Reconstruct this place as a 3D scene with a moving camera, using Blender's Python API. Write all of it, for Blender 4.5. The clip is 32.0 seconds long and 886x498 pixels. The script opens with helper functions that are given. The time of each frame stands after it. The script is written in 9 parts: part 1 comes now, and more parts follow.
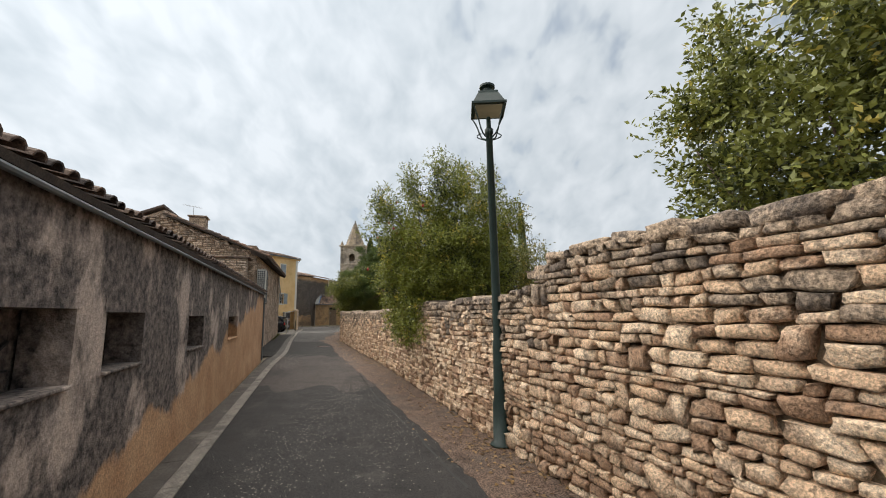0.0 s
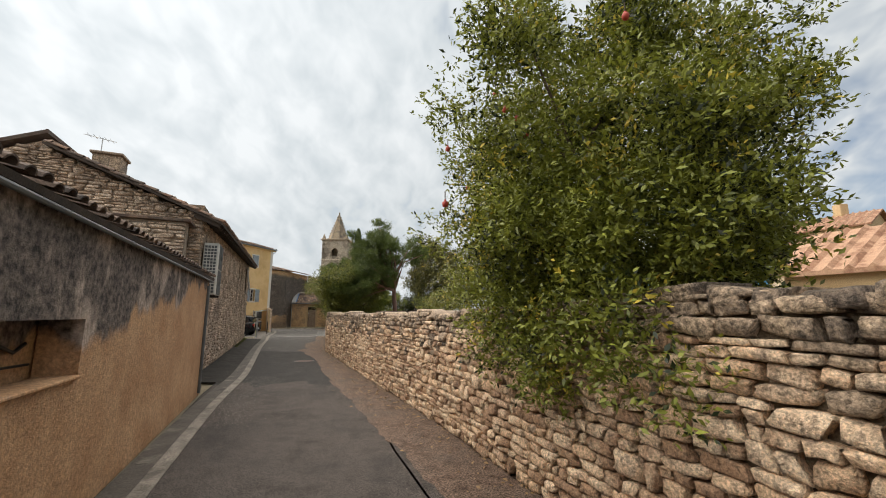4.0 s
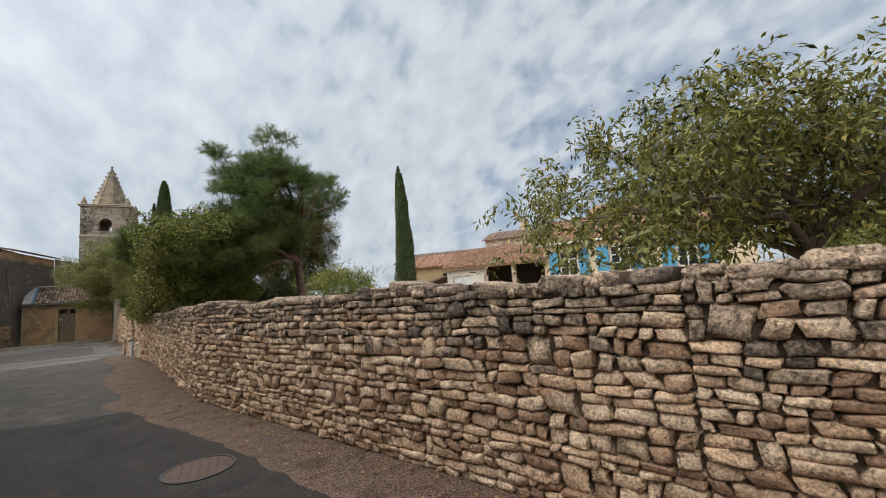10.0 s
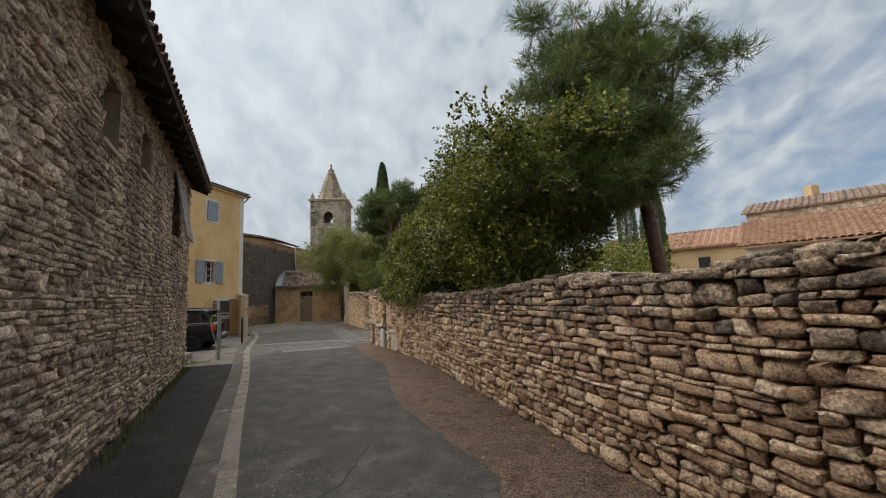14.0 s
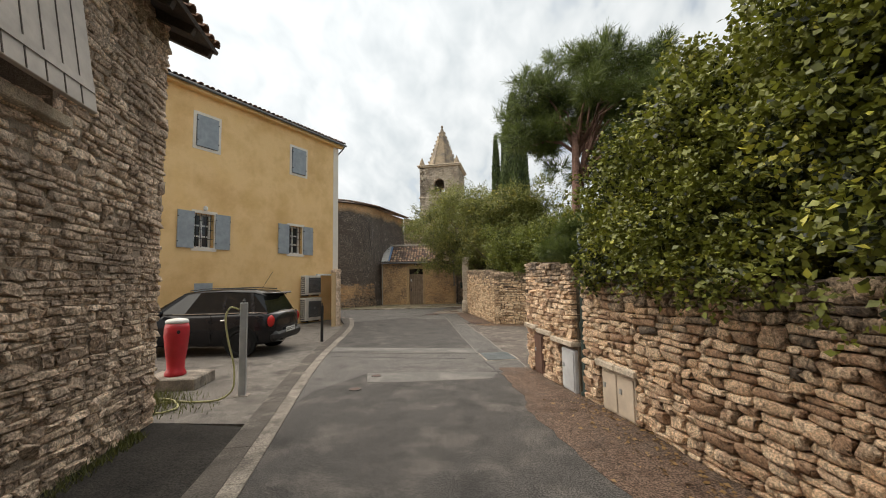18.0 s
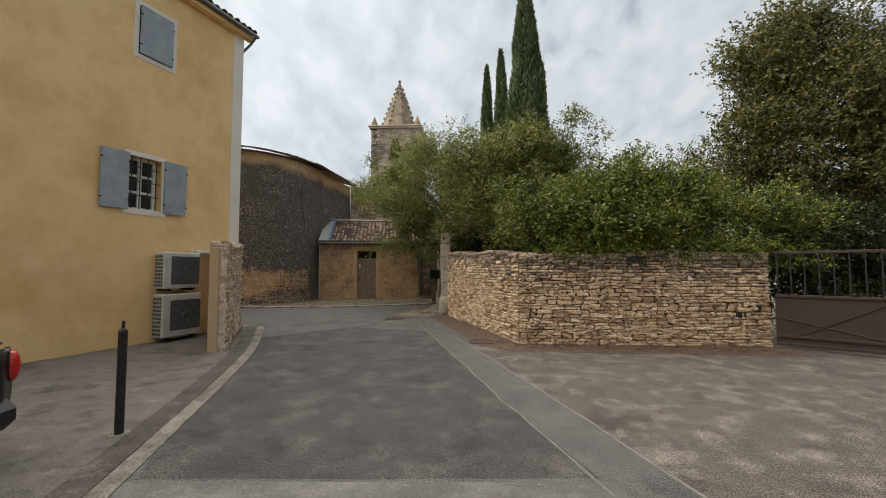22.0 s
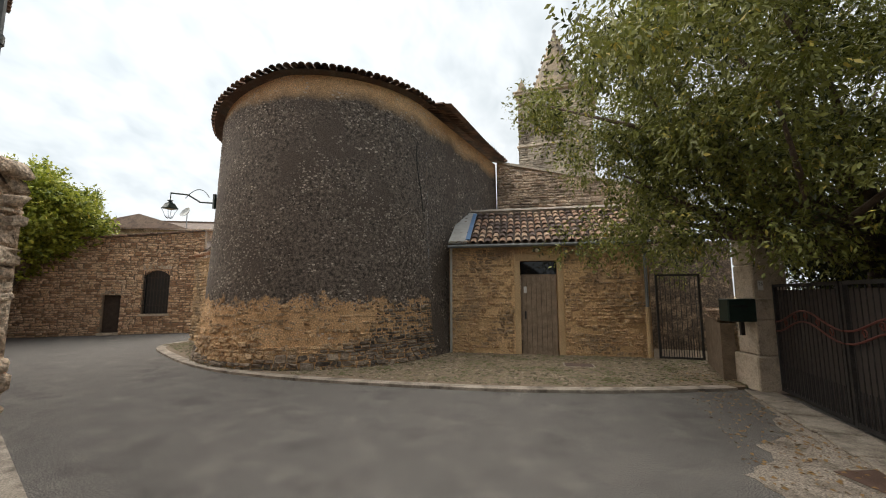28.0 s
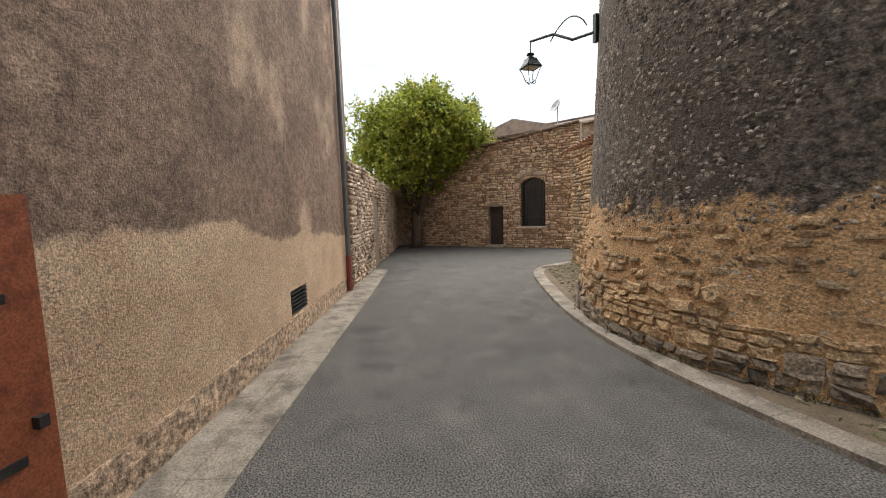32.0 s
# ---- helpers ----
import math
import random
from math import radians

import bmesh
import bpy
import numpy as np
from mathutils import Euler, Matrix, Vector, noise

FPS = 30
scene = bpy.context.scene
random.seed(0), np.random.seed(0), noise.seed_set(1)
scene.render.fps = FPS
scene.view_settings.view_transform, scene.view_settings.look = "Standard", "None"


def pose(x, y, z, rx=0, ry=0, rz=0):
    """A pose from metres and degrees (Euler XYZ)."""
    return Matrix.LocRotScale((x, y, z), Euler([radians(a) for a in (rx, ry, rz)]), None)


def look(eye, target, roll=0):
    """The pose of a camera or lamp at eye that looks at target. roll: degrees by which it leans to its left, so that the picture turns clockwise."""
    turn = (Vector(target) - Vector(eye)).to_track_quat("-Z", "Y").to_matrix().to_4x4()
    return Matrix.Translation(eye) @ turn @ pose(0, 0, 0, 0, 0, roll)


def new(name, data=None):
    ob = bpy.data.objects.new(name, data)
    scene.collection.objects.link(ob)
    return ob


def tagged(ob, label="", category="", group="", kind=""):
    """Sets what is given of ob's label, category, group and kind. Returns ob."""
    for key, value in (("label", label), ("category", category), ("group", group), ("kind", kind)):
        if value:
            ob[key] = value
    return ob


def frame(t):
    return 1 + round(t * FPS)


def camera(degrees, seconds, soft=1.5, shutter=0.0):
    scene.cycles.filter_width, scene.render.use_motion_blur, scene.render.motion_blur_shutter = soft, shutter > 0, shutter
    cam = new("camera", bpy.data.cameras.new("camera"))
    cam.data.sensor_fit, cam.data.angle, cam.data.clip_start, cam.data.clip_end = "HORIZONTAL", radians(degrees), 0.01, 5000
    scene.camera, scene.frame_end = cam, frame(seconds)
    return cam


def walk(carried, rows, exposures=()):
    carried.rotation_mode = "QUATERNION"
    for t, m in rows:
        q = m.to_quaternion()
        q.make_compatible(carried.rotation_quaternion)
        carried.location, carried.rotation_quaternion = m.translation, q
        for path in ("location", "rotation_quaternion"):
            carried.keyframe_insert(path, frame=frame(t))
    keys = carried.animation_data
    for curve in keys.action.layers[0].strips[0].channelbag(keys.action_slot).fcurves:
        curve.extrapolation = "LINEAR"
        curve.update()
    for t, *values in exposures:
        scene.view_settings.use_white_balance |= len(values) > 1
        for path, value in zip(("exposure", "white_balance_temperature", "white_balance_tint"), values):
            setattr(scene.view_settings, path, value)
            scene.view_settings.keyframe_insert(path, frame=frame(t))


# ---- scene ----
cam = camera(97.1, 32.0, soft=1.0)
PATH = [
    (0, (11.608, -26.565, 1.643), (11.521, -24.592, 1.959), -1.3),
    (0.5, (11.57, -25.772, 1.641), (11.502, -23.798, 1.956), -1.9),
    (1, (11.435, -24.895, 1.639), (11.198, -22.932, 1.942), -1.5),
    (1.5, (11.21, -24.071, 1.636), (10.812, -22.135, 1.945), -1.0),
    (2, (10.93, -23.319, 1.647), (10.453, -21.408, 1.992), -0.9),
    (2.5, (10.581, -22.618, 1.649), (10.074, -20.718, 2.016), -0.8),
    (4.5, (8.932, -20.232, 1.682), (9.177, -18.273, 2.003), 0.4),
    (5, (8.508, -19.522, 1.681), (8.911, -17.591, 2.007), 0.4),
    (5.5, (8.055, -18.736, 1.678), (8.549, -16.827, 2.008), -0.8),
    (6, (7.598, -17.936, 1.665), (8.171, -16.051, 2.011), -1.1),
    (6.5, (7.117, -17.213, 1.639), (7.82, -15.384, 2.039), -1.5),
    (7, (6.697, -16.471, 1.662), (7.498, -14.689, 2.091), -2.3),
    (7.5, (6.309, -15.628, 1.645), (7.126, -13.855, 2.078), -2.0),
    (8, (5.932, -14.529, 1.63), (6.736, -12.75, 2.063), -1.3),
    (8.5, (5.617, -13.602, 1.619), (6.411, -11.815, 2.04), -1.5),
    (9, (5.324, -12.729, 1.632), (6.137, -10.939, 2.001), -2.7),
    (9.5, (5.068, -11.981, 1.633), (5.93, -10.195, 1.895), -4.4),
    (10, (4.798, -11.187, 1.617), (5.727, -9.43, 1.845), -4.2),
    (10.5, (4.387, -10.15, 1.662), (5.355, -8.418, 1.912), -3.4),
    (11, (4.117, -9.394, 1.66), (5.163, -7.711, 1.933), -2.8),
    (11.5, (3.836, -8.783, 1.672), (4.986, -7.176, 1.984), -2.5),
    (12, (3.497, -7.879, 1.676), (4.627, -6.258, 1.981), -3.0),
    (12.5, (3.08, -6.944, 1.713), (4.005, -5.187, 1.954), -4.1),
    (13, (2.619, -6.075, 1.71), (3.313, -4.212, 1.931), -4.6),
    (13.5, (2.21, -5.261, 1.662), (2.682, -3.334, 1.915), -3.4),
    (14, (2.012, -4.43, 1.572), (2.169, -2.452, 1.817), -2.6),
    (14.5, (1.869, -3.538, 1.636), (1.811, -1.557, 1.899), -1.8),
    (16.5, (1.09, -0.064, 1.69), (0.821, 1.91, 1.864), 0.3),
    (17, (0.799, 0.948, 1.679), (0.502, 2.923, 1.779), 1.2),
    (17.5, (0.478, 1.963, 1.664), (0.121, 3.93, 1.721), 0.5),
    (18, (0.231, 2.855, 1.673), (-0.155, 4.81, 1.838), -1.0),
    (18.5, (0.004, 3.717, 1.666), (-0.468, 5.645, 1.908), -2.0),
    (19, (-0.141, 4.576, 1.653), (-0.746, 6.473, 1.842), -1.4),
    (19.5, (-0.28, 5.473, 1.649), (-0.907, 7.367, 1.783), -0.5),
    (20, (-0.437, 6.329, 1.629), (-0.968, 8.256, 1.7), -1.3),
    (20.5, (-0.722, 7.141, 1.624), (-1.065, 9.112, 1.607), -2.3),
    (21, (-1.073, 7.89, 1.607), (-1.279, 9.879, 1.566), -1.7),
    (21.5, (-1.534, 8.67, 1.649), (-1.644, 10.667, 1.684), -0.2),
    (22, (-2.013, 9.54, 1.633), (-2.118, 11.534, 1.737), 0.0),
    (22.5, (-2.432, 10.431, 1.621), (-2.594, 12.419, 1.769), -1.9),
    (23, (-2.824, 11.262, 1.611), (-3.032, 13.245, 1.764), -2.7),
    (23.5, (-3.194, 12.106, 1.612), (-3.428, 14.085, 1.774), -2.7),
    (24, (-3.514, 12.866, 1.6), (-3.781, 14.839, 1.788), -2.0),
    (24.5, (-3.839, 13.67, 1.636), (-4.146, 15.634, 1.852), -0.7),
    (26.5, (-4.647, 17.161, 1.654), (-5.051, 19.099, 1.936), -2.1),
    (27, (-4.895, 17.974, 1.654), (-5.405, 19.889, 1.923), -2.0),
    (27.5, (-5.228, 18.708, 1.668), (-5.818, 20.602, 1.925), -1.2),
    (28, (-5.657, 19.354, 1.673), (-6.396, 21.198, 1.905), -0.0),
    (28.5, (-6.147, 19.954, 1.663), (-7.084, 21.711, 1.847), -0.2),
    (29, (-6.582, 20.426, 1.669), (-7.794, 22.012, 1.783), -1.1),
    (29.5, (-7.089, 21.007, 1.664), (-8.579, 22.341, 1.699), -0.6),
    (30, (-7.65, 21.528, 1.652), (-9.352, 22.579, 1.619), -1.4),
    (30.5, (-8.257, 21.915, 1.635), (-10.063, 22.771, 1.571), -1.9),
    (31, (-8.871, 22.221, 1.608), (-10.721, 22.97, 1.476), -1.5),
    (31.5, (-9.53, 22.438, 1.596), (-11.407, 23.106, 1.417), -1.4),
    (32, (-10.238, 22.598, 1.584), (-12.133, 23.206, 1.386), -1.9),
]
walk(cam, [(t, look(eye, target, roll)) for t, eye, target, roll in PATH], [(0.0, 0.2, 6130, 10), (2.0, 0.04, 6050, 10), (3.5, 0.2, 6300, 10), (6.0, 0.35, 6500, 10), (9.0, 0.08, 6100, 10), (12.0, 0.12, 5850, 10), (14.0, -0.06, 6050, 10), (16.0, 0.2, 6300, 10), (18.0, 0.42, 6500, 10), (21.0, 0.26, 6300, 10), (23.0, 0.08, 6170, 10), (24.5, 0.03, 6200, 10), (28.0, 0.46, 6340, 10), (30.0, 0.6, 6160, 10), (32.0, 0.73, 6160, 10)])


# world: broken cloud over a pale sky, the sun behind the cloud to the north-west
SUN_YAW, SUN_EL = 72.0, 50.0
world = bpy.data.worlds.new("sky")
scene.world = world
world.use_nodes = True


def sky_nodes():
    nt = world.node_tree
    nt.nodes.clear()
    out = nt.nodes.new("ShaderNodeOutputWorld")
    bg = nt.nodes.new("ShaderNodeBackground")
    bg.inputs["Strength"].default_value = 0.1
    sky = nt.nodes.new("ShaderNodeTexSky")
    sky.sky_type = "NISHITA"
    sky.sun_disc = False
    sky.sun_elevation = radians(SUN_EL)
    sky.sun_rotation = radians(-SUN_YAW)
    sky.air_density, sky.dust_density = 1.0, 1.5
    tc = nt.nodes.new("ShaderNodeTexCoord")
    sep = nt.nodes.new("ShaderNodeSeparateXYZ")
    nt.links.new(tc.outputs["Generated"], sep.inputs[0])

    def mth(op, a, b=None, clamp=False):
        n = nt.nodes.new("ShaderNodeMath")
        n.operation, n.use_clamp = op, clamp
        for i, v in enumerate((a, b)):
            if v is None:
                continue
            if isinstance(v, (int, float)):
                n.inputs[i].default_value = v
            else:
                nt.links.new(v, n.inputs[i])
        return n.outputs[0]

    h = mth("MAXIMUM", sep.outputs["Z"], 0.0)
    hz = mth("ADD", h, 0.65)
    comb = nt.nodes.new("ShaderNodeCombineXYZ")
    nt.links.new(mth("DIVIDE", sep.outputs["X"], hz), comb.inputs[0])
    nt.links.new(mth("DIVIDE", sep.outputs["Y"], hz), comb.inputs[1])

    def cloud_noise(scale, detail, rough, dist, turn=0.0, sx=1.0):
        m = nt.nodes.new("ShaderNodeMapping")
        m.inputs["Rotation"].default_value = (0, 0, radians(turn))
        m.inputs["Scale"].default_value = (sx, 1.0, 1.0)
        nt.links.new(comb.outputs[0], m.inputs["Vector"])
        n = nt.nodes.new("ShaderNodeTexNoise")
        n.inputs["Scale"].default_value, n.inputs["Detail"].default_value = scale, detail
        n.inputs["Roughness"].default_value, n.inputs["Distortion"].default_value = rough, dist
        nt.links.new(m.outputs[0], n.inputs["Vector"])
        return n.outputs["Fac"]

    big = cloud_noise(1.6, 3.0, 0.5, 0.2, 25, 1.0)
    mid = cloud_noise(11.0, 3.0, 0.5, 0.25, 35, 1.45)
    # blue shows more on the side away from the sun, high up
    side = mth("MULTIPLY", sep.outputs["X"], 0.16)
    cover = mth("ADD", mth("MULTIPLY", big, 0.65), mth("MULTIPLY", mid, 0.42))
    cover = mth("SUBTRACT", cover, side)
    ramp = nt.nodes.new("ShaderNodeMapRange")
    ramp.inputs["From Min"].default_value, ramp.inputs["From Max"].default_value = 0.2, 0.46
    nt.links.new(cover, ramp.inputs["Value"])
    shade = nt.nodes.new("ShaderNodeMapRange")
    shade.inputs["From Min"].default_value, shade.inputs["From Max"].default_value = 0.36, 0.62
    nt.links.new(mth("ADD", mth("MULTIPLY", mid, 0.6), mth("MULTIPLY", big, 0.4)), shade.inputs["Value"])
    grey = nt.nodes.new("ShaderNodeMix")
    grey.data_type = "RGBA"
    grey.inputs["A"].default_value = (5.3, 5.7, 5.85, 1)
    grey.inputs["B"].default_value = (7.3, 7.5, 7.5, 1)
    nt.links.new(shade.outputs[0], grey.inputs["Factor"])
    # the cloud glows towards the hidden sun
    dot = nt.nodes.new("ShaderNodeVectorMath")
    dot.operation = "DOT_PRODUCT"
    dot.inputs[1].default_value = (-math.sin(radians(SUN_YAW)) * math.cos(radians(SUN_EL)), math.cos(radians(SUN_YAW)) * math.cos(radians(SUN_EL)), math.sin(radians(SUN_EL)))
    nt.links.new(tc.outputs["Generated"], dot.inputs[0])
    glow = mth("ADD", mth("MULTIPLY", mth("POWER", mth("MAXIMUM", dot.outputs["Value"], 0.0), 2.0), 0.35), 0.88)
    gl = nt.nodes.new("ShaderNodeVectorMath")
    gl.operation = "SCALE"
    nt.links.new(grey.outputs["Result"], gl.inputs[0])
    nt.links.new(glow, gl.inputs["Scale"])
    mix = nt.nodes.new("ShaderNodeMix")
    mix.data_type = "RGBA"
    nt.links.new(ramp.outputs[0], mix.inputs["Factor"])
    nt.links.new(sky.outputs[0], mix.inputs["A"])
    nt.links.new(gl.outputs[0], mix.inputs["B"])
    nt.links.new(mix.outputs["Result"], bg.inputs["Color"])
    nt.links.new(bg.outputs[0], out.inputs["Surface"])


sky_nodes()
sun = new("sun", bpy.data.lights.new("sun", "SUN"))
sun.data.energy, sun.data.angle, sun.data.color = 4.8, radians(110), (1.0, 0.9, 0.76)
sun.matrix_world = look((0, 0, 0), (math.sin(radians(SUN_YAW)) * math.cos(radians(SUN_EL)), -math.cos(radians(SUN_YAW)) * math.cos(radians(SUN_EL)), -math.sin(radians(SUN_EL))))


# ---- materials ----
def material(name, colours, scale=3.0, rough=0.85, bump=0.15, bump_scale=40.0, metal=0.0, island=0.0, stain=None, stain_scale=0.6, stain_at=(0.45, 0.62), detail_dist=0.02, grain=0.35, grain_scale=90.0, pits=0.0, band=(0.36, 0.64), spec=0.5):
    """Noise-mixed colours, a finer grain, an optional second stain layer, and relief."""
    m = bpy.data.materials.new(name)
    m.use_nodes = True
    nt = m.node_tree
    b = nt.nodes["Principled BSDF"]
    b.inputs["Roughness"].default_value, b.inputs["Metallic"].default_value = rough, metal
    b.inputs["Specular IOR Level"].default_value = spec
    tc = nt.nodes.new("ShaderNodeTexCoord")
    geo = nt.nodes.new("ShaderNodeNewGeometry")
    n1 = nt.nodes.new("ShaderNodeTexNoise")
    n1.inputs["Scale"].default_value, n1.inputs["Detail"].default_value, n1.inputs["Roughness"].default_value = scale, 6.0, 0.62
    nt.links.new(geo.outputs["Position"], n1.inputs["Vector"])
    ramp = nt.nodes.new("ShaderNodeValToRGB")
    els = ramp.color_ramp.elements
    for i, c in enumerate(colours):
        e = els[i] if i < 2 else els.new(0.5)
        e.color = (*c, 1)
    k = len(colours)
    for i, e in enumerate(els):
        e.position = 0.3 + 0.4 * i / max(1, k - 1)
    fac = n1.outputs["Fac"]
    if island:
        info = nt.nodes.new("ShaderNodeObjectInfo")
        add = nt.nodes.new("ShaderNodeMath")
        add.operation = "ADD"
        nt.links.new(geo.outputs["Random Per Island"], add.inputs[0])
        nt.links.new(info.outputs["Random"], add.inputs[1])
        fr = nt.nodes.new("ShaderNodeMath")
        fr.operation = "FRACT"
        nt.links.new(add.outputs[0], fr.inputs[0])
        mr = nt.nodes.new("ShaderNodeMath")
        mr.operation = "MULTIPLY_ADD"
        mr.inputs[1].default_value, mr.inputs[2].default_value = island, -island / 2
        nt.links.new(fr.outputs[0], mr.inputs[0])
        s = nt.nodes.new("ShaderNodeMath")
        s.operation = "ADD"
        nt.links.new(fac, s.inputs[0])
        nt.links.new(mr.outputs[0], s.inputs[1])
        fac = s.outputs[0]
    nt.links.new(fac, ramp.inputs["Fac"])
    col = ramp.outputs["Color"]
    if stain:
        n2 = nt.nodes.new("ShaderNodeTexNoise")
        n2.inputs["Scale"].default_value, n2.inputs["Detail"].default_value, n2.inputs["Roughness"].default_value = stain_scale, 8.0, 0.68
        nt.links.new(geo.outputs["Position"], n2.inputs["Vector"])
        r2 = nt.nodes.new("ShaderNodeMapRange")
        r2.inputs["From Min"].default_value, r2.inputs["From Max"].default_value = stain_at
        nt.links.new(n2.outputs["Fac"], r2.inputs["Value"])
        mx = nt.nodes.new("ShaderNodeMix")
        mx.data_type = "RGBA"
        nt.links.new(r2.outputs[0], mx.inputs["Factor"])
        nt.links.new(col, mx.inputs["A"])
        mx.inputs["B"].default_value = (*stain, 1)
        col = mx.outputs["Result"]
    if grain:
        n4 = nt.nodes.new("ShaderNodeTexNoise")
        n4.inputs["Scale"].default_value, n4.inputs["Detail"].default_value, n4.inputs["Roughness"].default_value = grain_scale, 3.0, 0.7
        nt.links.new(geo.outputs["Position"], n4.inputs["Vector"])
        r4 = nt.nodes.new("ShaderNodeMapRange")
        r4.inputs["From Min"].default_value, r4.inputs["From Max"].default_value = band
        r4.inputs["To Min"].default_value, r4.inputs["To Max"].default_value = 1.0 - grain, 1.0 + grain
        nt.links.new(n4.outputs["Fac"], r4.inputs["Value"])
        sc = nt.nodes.new("ShaderNodeVectorMath")
        sc.operation = "SCALE"
        nt.links.new(col, sc.inputs[0])
        nt.links.new(r4.outputs[0], sc.inputs["Scale"])
        col = sc.outputs[0]
    if pits:
        # small dark weathered hollows
        n5 = nt.nodes.new("ShaderNodeTexNoise")
        n5.inputs["Scale"].default_value, n5.inputs["Detail"].default_value, n5.inputs["Roughness"].default_value = 26.0, 4.0, 0.6
        nt.links.new(geo.outputs["Position"], n5.inputs["Vector"])
        r5 = nt.nodes.new("ShaderNodeMapRange")
        r5.inputs["From Min"].default_value, r5.inputs["From Max"].default_value = 0.55, 0.66
        r5.inputs["To Min"].default_value, r5.inputs["To Max"].default_value = 1.0, 1.0 - pits
        nt.links.new(n5.outputs["Fac"], r5.inputs["Value"])
        s5 = nt.nodes.new("ShaderNodeVectorMath")
        s5.operation = "SCALE"
        nt.links.new(col, s5.inputs[0])
        nt.links.new(r5.outputs[0], s5.inputs["Scale"])
        col = s5.outputs[0]
    nt.links.new(col, b.inputs["Base Color"])
    if bump:
        n3 = nt.nodes.new("ShaderNodeTexNoise")
        n3.inputs["Scale"].default_value, n3.inputs["Detail"].default_value, n3.inputs["Roughness"].default_value = bump_scale, 5.0, 0.65
        nt.links.new(geo.outputs["Position"], n3.inputs["Vector"])
        bp = nt.nodes.new("ShaderNodeBump")
        bp.inputs["Strength"].default_value, bp.inputs["Distance"].default_value = bump, detail_dist
        nt.links.new(n3.outputs["Fac"], bp.inputs["Height"])
        nt.links.new(bp.outputs[0], b.inputs["Normal"])
    return m


def leaf_material(name, dark, light, yellow=None, rough=0.5):
    m = material(name, (dark, tuple((a + c) / 2 for a, c in zip(dark, light)), light), scale=1.2, rough=rough, bump=0.0, island=0.45, grain=0.0)
    nt = m.node_tree
    b = nt.nodes["Principled BSDF"]
    if yellow:
        geo = nt.nodes.new("ShaderNodeNewGeometry")
        cmp_ = nt.nodes.new("ShaderNodeMath")
        cmp_.operation = "GREATER_THAN"
        cmp_.inputs[1].default_value = 1.56
        patch = nt.nodes.new("ShaderNodeTexNoise")
        patch.inputs["Scale"].default_value, patch.inputs["Detail"].default_value = 1.9, 1.0
        nt.links.new(geo.outputs["Position"], patch.inputs["Vector"])
        both = nt.nodes.new("ShaderNodeMath")
        both.operation = "MULTIPLY_ADD"
        both.inputs[1].default_value = 0.7
        nt.links.new(geo.outputs["Random Per Island"], both.inputs[0])
        up2 = nt.nodes.new("ShaderNodeMath")
        up2.operation = "MULTIPLY"
        up2.inputs[1].default_value = 1.5
        nt.links.new(patch.outputs["Fac"], up2.inputs[0])
        nt.links.new(up2.outputs[0], both.inputs[2])
        nt.links.new(both.outputs[0], cmp_.inputs[0])
        mx = nt.nodes.new("ShaderNodeMix")
        mx.data_type = "RGBA"
        old = b.inputs["Base Color"].links[0].from_socket
        nt.links.new(cmp_.outputs[0], mx.inputs["Factor"])
        nt.links.new(old, mx.inputs["A"])
        mx.inputs["B"].default_value = (*yellow, 1)
        nt.links.new(mx.outputs["Result"], b.inputs["Base Color"])
    tr = nt.nodes.new("ShaderNodeBsdfTranslucent")
    nt.links.new(b.inputs["Base Color"].links[0].from_socket, tr.inputs["Color"])
    ms = nt.nodes.new("ShaderNodeMixShader")
    ms.inputs[0].default_value = 0.24
    nt.links.new(b.outputs[0], ms.inputs[1])
    nt.links.new(tr.outputs[0], ms.inputs[2])
    nt.links.new(ms.outputs[0], nt.nodes["Material Output"].inputs["Surface"])
    return m


ASPHALT = material("asphalt", ((0.08, 0.0755, 0.072), (0.1, 0.0945, 0.09), (0.123, 0.116, 0.11)), scale=1.4, rough=0.92, bump=0.3, bump_scale=130, stain=(0.21, 0.193, 0.177), stain_scale=1.9, stain_at=(0.5, 0.9), detail_dist=0.014, grain=0.75, grain_scale=78, band=(0.4, 0.61), spec=0.2)
ASPHALT_DARK = material("dark_asphalt", ((0.023, 0.0215, 0.0205), (0.031, 0.029, 0.0275), (0.042, 0.039, 0.037)), scale=1.4, rough=0.92, bump=0.3, bump_scale=130, stain=(0.1, 0.09, 0.08), stain_scale=1.9, stain_at=(0.54, 0.9), detail_dist=0.014, grain=0.75, grain_scale=78, band=(0.4, 0.61), spec=0.2)
ASPHALT_MID = material("worn_asphalt", ((0.045, 0.0428, 0.041), (0.058, 0.055, 0.0525), (0.076, 0.0715, 0.068)), scale=1.4, rough=0.92, bump=0.3, bump_scale=130, stain=(0.18, 0.163, 0.145), stain_scale=1.9, stain_at=(0.5, 0.86), detail_dist=0.014, grain=0.75, grain_scale=78, band=(0.4, 0.61), spec=0.2)
CONCRETE = material("concrete", ((0.25, 0.215, 0.175), (0.39, 0.345, 0.29)), scale=2.5, bump=0.5, bump_scale=40, stain=(0.12, 0.102, 0.084), stain_scale=2.6, stain_at=(0.44, 0.64), grain=0.35, grain_scale=60)
LOT = material("old_concrete", ((0.06, 0.053, 0.047), (0.1, 0.089, 0.079), (0.16, 0.144, 0.128)), scale=1.8, bump=0.5, bump_scale=70, stain=(0.27, 0.247, 0.22), stain_scale=2.2, stain_at=(0.54, 0.78), grain=0.55, grain_scale=80, spec=0.3)
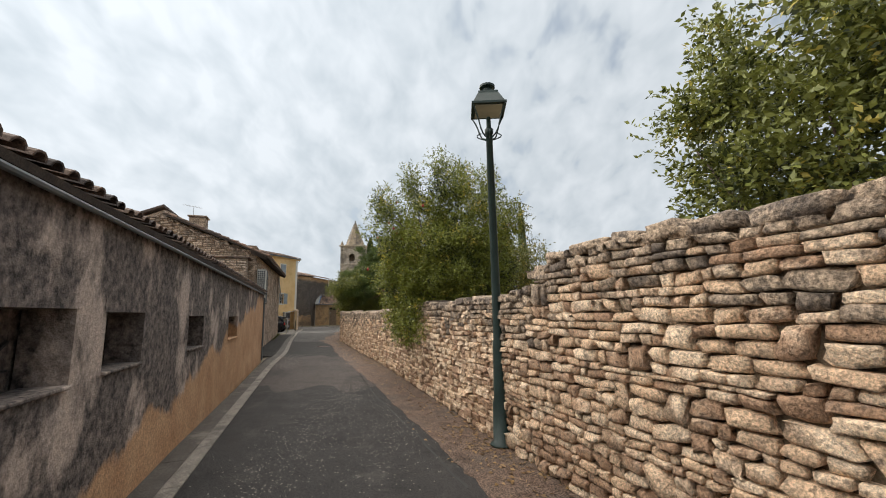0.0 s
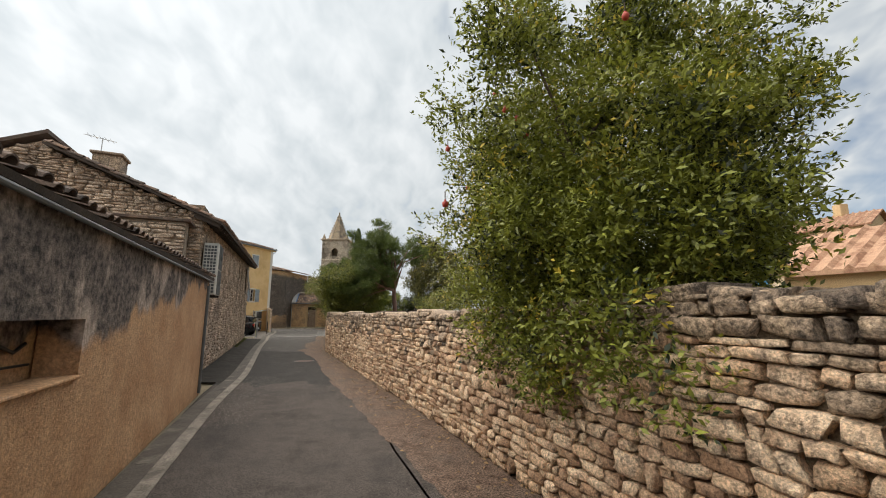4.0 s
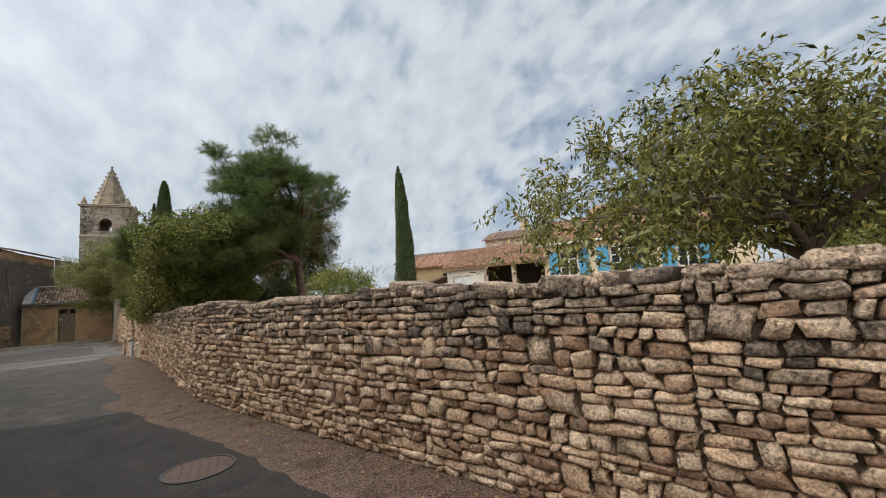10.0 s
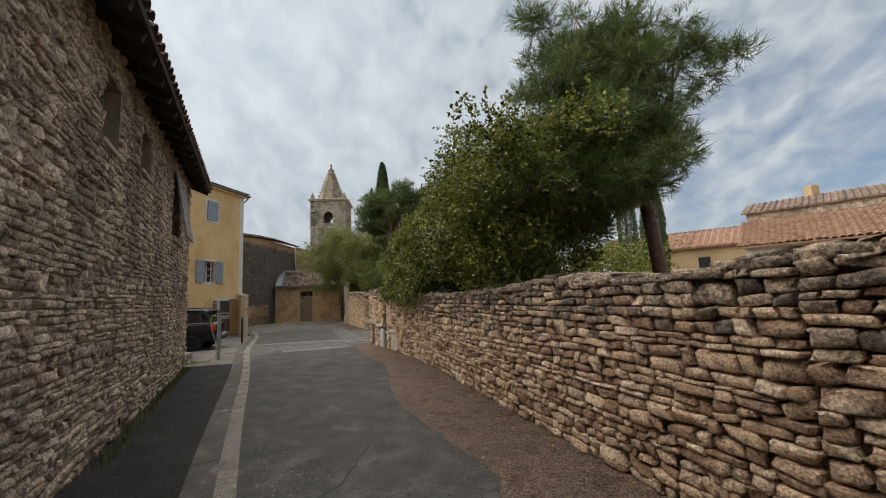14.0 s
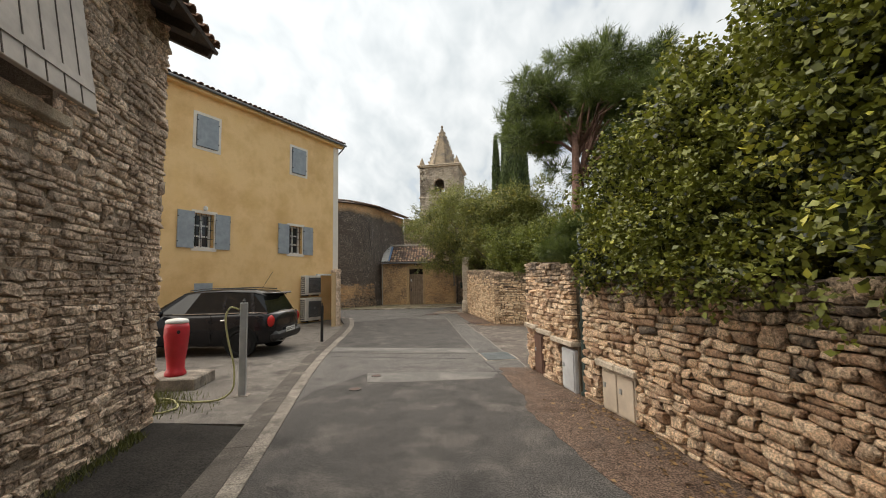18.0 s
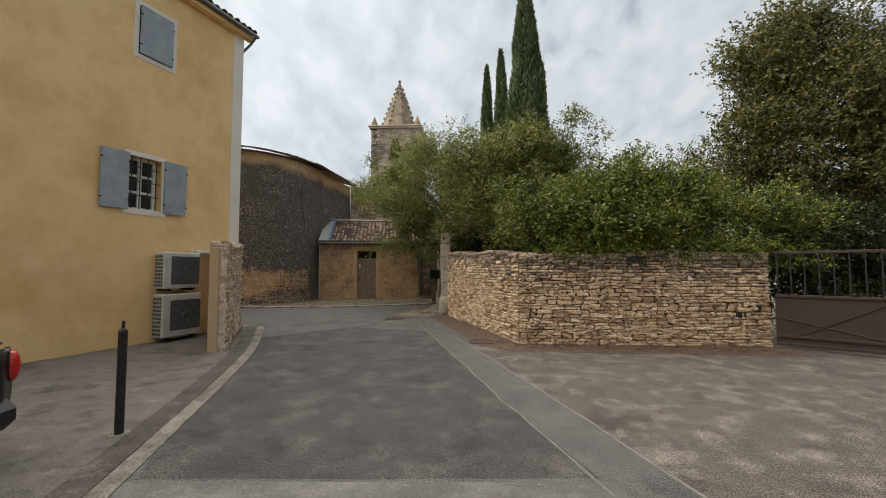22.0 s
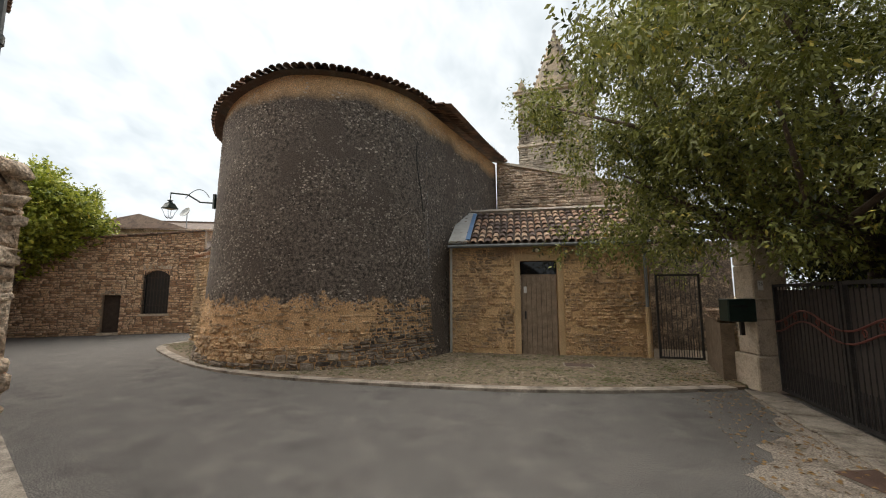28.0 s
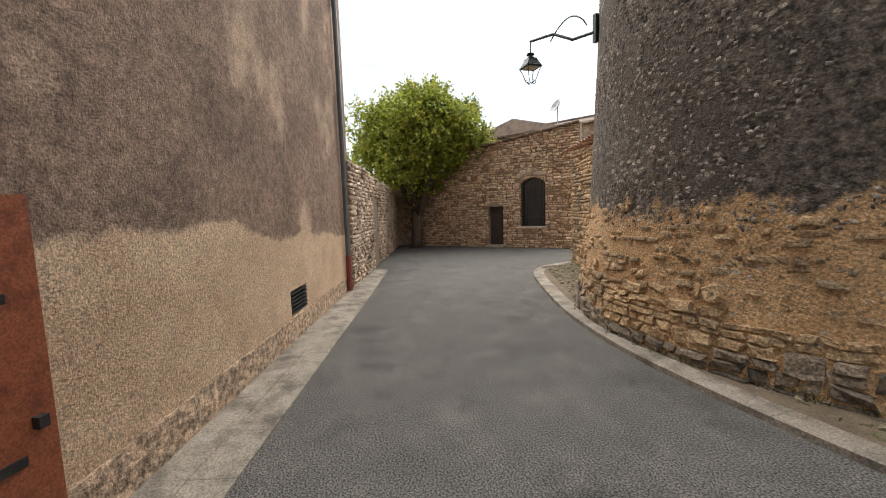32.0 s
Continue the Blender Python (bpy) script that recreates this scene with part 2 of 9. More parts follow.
GRAVEL = material("gravel_earth", ((0.058, 0.034, 0.024), (0.096, 0.061, 0.044), (0.155, 0.107, 0.08)), scale=3, bump=0.7, bump_scale=60, stain=(0.105, 0.084, 0.069), stain_scale=1.2, stain_at=(0.48, 0.7), grain=0.7, grain_scale=60, band=(0.4, 0.62), spec=0.2)
SOIL = material("soil", ((0.12, 0.1, 0.06), (0.2, 0.16, 0.1)), scale=2, bump=0.6, bump_scale=30)
STONE = material("dry_stone", ((0.42, 0.262, 0.162), (0.7, 0.485, 0.312), (0.86, 0.665, 0.47)), scale=3.5, bump=1.0, bump_scale=34, island=0.7, stain=(0.28, 0.2, 0.145), stain_scale=8.0, stain_at=(0.53, 0.7), detail_dist=0.035, grain=0.4, grain_scale=55, pits=0.55)
STONE_GREY = material("weathered_stone", ((0.15, 0.115, 0.088), (0.3, 0.225, 0.162), (0.5, 0.375, 0.262)), scale=4, bump=1.0, bump_scale=24, island=0.5, stain=(0.4, 0.3, 0.2), stain_scale=6.0, stain_at=(0.54, 0.72), detail_dist=0.04, grain=0.6, grain_scale=34, pits=0.5)
STONE_DULL = material("rubble_stone", ((0.39, 0.28, 0.195), (0.64, 0.485, 0.355), (0.79, 0.63, 0.48)), scale=4, bump=1.0, bump_scale=26, island=0.5, stain=(0.31, 0.235, 0.175), stain_scale=1.2, detail_dist=0.035, grain=0.5, grain_scale=36, pits=0.45)
CORE = material("earth_joint", ((0.11, 0.081, 0.055), (0.2, 0.151, 0.102)), scale=5, bump=0.7, bump_scale=30)
MORTAR = material("old_mortar", ((0.22, 0.172, 0.128), (0.38, 0.304, 0.228)), scale=5, bump=0.8, bump_scale=30)
YELLOW = material("yellow_render", ((0.73, 0.48, 0.2), (0.82, 0.56, 0.25), (0.85, 0.595, 0.29)), scale=0.8, rough=0.9, bump=0.12, bump_scale=100, stain=(0.62, 0.37, 0.14), stain_scale=0.55, stain_at=(0.48, 0.78), grain=0.06)
WHITE = material("white_render", ((0.72, 0.66, 0.57), (0.8, 0.75, 0.67)), scale=1.5, bump=0.06, bump_scale=80, grain=0.08)
TILE = material("clay_tile", ((0.09, 0.055, 0.04), (0.21, 0.118, 0.075), (0.33, 0.21, 0.145)), scale=3, bump=0.4, bump_scale=40, island=0.6, stain=(0.1, 0.085, 0.07), stain_scale=2.5)
TILE_NEW = material("orange_tile", ((0.22, 0.108, 0.062), (0.33, 0.18, 0.108), (0.43, 0.265, 0.17)), scale=3, bump=0.2, bump_scale=40, island=0.4)
TILE_DARK = material("blackened_tile", ((0.045, 0.033, 0.028), (0.1, 0.07, 0.055), (0.19, 0.13, 0.095)), scale=3, bump=0.4, bump_scale=40, island=0.6)
DARKWOOD = material("dark_wood", ((0.035, 0.025, 0.02), (0.075, 0.055, 0.04)), scale=6, bump=0.3, bump_scale=30)
GREENPAINT = material("green_paint", ((0.006, 0.018, 0.015), (0.012, 0.03, 0.024)), scale=5, rough=0.5, bump=0.05)
IRON = material("dark_iron", ((0.02, 0.02, 0.022), (0.045, 0.042, 0.04)), scale=8, rough=0.55, bump=0.1, metal=0.4)
BARK = material("bark", ((0.07, 0.05, 0.038), (0.16, 0.115, 0.085)), scale=9, bump=0.9, bump_scale=22, detail_dist=0.03)
PINEBARK = material("pine_bark", ((0.11, 0.06, 0.045), (0.24, 0.135, 0.1)), scale=9, bump=0.9, bump_scale=20, detail_dist=0.03)


def layered(name, low, high, z_line, ragged=0.5, speck=None, top=None, lean=(0.0, 0.0), low_mix=None, bump=0.6, streak=0.0, line_scale=1.1, lumps=34.0, grit=30.0, blot_dark=0.0, edge=0.06):
    """An old wall skin that has kept one coat above a ragged line and lost it below; lean tilts the line along x and y."""
    m = bpy.data.materials.new(name)
    m.use_nodes = True
    nt = m.node_tree
    b = nt.nodes["Principled BSDF"]
    b.inputs["Roughness"].default_value = 0.95
    geo = nt.nodes.new("ShaderNodeNewGeometry")
    sep = nt.nodes.new("ShaderNodeSeparateXYZ")
    nt.links.new(geo.outputs["Position"], sep.inputs[0])

    def val(op, a, c=0.0, clamp=False):
        n = nt.nodes.new("ShaderNodeMath")
        n.operation, n.use_clamp = op, clamp
        for i, v in enumerate((a, c)):
            if isinstance(v, (int, float)):
                n.inputs[i].default_value = v
            else:
                nt.links.new(v, n.inputs[i])
        return n.outputs[0]

    def nz(scale, detail=6.0, rough=0.65, squash=1.0):
        mp = nt.nodes.new("ShaderNodeMapping")
        mp.inputs["Scale"].default_value = (1, 1, squash)
        nt.links.new(geo.outputs["Position"], mp.inputs["Vector"])
        n = nt.nodes.new("ShaderNodeTexNoise")
        n.inputs["Scale"].default_value, n.inputs["Detail"].default_value, n.inputs["Roughness"].default_value = scale, detail, rough
        nt.links.new(mp.outputs[0], n.inputs["Vector"])
        return n.outputs["Fac"]

    def mixc(fac, a, c):
        n = nt.nodes.new("ShaderNodeMix")
        n.data_type = "RGBA"
        nt.links.new(fac, n.inputs["Factor"])
        for k, v in (("A", a), ("B", c)):
            if isinstance(v, tuple):
                n.inputs[k].default_value = (*v, 1)
            else:
                nt.links.new(v, n.inputs[k])
        return n.outputs["Result"]

    def span_of(v, lo, hi):
        n = nt.nodes.new("ShaderNodeMapRange")
        n.inputs["From Min"].default_value, n.inputs["From Max"].default_value = lo, hi
        nt.links.new(v, n.inputs["Value"])
        return n.outputs[0]

    blot, fine = nz(1.6), nz(14.0)
    lo = mixc(span_of(blot, 0.35, 0.65), low[0], low[1])
    hi = mixc(span_of(fine, 0.35, 0.65), high[0], high[1])
    if len(high) > 2:
        hi = mixc(span_of(nz(1.7 if streak else 0.8, 6.0, 0.62, 0.6 if streak else 0.7), 0.53, 0.62), hi, high[2])
    z = val("SUBTRACT", sep.outputs["Z"], z_line)
    z = val("ADD", z, val("ADD", val("MULTIPLY", sep.outputs["X"], lean[0]), val("MULTIPLY", sep.outputs["Y"], lean[1])))
    z = val("ADD", z, val("MULTIPLY", val("SUBTRACT", nz(line_scale, 7.0, 0.62, 0.6 if streak else 1.0), 0.5), ragged * 2))
    col = mixc(span_of(z, -edge, edge), lo, hi)
    if top:
        zt = val("ADD", val("SUBTRACT", sep.outputs["Z"], top), val("MULTIPLY", val("SUBTRACT", nz(0.9), 0.5), 0.8))
        col = mixc(span_of(zt, -0.1, 0.25), col, lo)
    if speck:
        vo = nt.nodes.new("ShaderNodeTexVoronoi")
        vo.inputs["Scale"].default_value = 8.5
        mp = nt.nodes.new("ShaderNodeMapping")
        mp.inputs["Scale"].default_value = (1, 1, 1.7)
        nt.links.new(geo.outputs["Position"], mp.inputs["Vector"])
        nt.links.new(mp.outputs[0], vo.inputs["Vector"])
        sp = val("MULTIPLY", span_of(vo.outputs["Distance"], 0.36, 0.24), span_of(nz(2.2), 0.5, 0.62))
        col = mixc(sp, col, speck)
    if blot_dark:
        soot = nt.nodes.new("ShaderNodeVectorMath")
        soot.operation = "SCALE"
        nt.links.new(col, soot.inputs[0])
        dk = nt.nodes.new("ShaderNodeMapRange")
        for k, v in (("From Min", 0.44), ("From Max", 0.62), ("To Min", 1.0), ("To Max", 1.0 - blot_dark)):
            dk.inputs[k].default_value = v
        nt.links.new(nz(1.5, 7.0, 0.6), dk.inputs["Value"])
        nt.links.new(dk.outputs[0], soot.inputs["Scale"])
        col = mixc(span_of(z, -0.05, 0.1), col, soot.outputs[0])
    sc = nt.nodes.new("ShaderNodeVectorMath")
    sc.operation = "SCALE"
    gr = nt.nodes.new("ShaderNodeMapRange")
    for k, v in (("From Min", 0.34), ("From Max", 0.66), ("To Min", 0.68 if grit < 40 else 0.45), ("To Max", 1.32 if grit < 40 else 1.5)):
        gr.inputs[k].default_value = v
    nt.links.new(nz(grit, 4.0, 0.7), gr.inputs["Value"])
    nt.links.new(col, sc.inputs[0])
    nt.links.new(gr.outputs[0], sc.inputs["Scale"])
    nt.links.new(sc.outputs[0], b.inputs["Base Color"])
    bp = nt.nodes.new("ShaderNodeBump")
    bp.inputs["Strength"].default_value, bp.inputs["Distance"].default_value = bump, 0.035
    nt.links.new(val("ADD", nz(lumps, 5.0), val("MULTIPLY", nz(7.0), 0.7)), bp.inputs["Height"])
    nt.links.new(bp.outputs[0], b.inputs["Normal"])
    return m


def plain(name, colour, rough=0.5, metal=0.0, bump=0.04, vary=0.18):
    lo = tuple(max(0.0, c * (1 - vary)) for c in colour)
    hi = tuple(min(1.0, c * (1 + vary)) for c in colour)
    return material(name, (lo, hi), scale=4.0, rough=rough, bump=bump, bump_scale=70, metal=metal, grain=0.0)


def glass(name, colour=(0.03, 0.035, 0.04), rough=0.06):
    m = bpy.data.materials.new(name)
    m.use_nodes = True
    b = m.node_tree.nodes["Principled BSDF"]
    b.inputs["Base Color"].default_value, b.inputs["Roughness"].default_value = (*colour, 1), rough
    b.inputs["Specular IOR Level"].default_value = 0.8
    return m


WEST_SKIN = layered("stained_stucco_skin", ((0.45, 0.25, 0.125), (0.58, 0.36, 0.2)), ((0.035, 0.03, 0.027), (0.25, 0.2, 0.172), (0.5, 0.4, 0.33)), 4.22, 0.7, None, None, (0.0, -0.16), streak=1.0, bump=0.45, lumps=50.0)
APSE_SKIN = layered("apse_skin", ((0.5, 0.3, 0.145), (0.68, 0.45, 0.245)), ((0.03, 0.025, 0.021), (0.235, 0.192, 0.157), (0.115, 0.092, 0.075)), 1.55, 0.62, (0.55, 0.48, 0.4), 6.45, line_scale=2.2, lumps=42.0, bump=1.0, grit=41.0, edge=0.04)
NAVE_SKIN = layered("nave_skin", ((0.5, 0.3, 0.145), (0.68, 0.45, 0.245)), ((0.03, 0.025, 0.021), (0.235, 0.192, 0.157), (0.115, 0.092, 0.075)), -0.6, 0.5, (0.55, 0.48, 0.4), 6.45, lumps=42.0, bump=1.0, grit=41.0)
END_SKIN = layered("roughcast_skin", ((0.58, 0.4, 0.262), (0.76, 0.565, 0.385)), ((0.21, 0.138, 0.102), (0.43, 0.292, 0.214), (0.6, 0.43, 0.31)), 2.45, 0.34, None, None, (-0.07, 0.0), bump=1.0, lumps=70.0, grit=60.0, blot_dark=0.32, edge=0.03)
ANNEX_SKIN = layered("annex_skin", ((0.5, 0.33, 0.165), (0.64, 0.45, 0.25)), ((0.52, 0.34, 0.175), (0.66, 0.47, 0.26), (0.36, 0.245, 0.15)), 1.0, 0.8)
SHUTTER_GREY = plain("grey_blue_paint", (0.3, 0.34, 0.37), 0.6)
SHUTTER_WARM = plain("warm_grey_paint", (0.4, 0.355, 0.31), 0.65)
SHUTTER_BLUE = plain("sky_blue_paint", (0.09, 0.33, 0.52), 0.55)
WHITE_PAINT = plain("white_paint", (0.72, 0.72, 0.7), 0.45)
AC_BODY = plain("cream_enamel", (0.55, 0.53, 0.48), 0.45)
AC_DARK = plain("dark_grille", (0.07, 0.075, 0.08), 0.6)
RED_PAINT = plain("red_paint", (0.45, 0.02, 0.03), 0.4)
GALV = plain("galvanised_metal", (0.38, 0.39, 0.39), 0.5, 0.35)
STEEL = material("steel_plate", ((0.05, 0.06, 0.064), (0.1, 0.115, 0.12)), scale=3, rough=0.6, bump=0.8, bump_scale=60, metal=0.3, grain=0.5, grain_scale=50)
CAST = plain("rusty_cast_iron", (0.09, 0.055, 0.042), 0.75, 0.2, 0.2)
BROWN_METAL = plain("brown_painted_metal", (0.13, 0.07, 0.05), 0.7)
GATE_BROWN = plain("dark_brown_gate_metal", (0.05, 0.032, 0.027), 0.65)
BEIGE_METAL = plain("beige_panel", (0.55, 0.46, 0.36), 0.6)
VARNISH = material("varnished_red_wood", ((0.11, 0.026, 0.012), (0.2, 0.055, 0.024), (0.26, 0.08, 0.036)), scale=5, rough=0.45, bump=0.15, bump_scale=25)
DOORWOOD = material("weathered_oak", ((0.17, 0.125, 0.085), (0.3, 0.23, 0.165)), scale=7, rough=0.8, bump=0.25, bump_scale=30)
CARBLACK = plain("black_car_paint", (0.009, 0.009, 0.011), 0.22, 0.0, 0.0)
CARBLACK.node_tree.nodes["Principled BSDF"].inputs["Specular IOR Level"].default_value = 0.35
RUBBER = plain("rubber", (0.009, 0.009, 0.009), 0.85)
RIM = plain("black_alloy", (0.012, 0.012, 0.013), 0.4, 0.2)
CHROME = plain("chrome", (0.6, 0.6, 0.6), 0.15, 1.0, 0.0)
REDGLASS = plain("red_lamp_glass", (0.45, 0.015, 0.012), 0.15, 0.0, 0.0)
GLASS = glass("window_glass")
CARGLASS = glass("tinted_car_glass", (0.008, 0.009, 0.01), 0.04)
CARGLASS.node_tree.nodes["Principled BSDF"].inputs["Specular IOR Level"].default_value = 0.35
RUBBER.node_tree.nodes["Principled BSDF"].inputs["Specular IOR Level"].default_value = 0.15
MILK = plain("frosted_lamp_glass", (0.55, 0.52, 0.42), 0.3)
HOSE = plain("faded_green_hose", (0.35, 0.33, 0.15), 0.6)
PIPE_GREY = plain("grey_pipe", (0.12, 0.13, 0.135), 0.5)
ZINC = plain("pale_zinc", (0.42, 0.42, 0.4), 0.5, 0.2)
PALE_STONE = material("dressed_limestone", ((0.44, 0.37, 0.285), (0.6, 0.52, 0.415)), scale=2.5, bump=0.7, bump_scale=28, stain=(0.3, 0.24, 0.18), stain_scale=3.2, stain_at=(0.5, 0.7), grain=0.4, pits=0.35)
FRUIT = plain("red_fruit", (0.42, 0.05, 0.03), 0.45)
GRASS = leaf_material("grass_blade", (0.05, 0.06, 0.015), (0.15, 0.15, 0.045))
DRY = leaf_material("dry_leaf", (0.14, 0.08, 0.035), (0.32, 0.2, 0.08))
PALE_OCHRE = material("ochre_render", ((0.42, 0.29, 0.15), (0.52, 0.38, 0.22)), scale=0.8, bump=0.2, bump_scale=20)
CREAM = material("cream_render", ((0.62, 0.5, 0.33), (0.7, 0.58, 0.41)), scale=0.8, bump=0.1, bump_scale=40)
SEAM = material("mortar_seam", ((0.12, 0.11, 0.098), (0.21, 0.193, 0.172)), scale=5, bump=0.3, bump_scale=60)
# cracks and joints; also the painted shade of drain pipes and wall recess
CRACK_HOLE_DARK = plain("tar_and_hole_dark", (0.03, 0.029, 0.028), 0.9)
PATCH = material("asphalt_patch", ((0.095, 0.09, 0.085), (0.135, 0.128, 0.12)), scale=2, rough=0.9, bump=0.5, bump_scale=110, stain=(0.23, 0.215, 0.195), stain_scale=1.4, stain_at=(0.5, 0.72), detail_dist=0.012)


# ---- building helpers ----
class Geo:
    """Collects vertices and faces for one mesh."""

    def __init__(self):
        self.v, self.f = [], []

    def add(self, vs, fs, m=None):
        o = len(self.v)
        self.v += [tuple(m @ Vector(p)) for p in vs] if m is not None else [tuple(p) for p in vs]
        self.f += [tuple(i + o for i in f) for f in fs]
        return self

    def box(self, lo, hi, m=None, ch=0.0):
        x0, y0, z0 = lo
        x1, y1, z1 = hi
        if ch <= 0:
            vs = [(x, y, z) for x in (x0, x1) for y in (y0, y1) for z in (z0, z1)]
            return self.add(vs, [(0, 1, 3, 2), (4, 6, 7, 5), (0, 4, 5, 1), (2, 3, 7, 6), (0, 2, 6, 4), (1, 5, 7, 3)], m)
        bm = bmesh.new()
        bmesh.ops.create_cube(bm, size=1)
        for w in bm.verts:
            w.co = Vector(((x0 + x1) / 2 + w.co.x * (x1 - x0), (y0 + y1) / 2 + w.co.y * (y1 - y0), (z0 + z1) / 2 + w.co.z * (z1 - z0)))
        bmesh.ops.bevel(bm, geom=bm.edges[:], offset=ch, segments=1, affect="EDGES")
        bm.verts.index_update()
        self.add([w.co for w in bm.verts], [[w.index for w in f.verts] for f in bm.faces], m)
        bm.free()
        return self

    def ring(self, profile, n=16, m=None, cap=True):
        """A turned shape: profile of (radius, z)."""
        vs, fs = [], []
        for r, z in profile:
            vs += [(r * math.cos(2 * math.pi * i / n), r * math.sin(2 * math.pi * i / n), z) for i in range(n)]
        for k in range(len(profile) - 1):
            fs += [(k * n + i, k * n + (i + 1) % n, (k + 1) * n + (i + 1) % n, (k + 1) * n + i) for i in range(n)]
        if cap:
            fs += [tuple(range(n))[::-1], tuple((len(profile) - 1) * n + i for i in range(n))]
        return self.add(vs, fs, m)

    def tube(self, pts, radii, n=8):
        pts = [Vector(p) for p in pts]
        if isinstance(radii, (int, float)):
            radii = [radii] * len(pts)
        vs, fs = [], []
        for i, p in enumerate(pts):
            d = (pts[min(i + 1, len(pts) - 1)] - pts[max(i - 1, 0)]).normalized()
            a = d.cross(Vector((0, 0, 1)) if abs(d.z) < 0.9 else Vector((1, 0, 0))).normalized()
            c = d.cross(a)
            vs += [p + radii[i] * (math.cos(2 * math.pi * j / n) * a + math.sin(2 * math.pi * j / n) * c) for j in range(n)]
        for k in range(len(pts) - 1):
            fs += [(k * n + j, k * n + (j + 1) % n, (k + 1) * n + (j + 1) % n, (k + 1) * n + j) for j in range(n)]
        fs += [tuple(range(n))[::-1], tuple((len(pts) - 1) * n + j for j in range(n))]
        return self.add(vs, fs)

    def sheet(self, poly, z, thick=0.0, m=None):
        """A flat polygon, counter-clockwise, with a skirt of the given thickness."""
        n = len(poly)
        vs = [(*p[:2], z) for p in poly]
        fs = [tuple(range(n))]
        if thick:
            vs += [(*p[:2], z - thick) for p in poly]
            fs += [(i, n + i, n + (i + 1) % n, (i + 1) % n) for i in range(n)]
        return self.add(vs, fs, m)

    def done(self, name, mat, parent=None, label="", smooth=False):
        me = bpy.data.meshes.new(name)
        me.from_pydata([tuple(p) for p in self.v], [], self.f)
        me.materials.append(mat)
        if smooth:
            me.polygons.foreach_set("use_smooth", [True] * len(me.polygons))
        me.update()
        ob = new(name, me)
        if parent is not None:
            ob.parent = parent
        if label:
            tagged(ob, label)
        return ob


def thing(name, at, label, category, group="", kind=""):
    """An empty at a thing's base; parts keep their world places."""
    e = new(name)
    e.empty_display_size = 0.1
    e.location = at
    return tagged(e, label, category, group, kind)


def under(parent, ob):
    """Parent without moving."""
    ob.parent = parent
    ob.matrix_parent_inverse = Matrix.Translation(parent.location).inverted()
    return ob


def axes_of(a, b, z=0.0):
    """Local frame on a wall: x along a to b, y out of the wall to the left of that, z up."""
    d = (Vector((*b, 0)) - Vector((*a, 0))).normalized()
    return Matrix(((d.x, -d.y, 0, a[0]), (d.y, d.x, 0, a[1]), (0, 0, 1, z), (0, 0, 0, 1)))


def span(a, b):
    return math.hypot(b[0] - a[0], b[1] - a[1])


def panel(geo, m, s0, s1, z0, z1, thick, holes=(), top=None):
    """A wall panel with its face at y = 0 and its back at -thick, pierced by holes (s0, s1, zb, zt). top(s): height of a sloping top."""
    ss = sorted({s0, s1, *[h[0] for h in holes], *[h[1] for h in holes]})
    zs = sorted({z0, z1, *[h[2] for h in holes], *[h[3] for h in holes]})

    def solid(i, j):
        if not (0 <= i < len(ss) - 1 and 0 <= j < len(zs) - 1):
            return False
        cs, cz = (ss[i] + ss[i + 1]) / 2, (zs[j] + zs[j + 1]) / 2
        return not any(h[0] < cs < h[1] and h[2] < cz < h[3] for h in holes)

    def up(s, z):
        return top(s) if top and z == z1 else z

    for i in range(len(ss) - 1):
        for j in range(len(zs) - 1):
            if not solid(i, j):
                continue
            a, b, c, d = ss[i], ss[i + 1], zs[j], zs[j + 1]
            P = [(a, c), (b, c), (b, up(b, d)), (a, up(a, d))]
            geo.add([(s, 0, z) for s, z in P], [(3, 2, 1, 0)], m)
            geo.add([(s, -thick, z) for s, z in P], [(0, 1, 2, 3)], m)
            for (di, dj), (p, q) in (((0, -1), (0, 1)), ((1, 0), (1, 2)), ((0, 1), (2, 3)), ((-1, 0), (3, 0))):
                if not solid(i + di, j + dj):
                    (sa, za), (sb, zb) = P[p], P[q]
                    geo.add([(sa, 0, za), (sb, 0, zb), (sb, -thick, zb), (sa, -thick, za)], [(0, 1, 2, 3)], m)
    return geo


# one squared rubble stone: a 5 x 4 rough front, with sides that run back
STONE_U = np.array([0.0, 0.11, 0.5, 0.89, 1.0])
STONE_W = np.array([0.0, 0.17, 0.83, 1.0])
STONE_FACES = [(j * 5 + i, j * 5 + i + 1, (j + 1) * 5 + i + 1, (j + 1) * 5 + i) for j in range(3) for i in range(4)]
STONE_RIM = [0, 1, 2, 3, 4, 9, 14, 19, 18, 17, 16, 15, 10, 5]
STONE_FACES += [(STONE_RIM[k], 20 + k, 20 + (k + 1) % 14, STONE_RIM[(k + 1) % 14]) for k in range(14)]


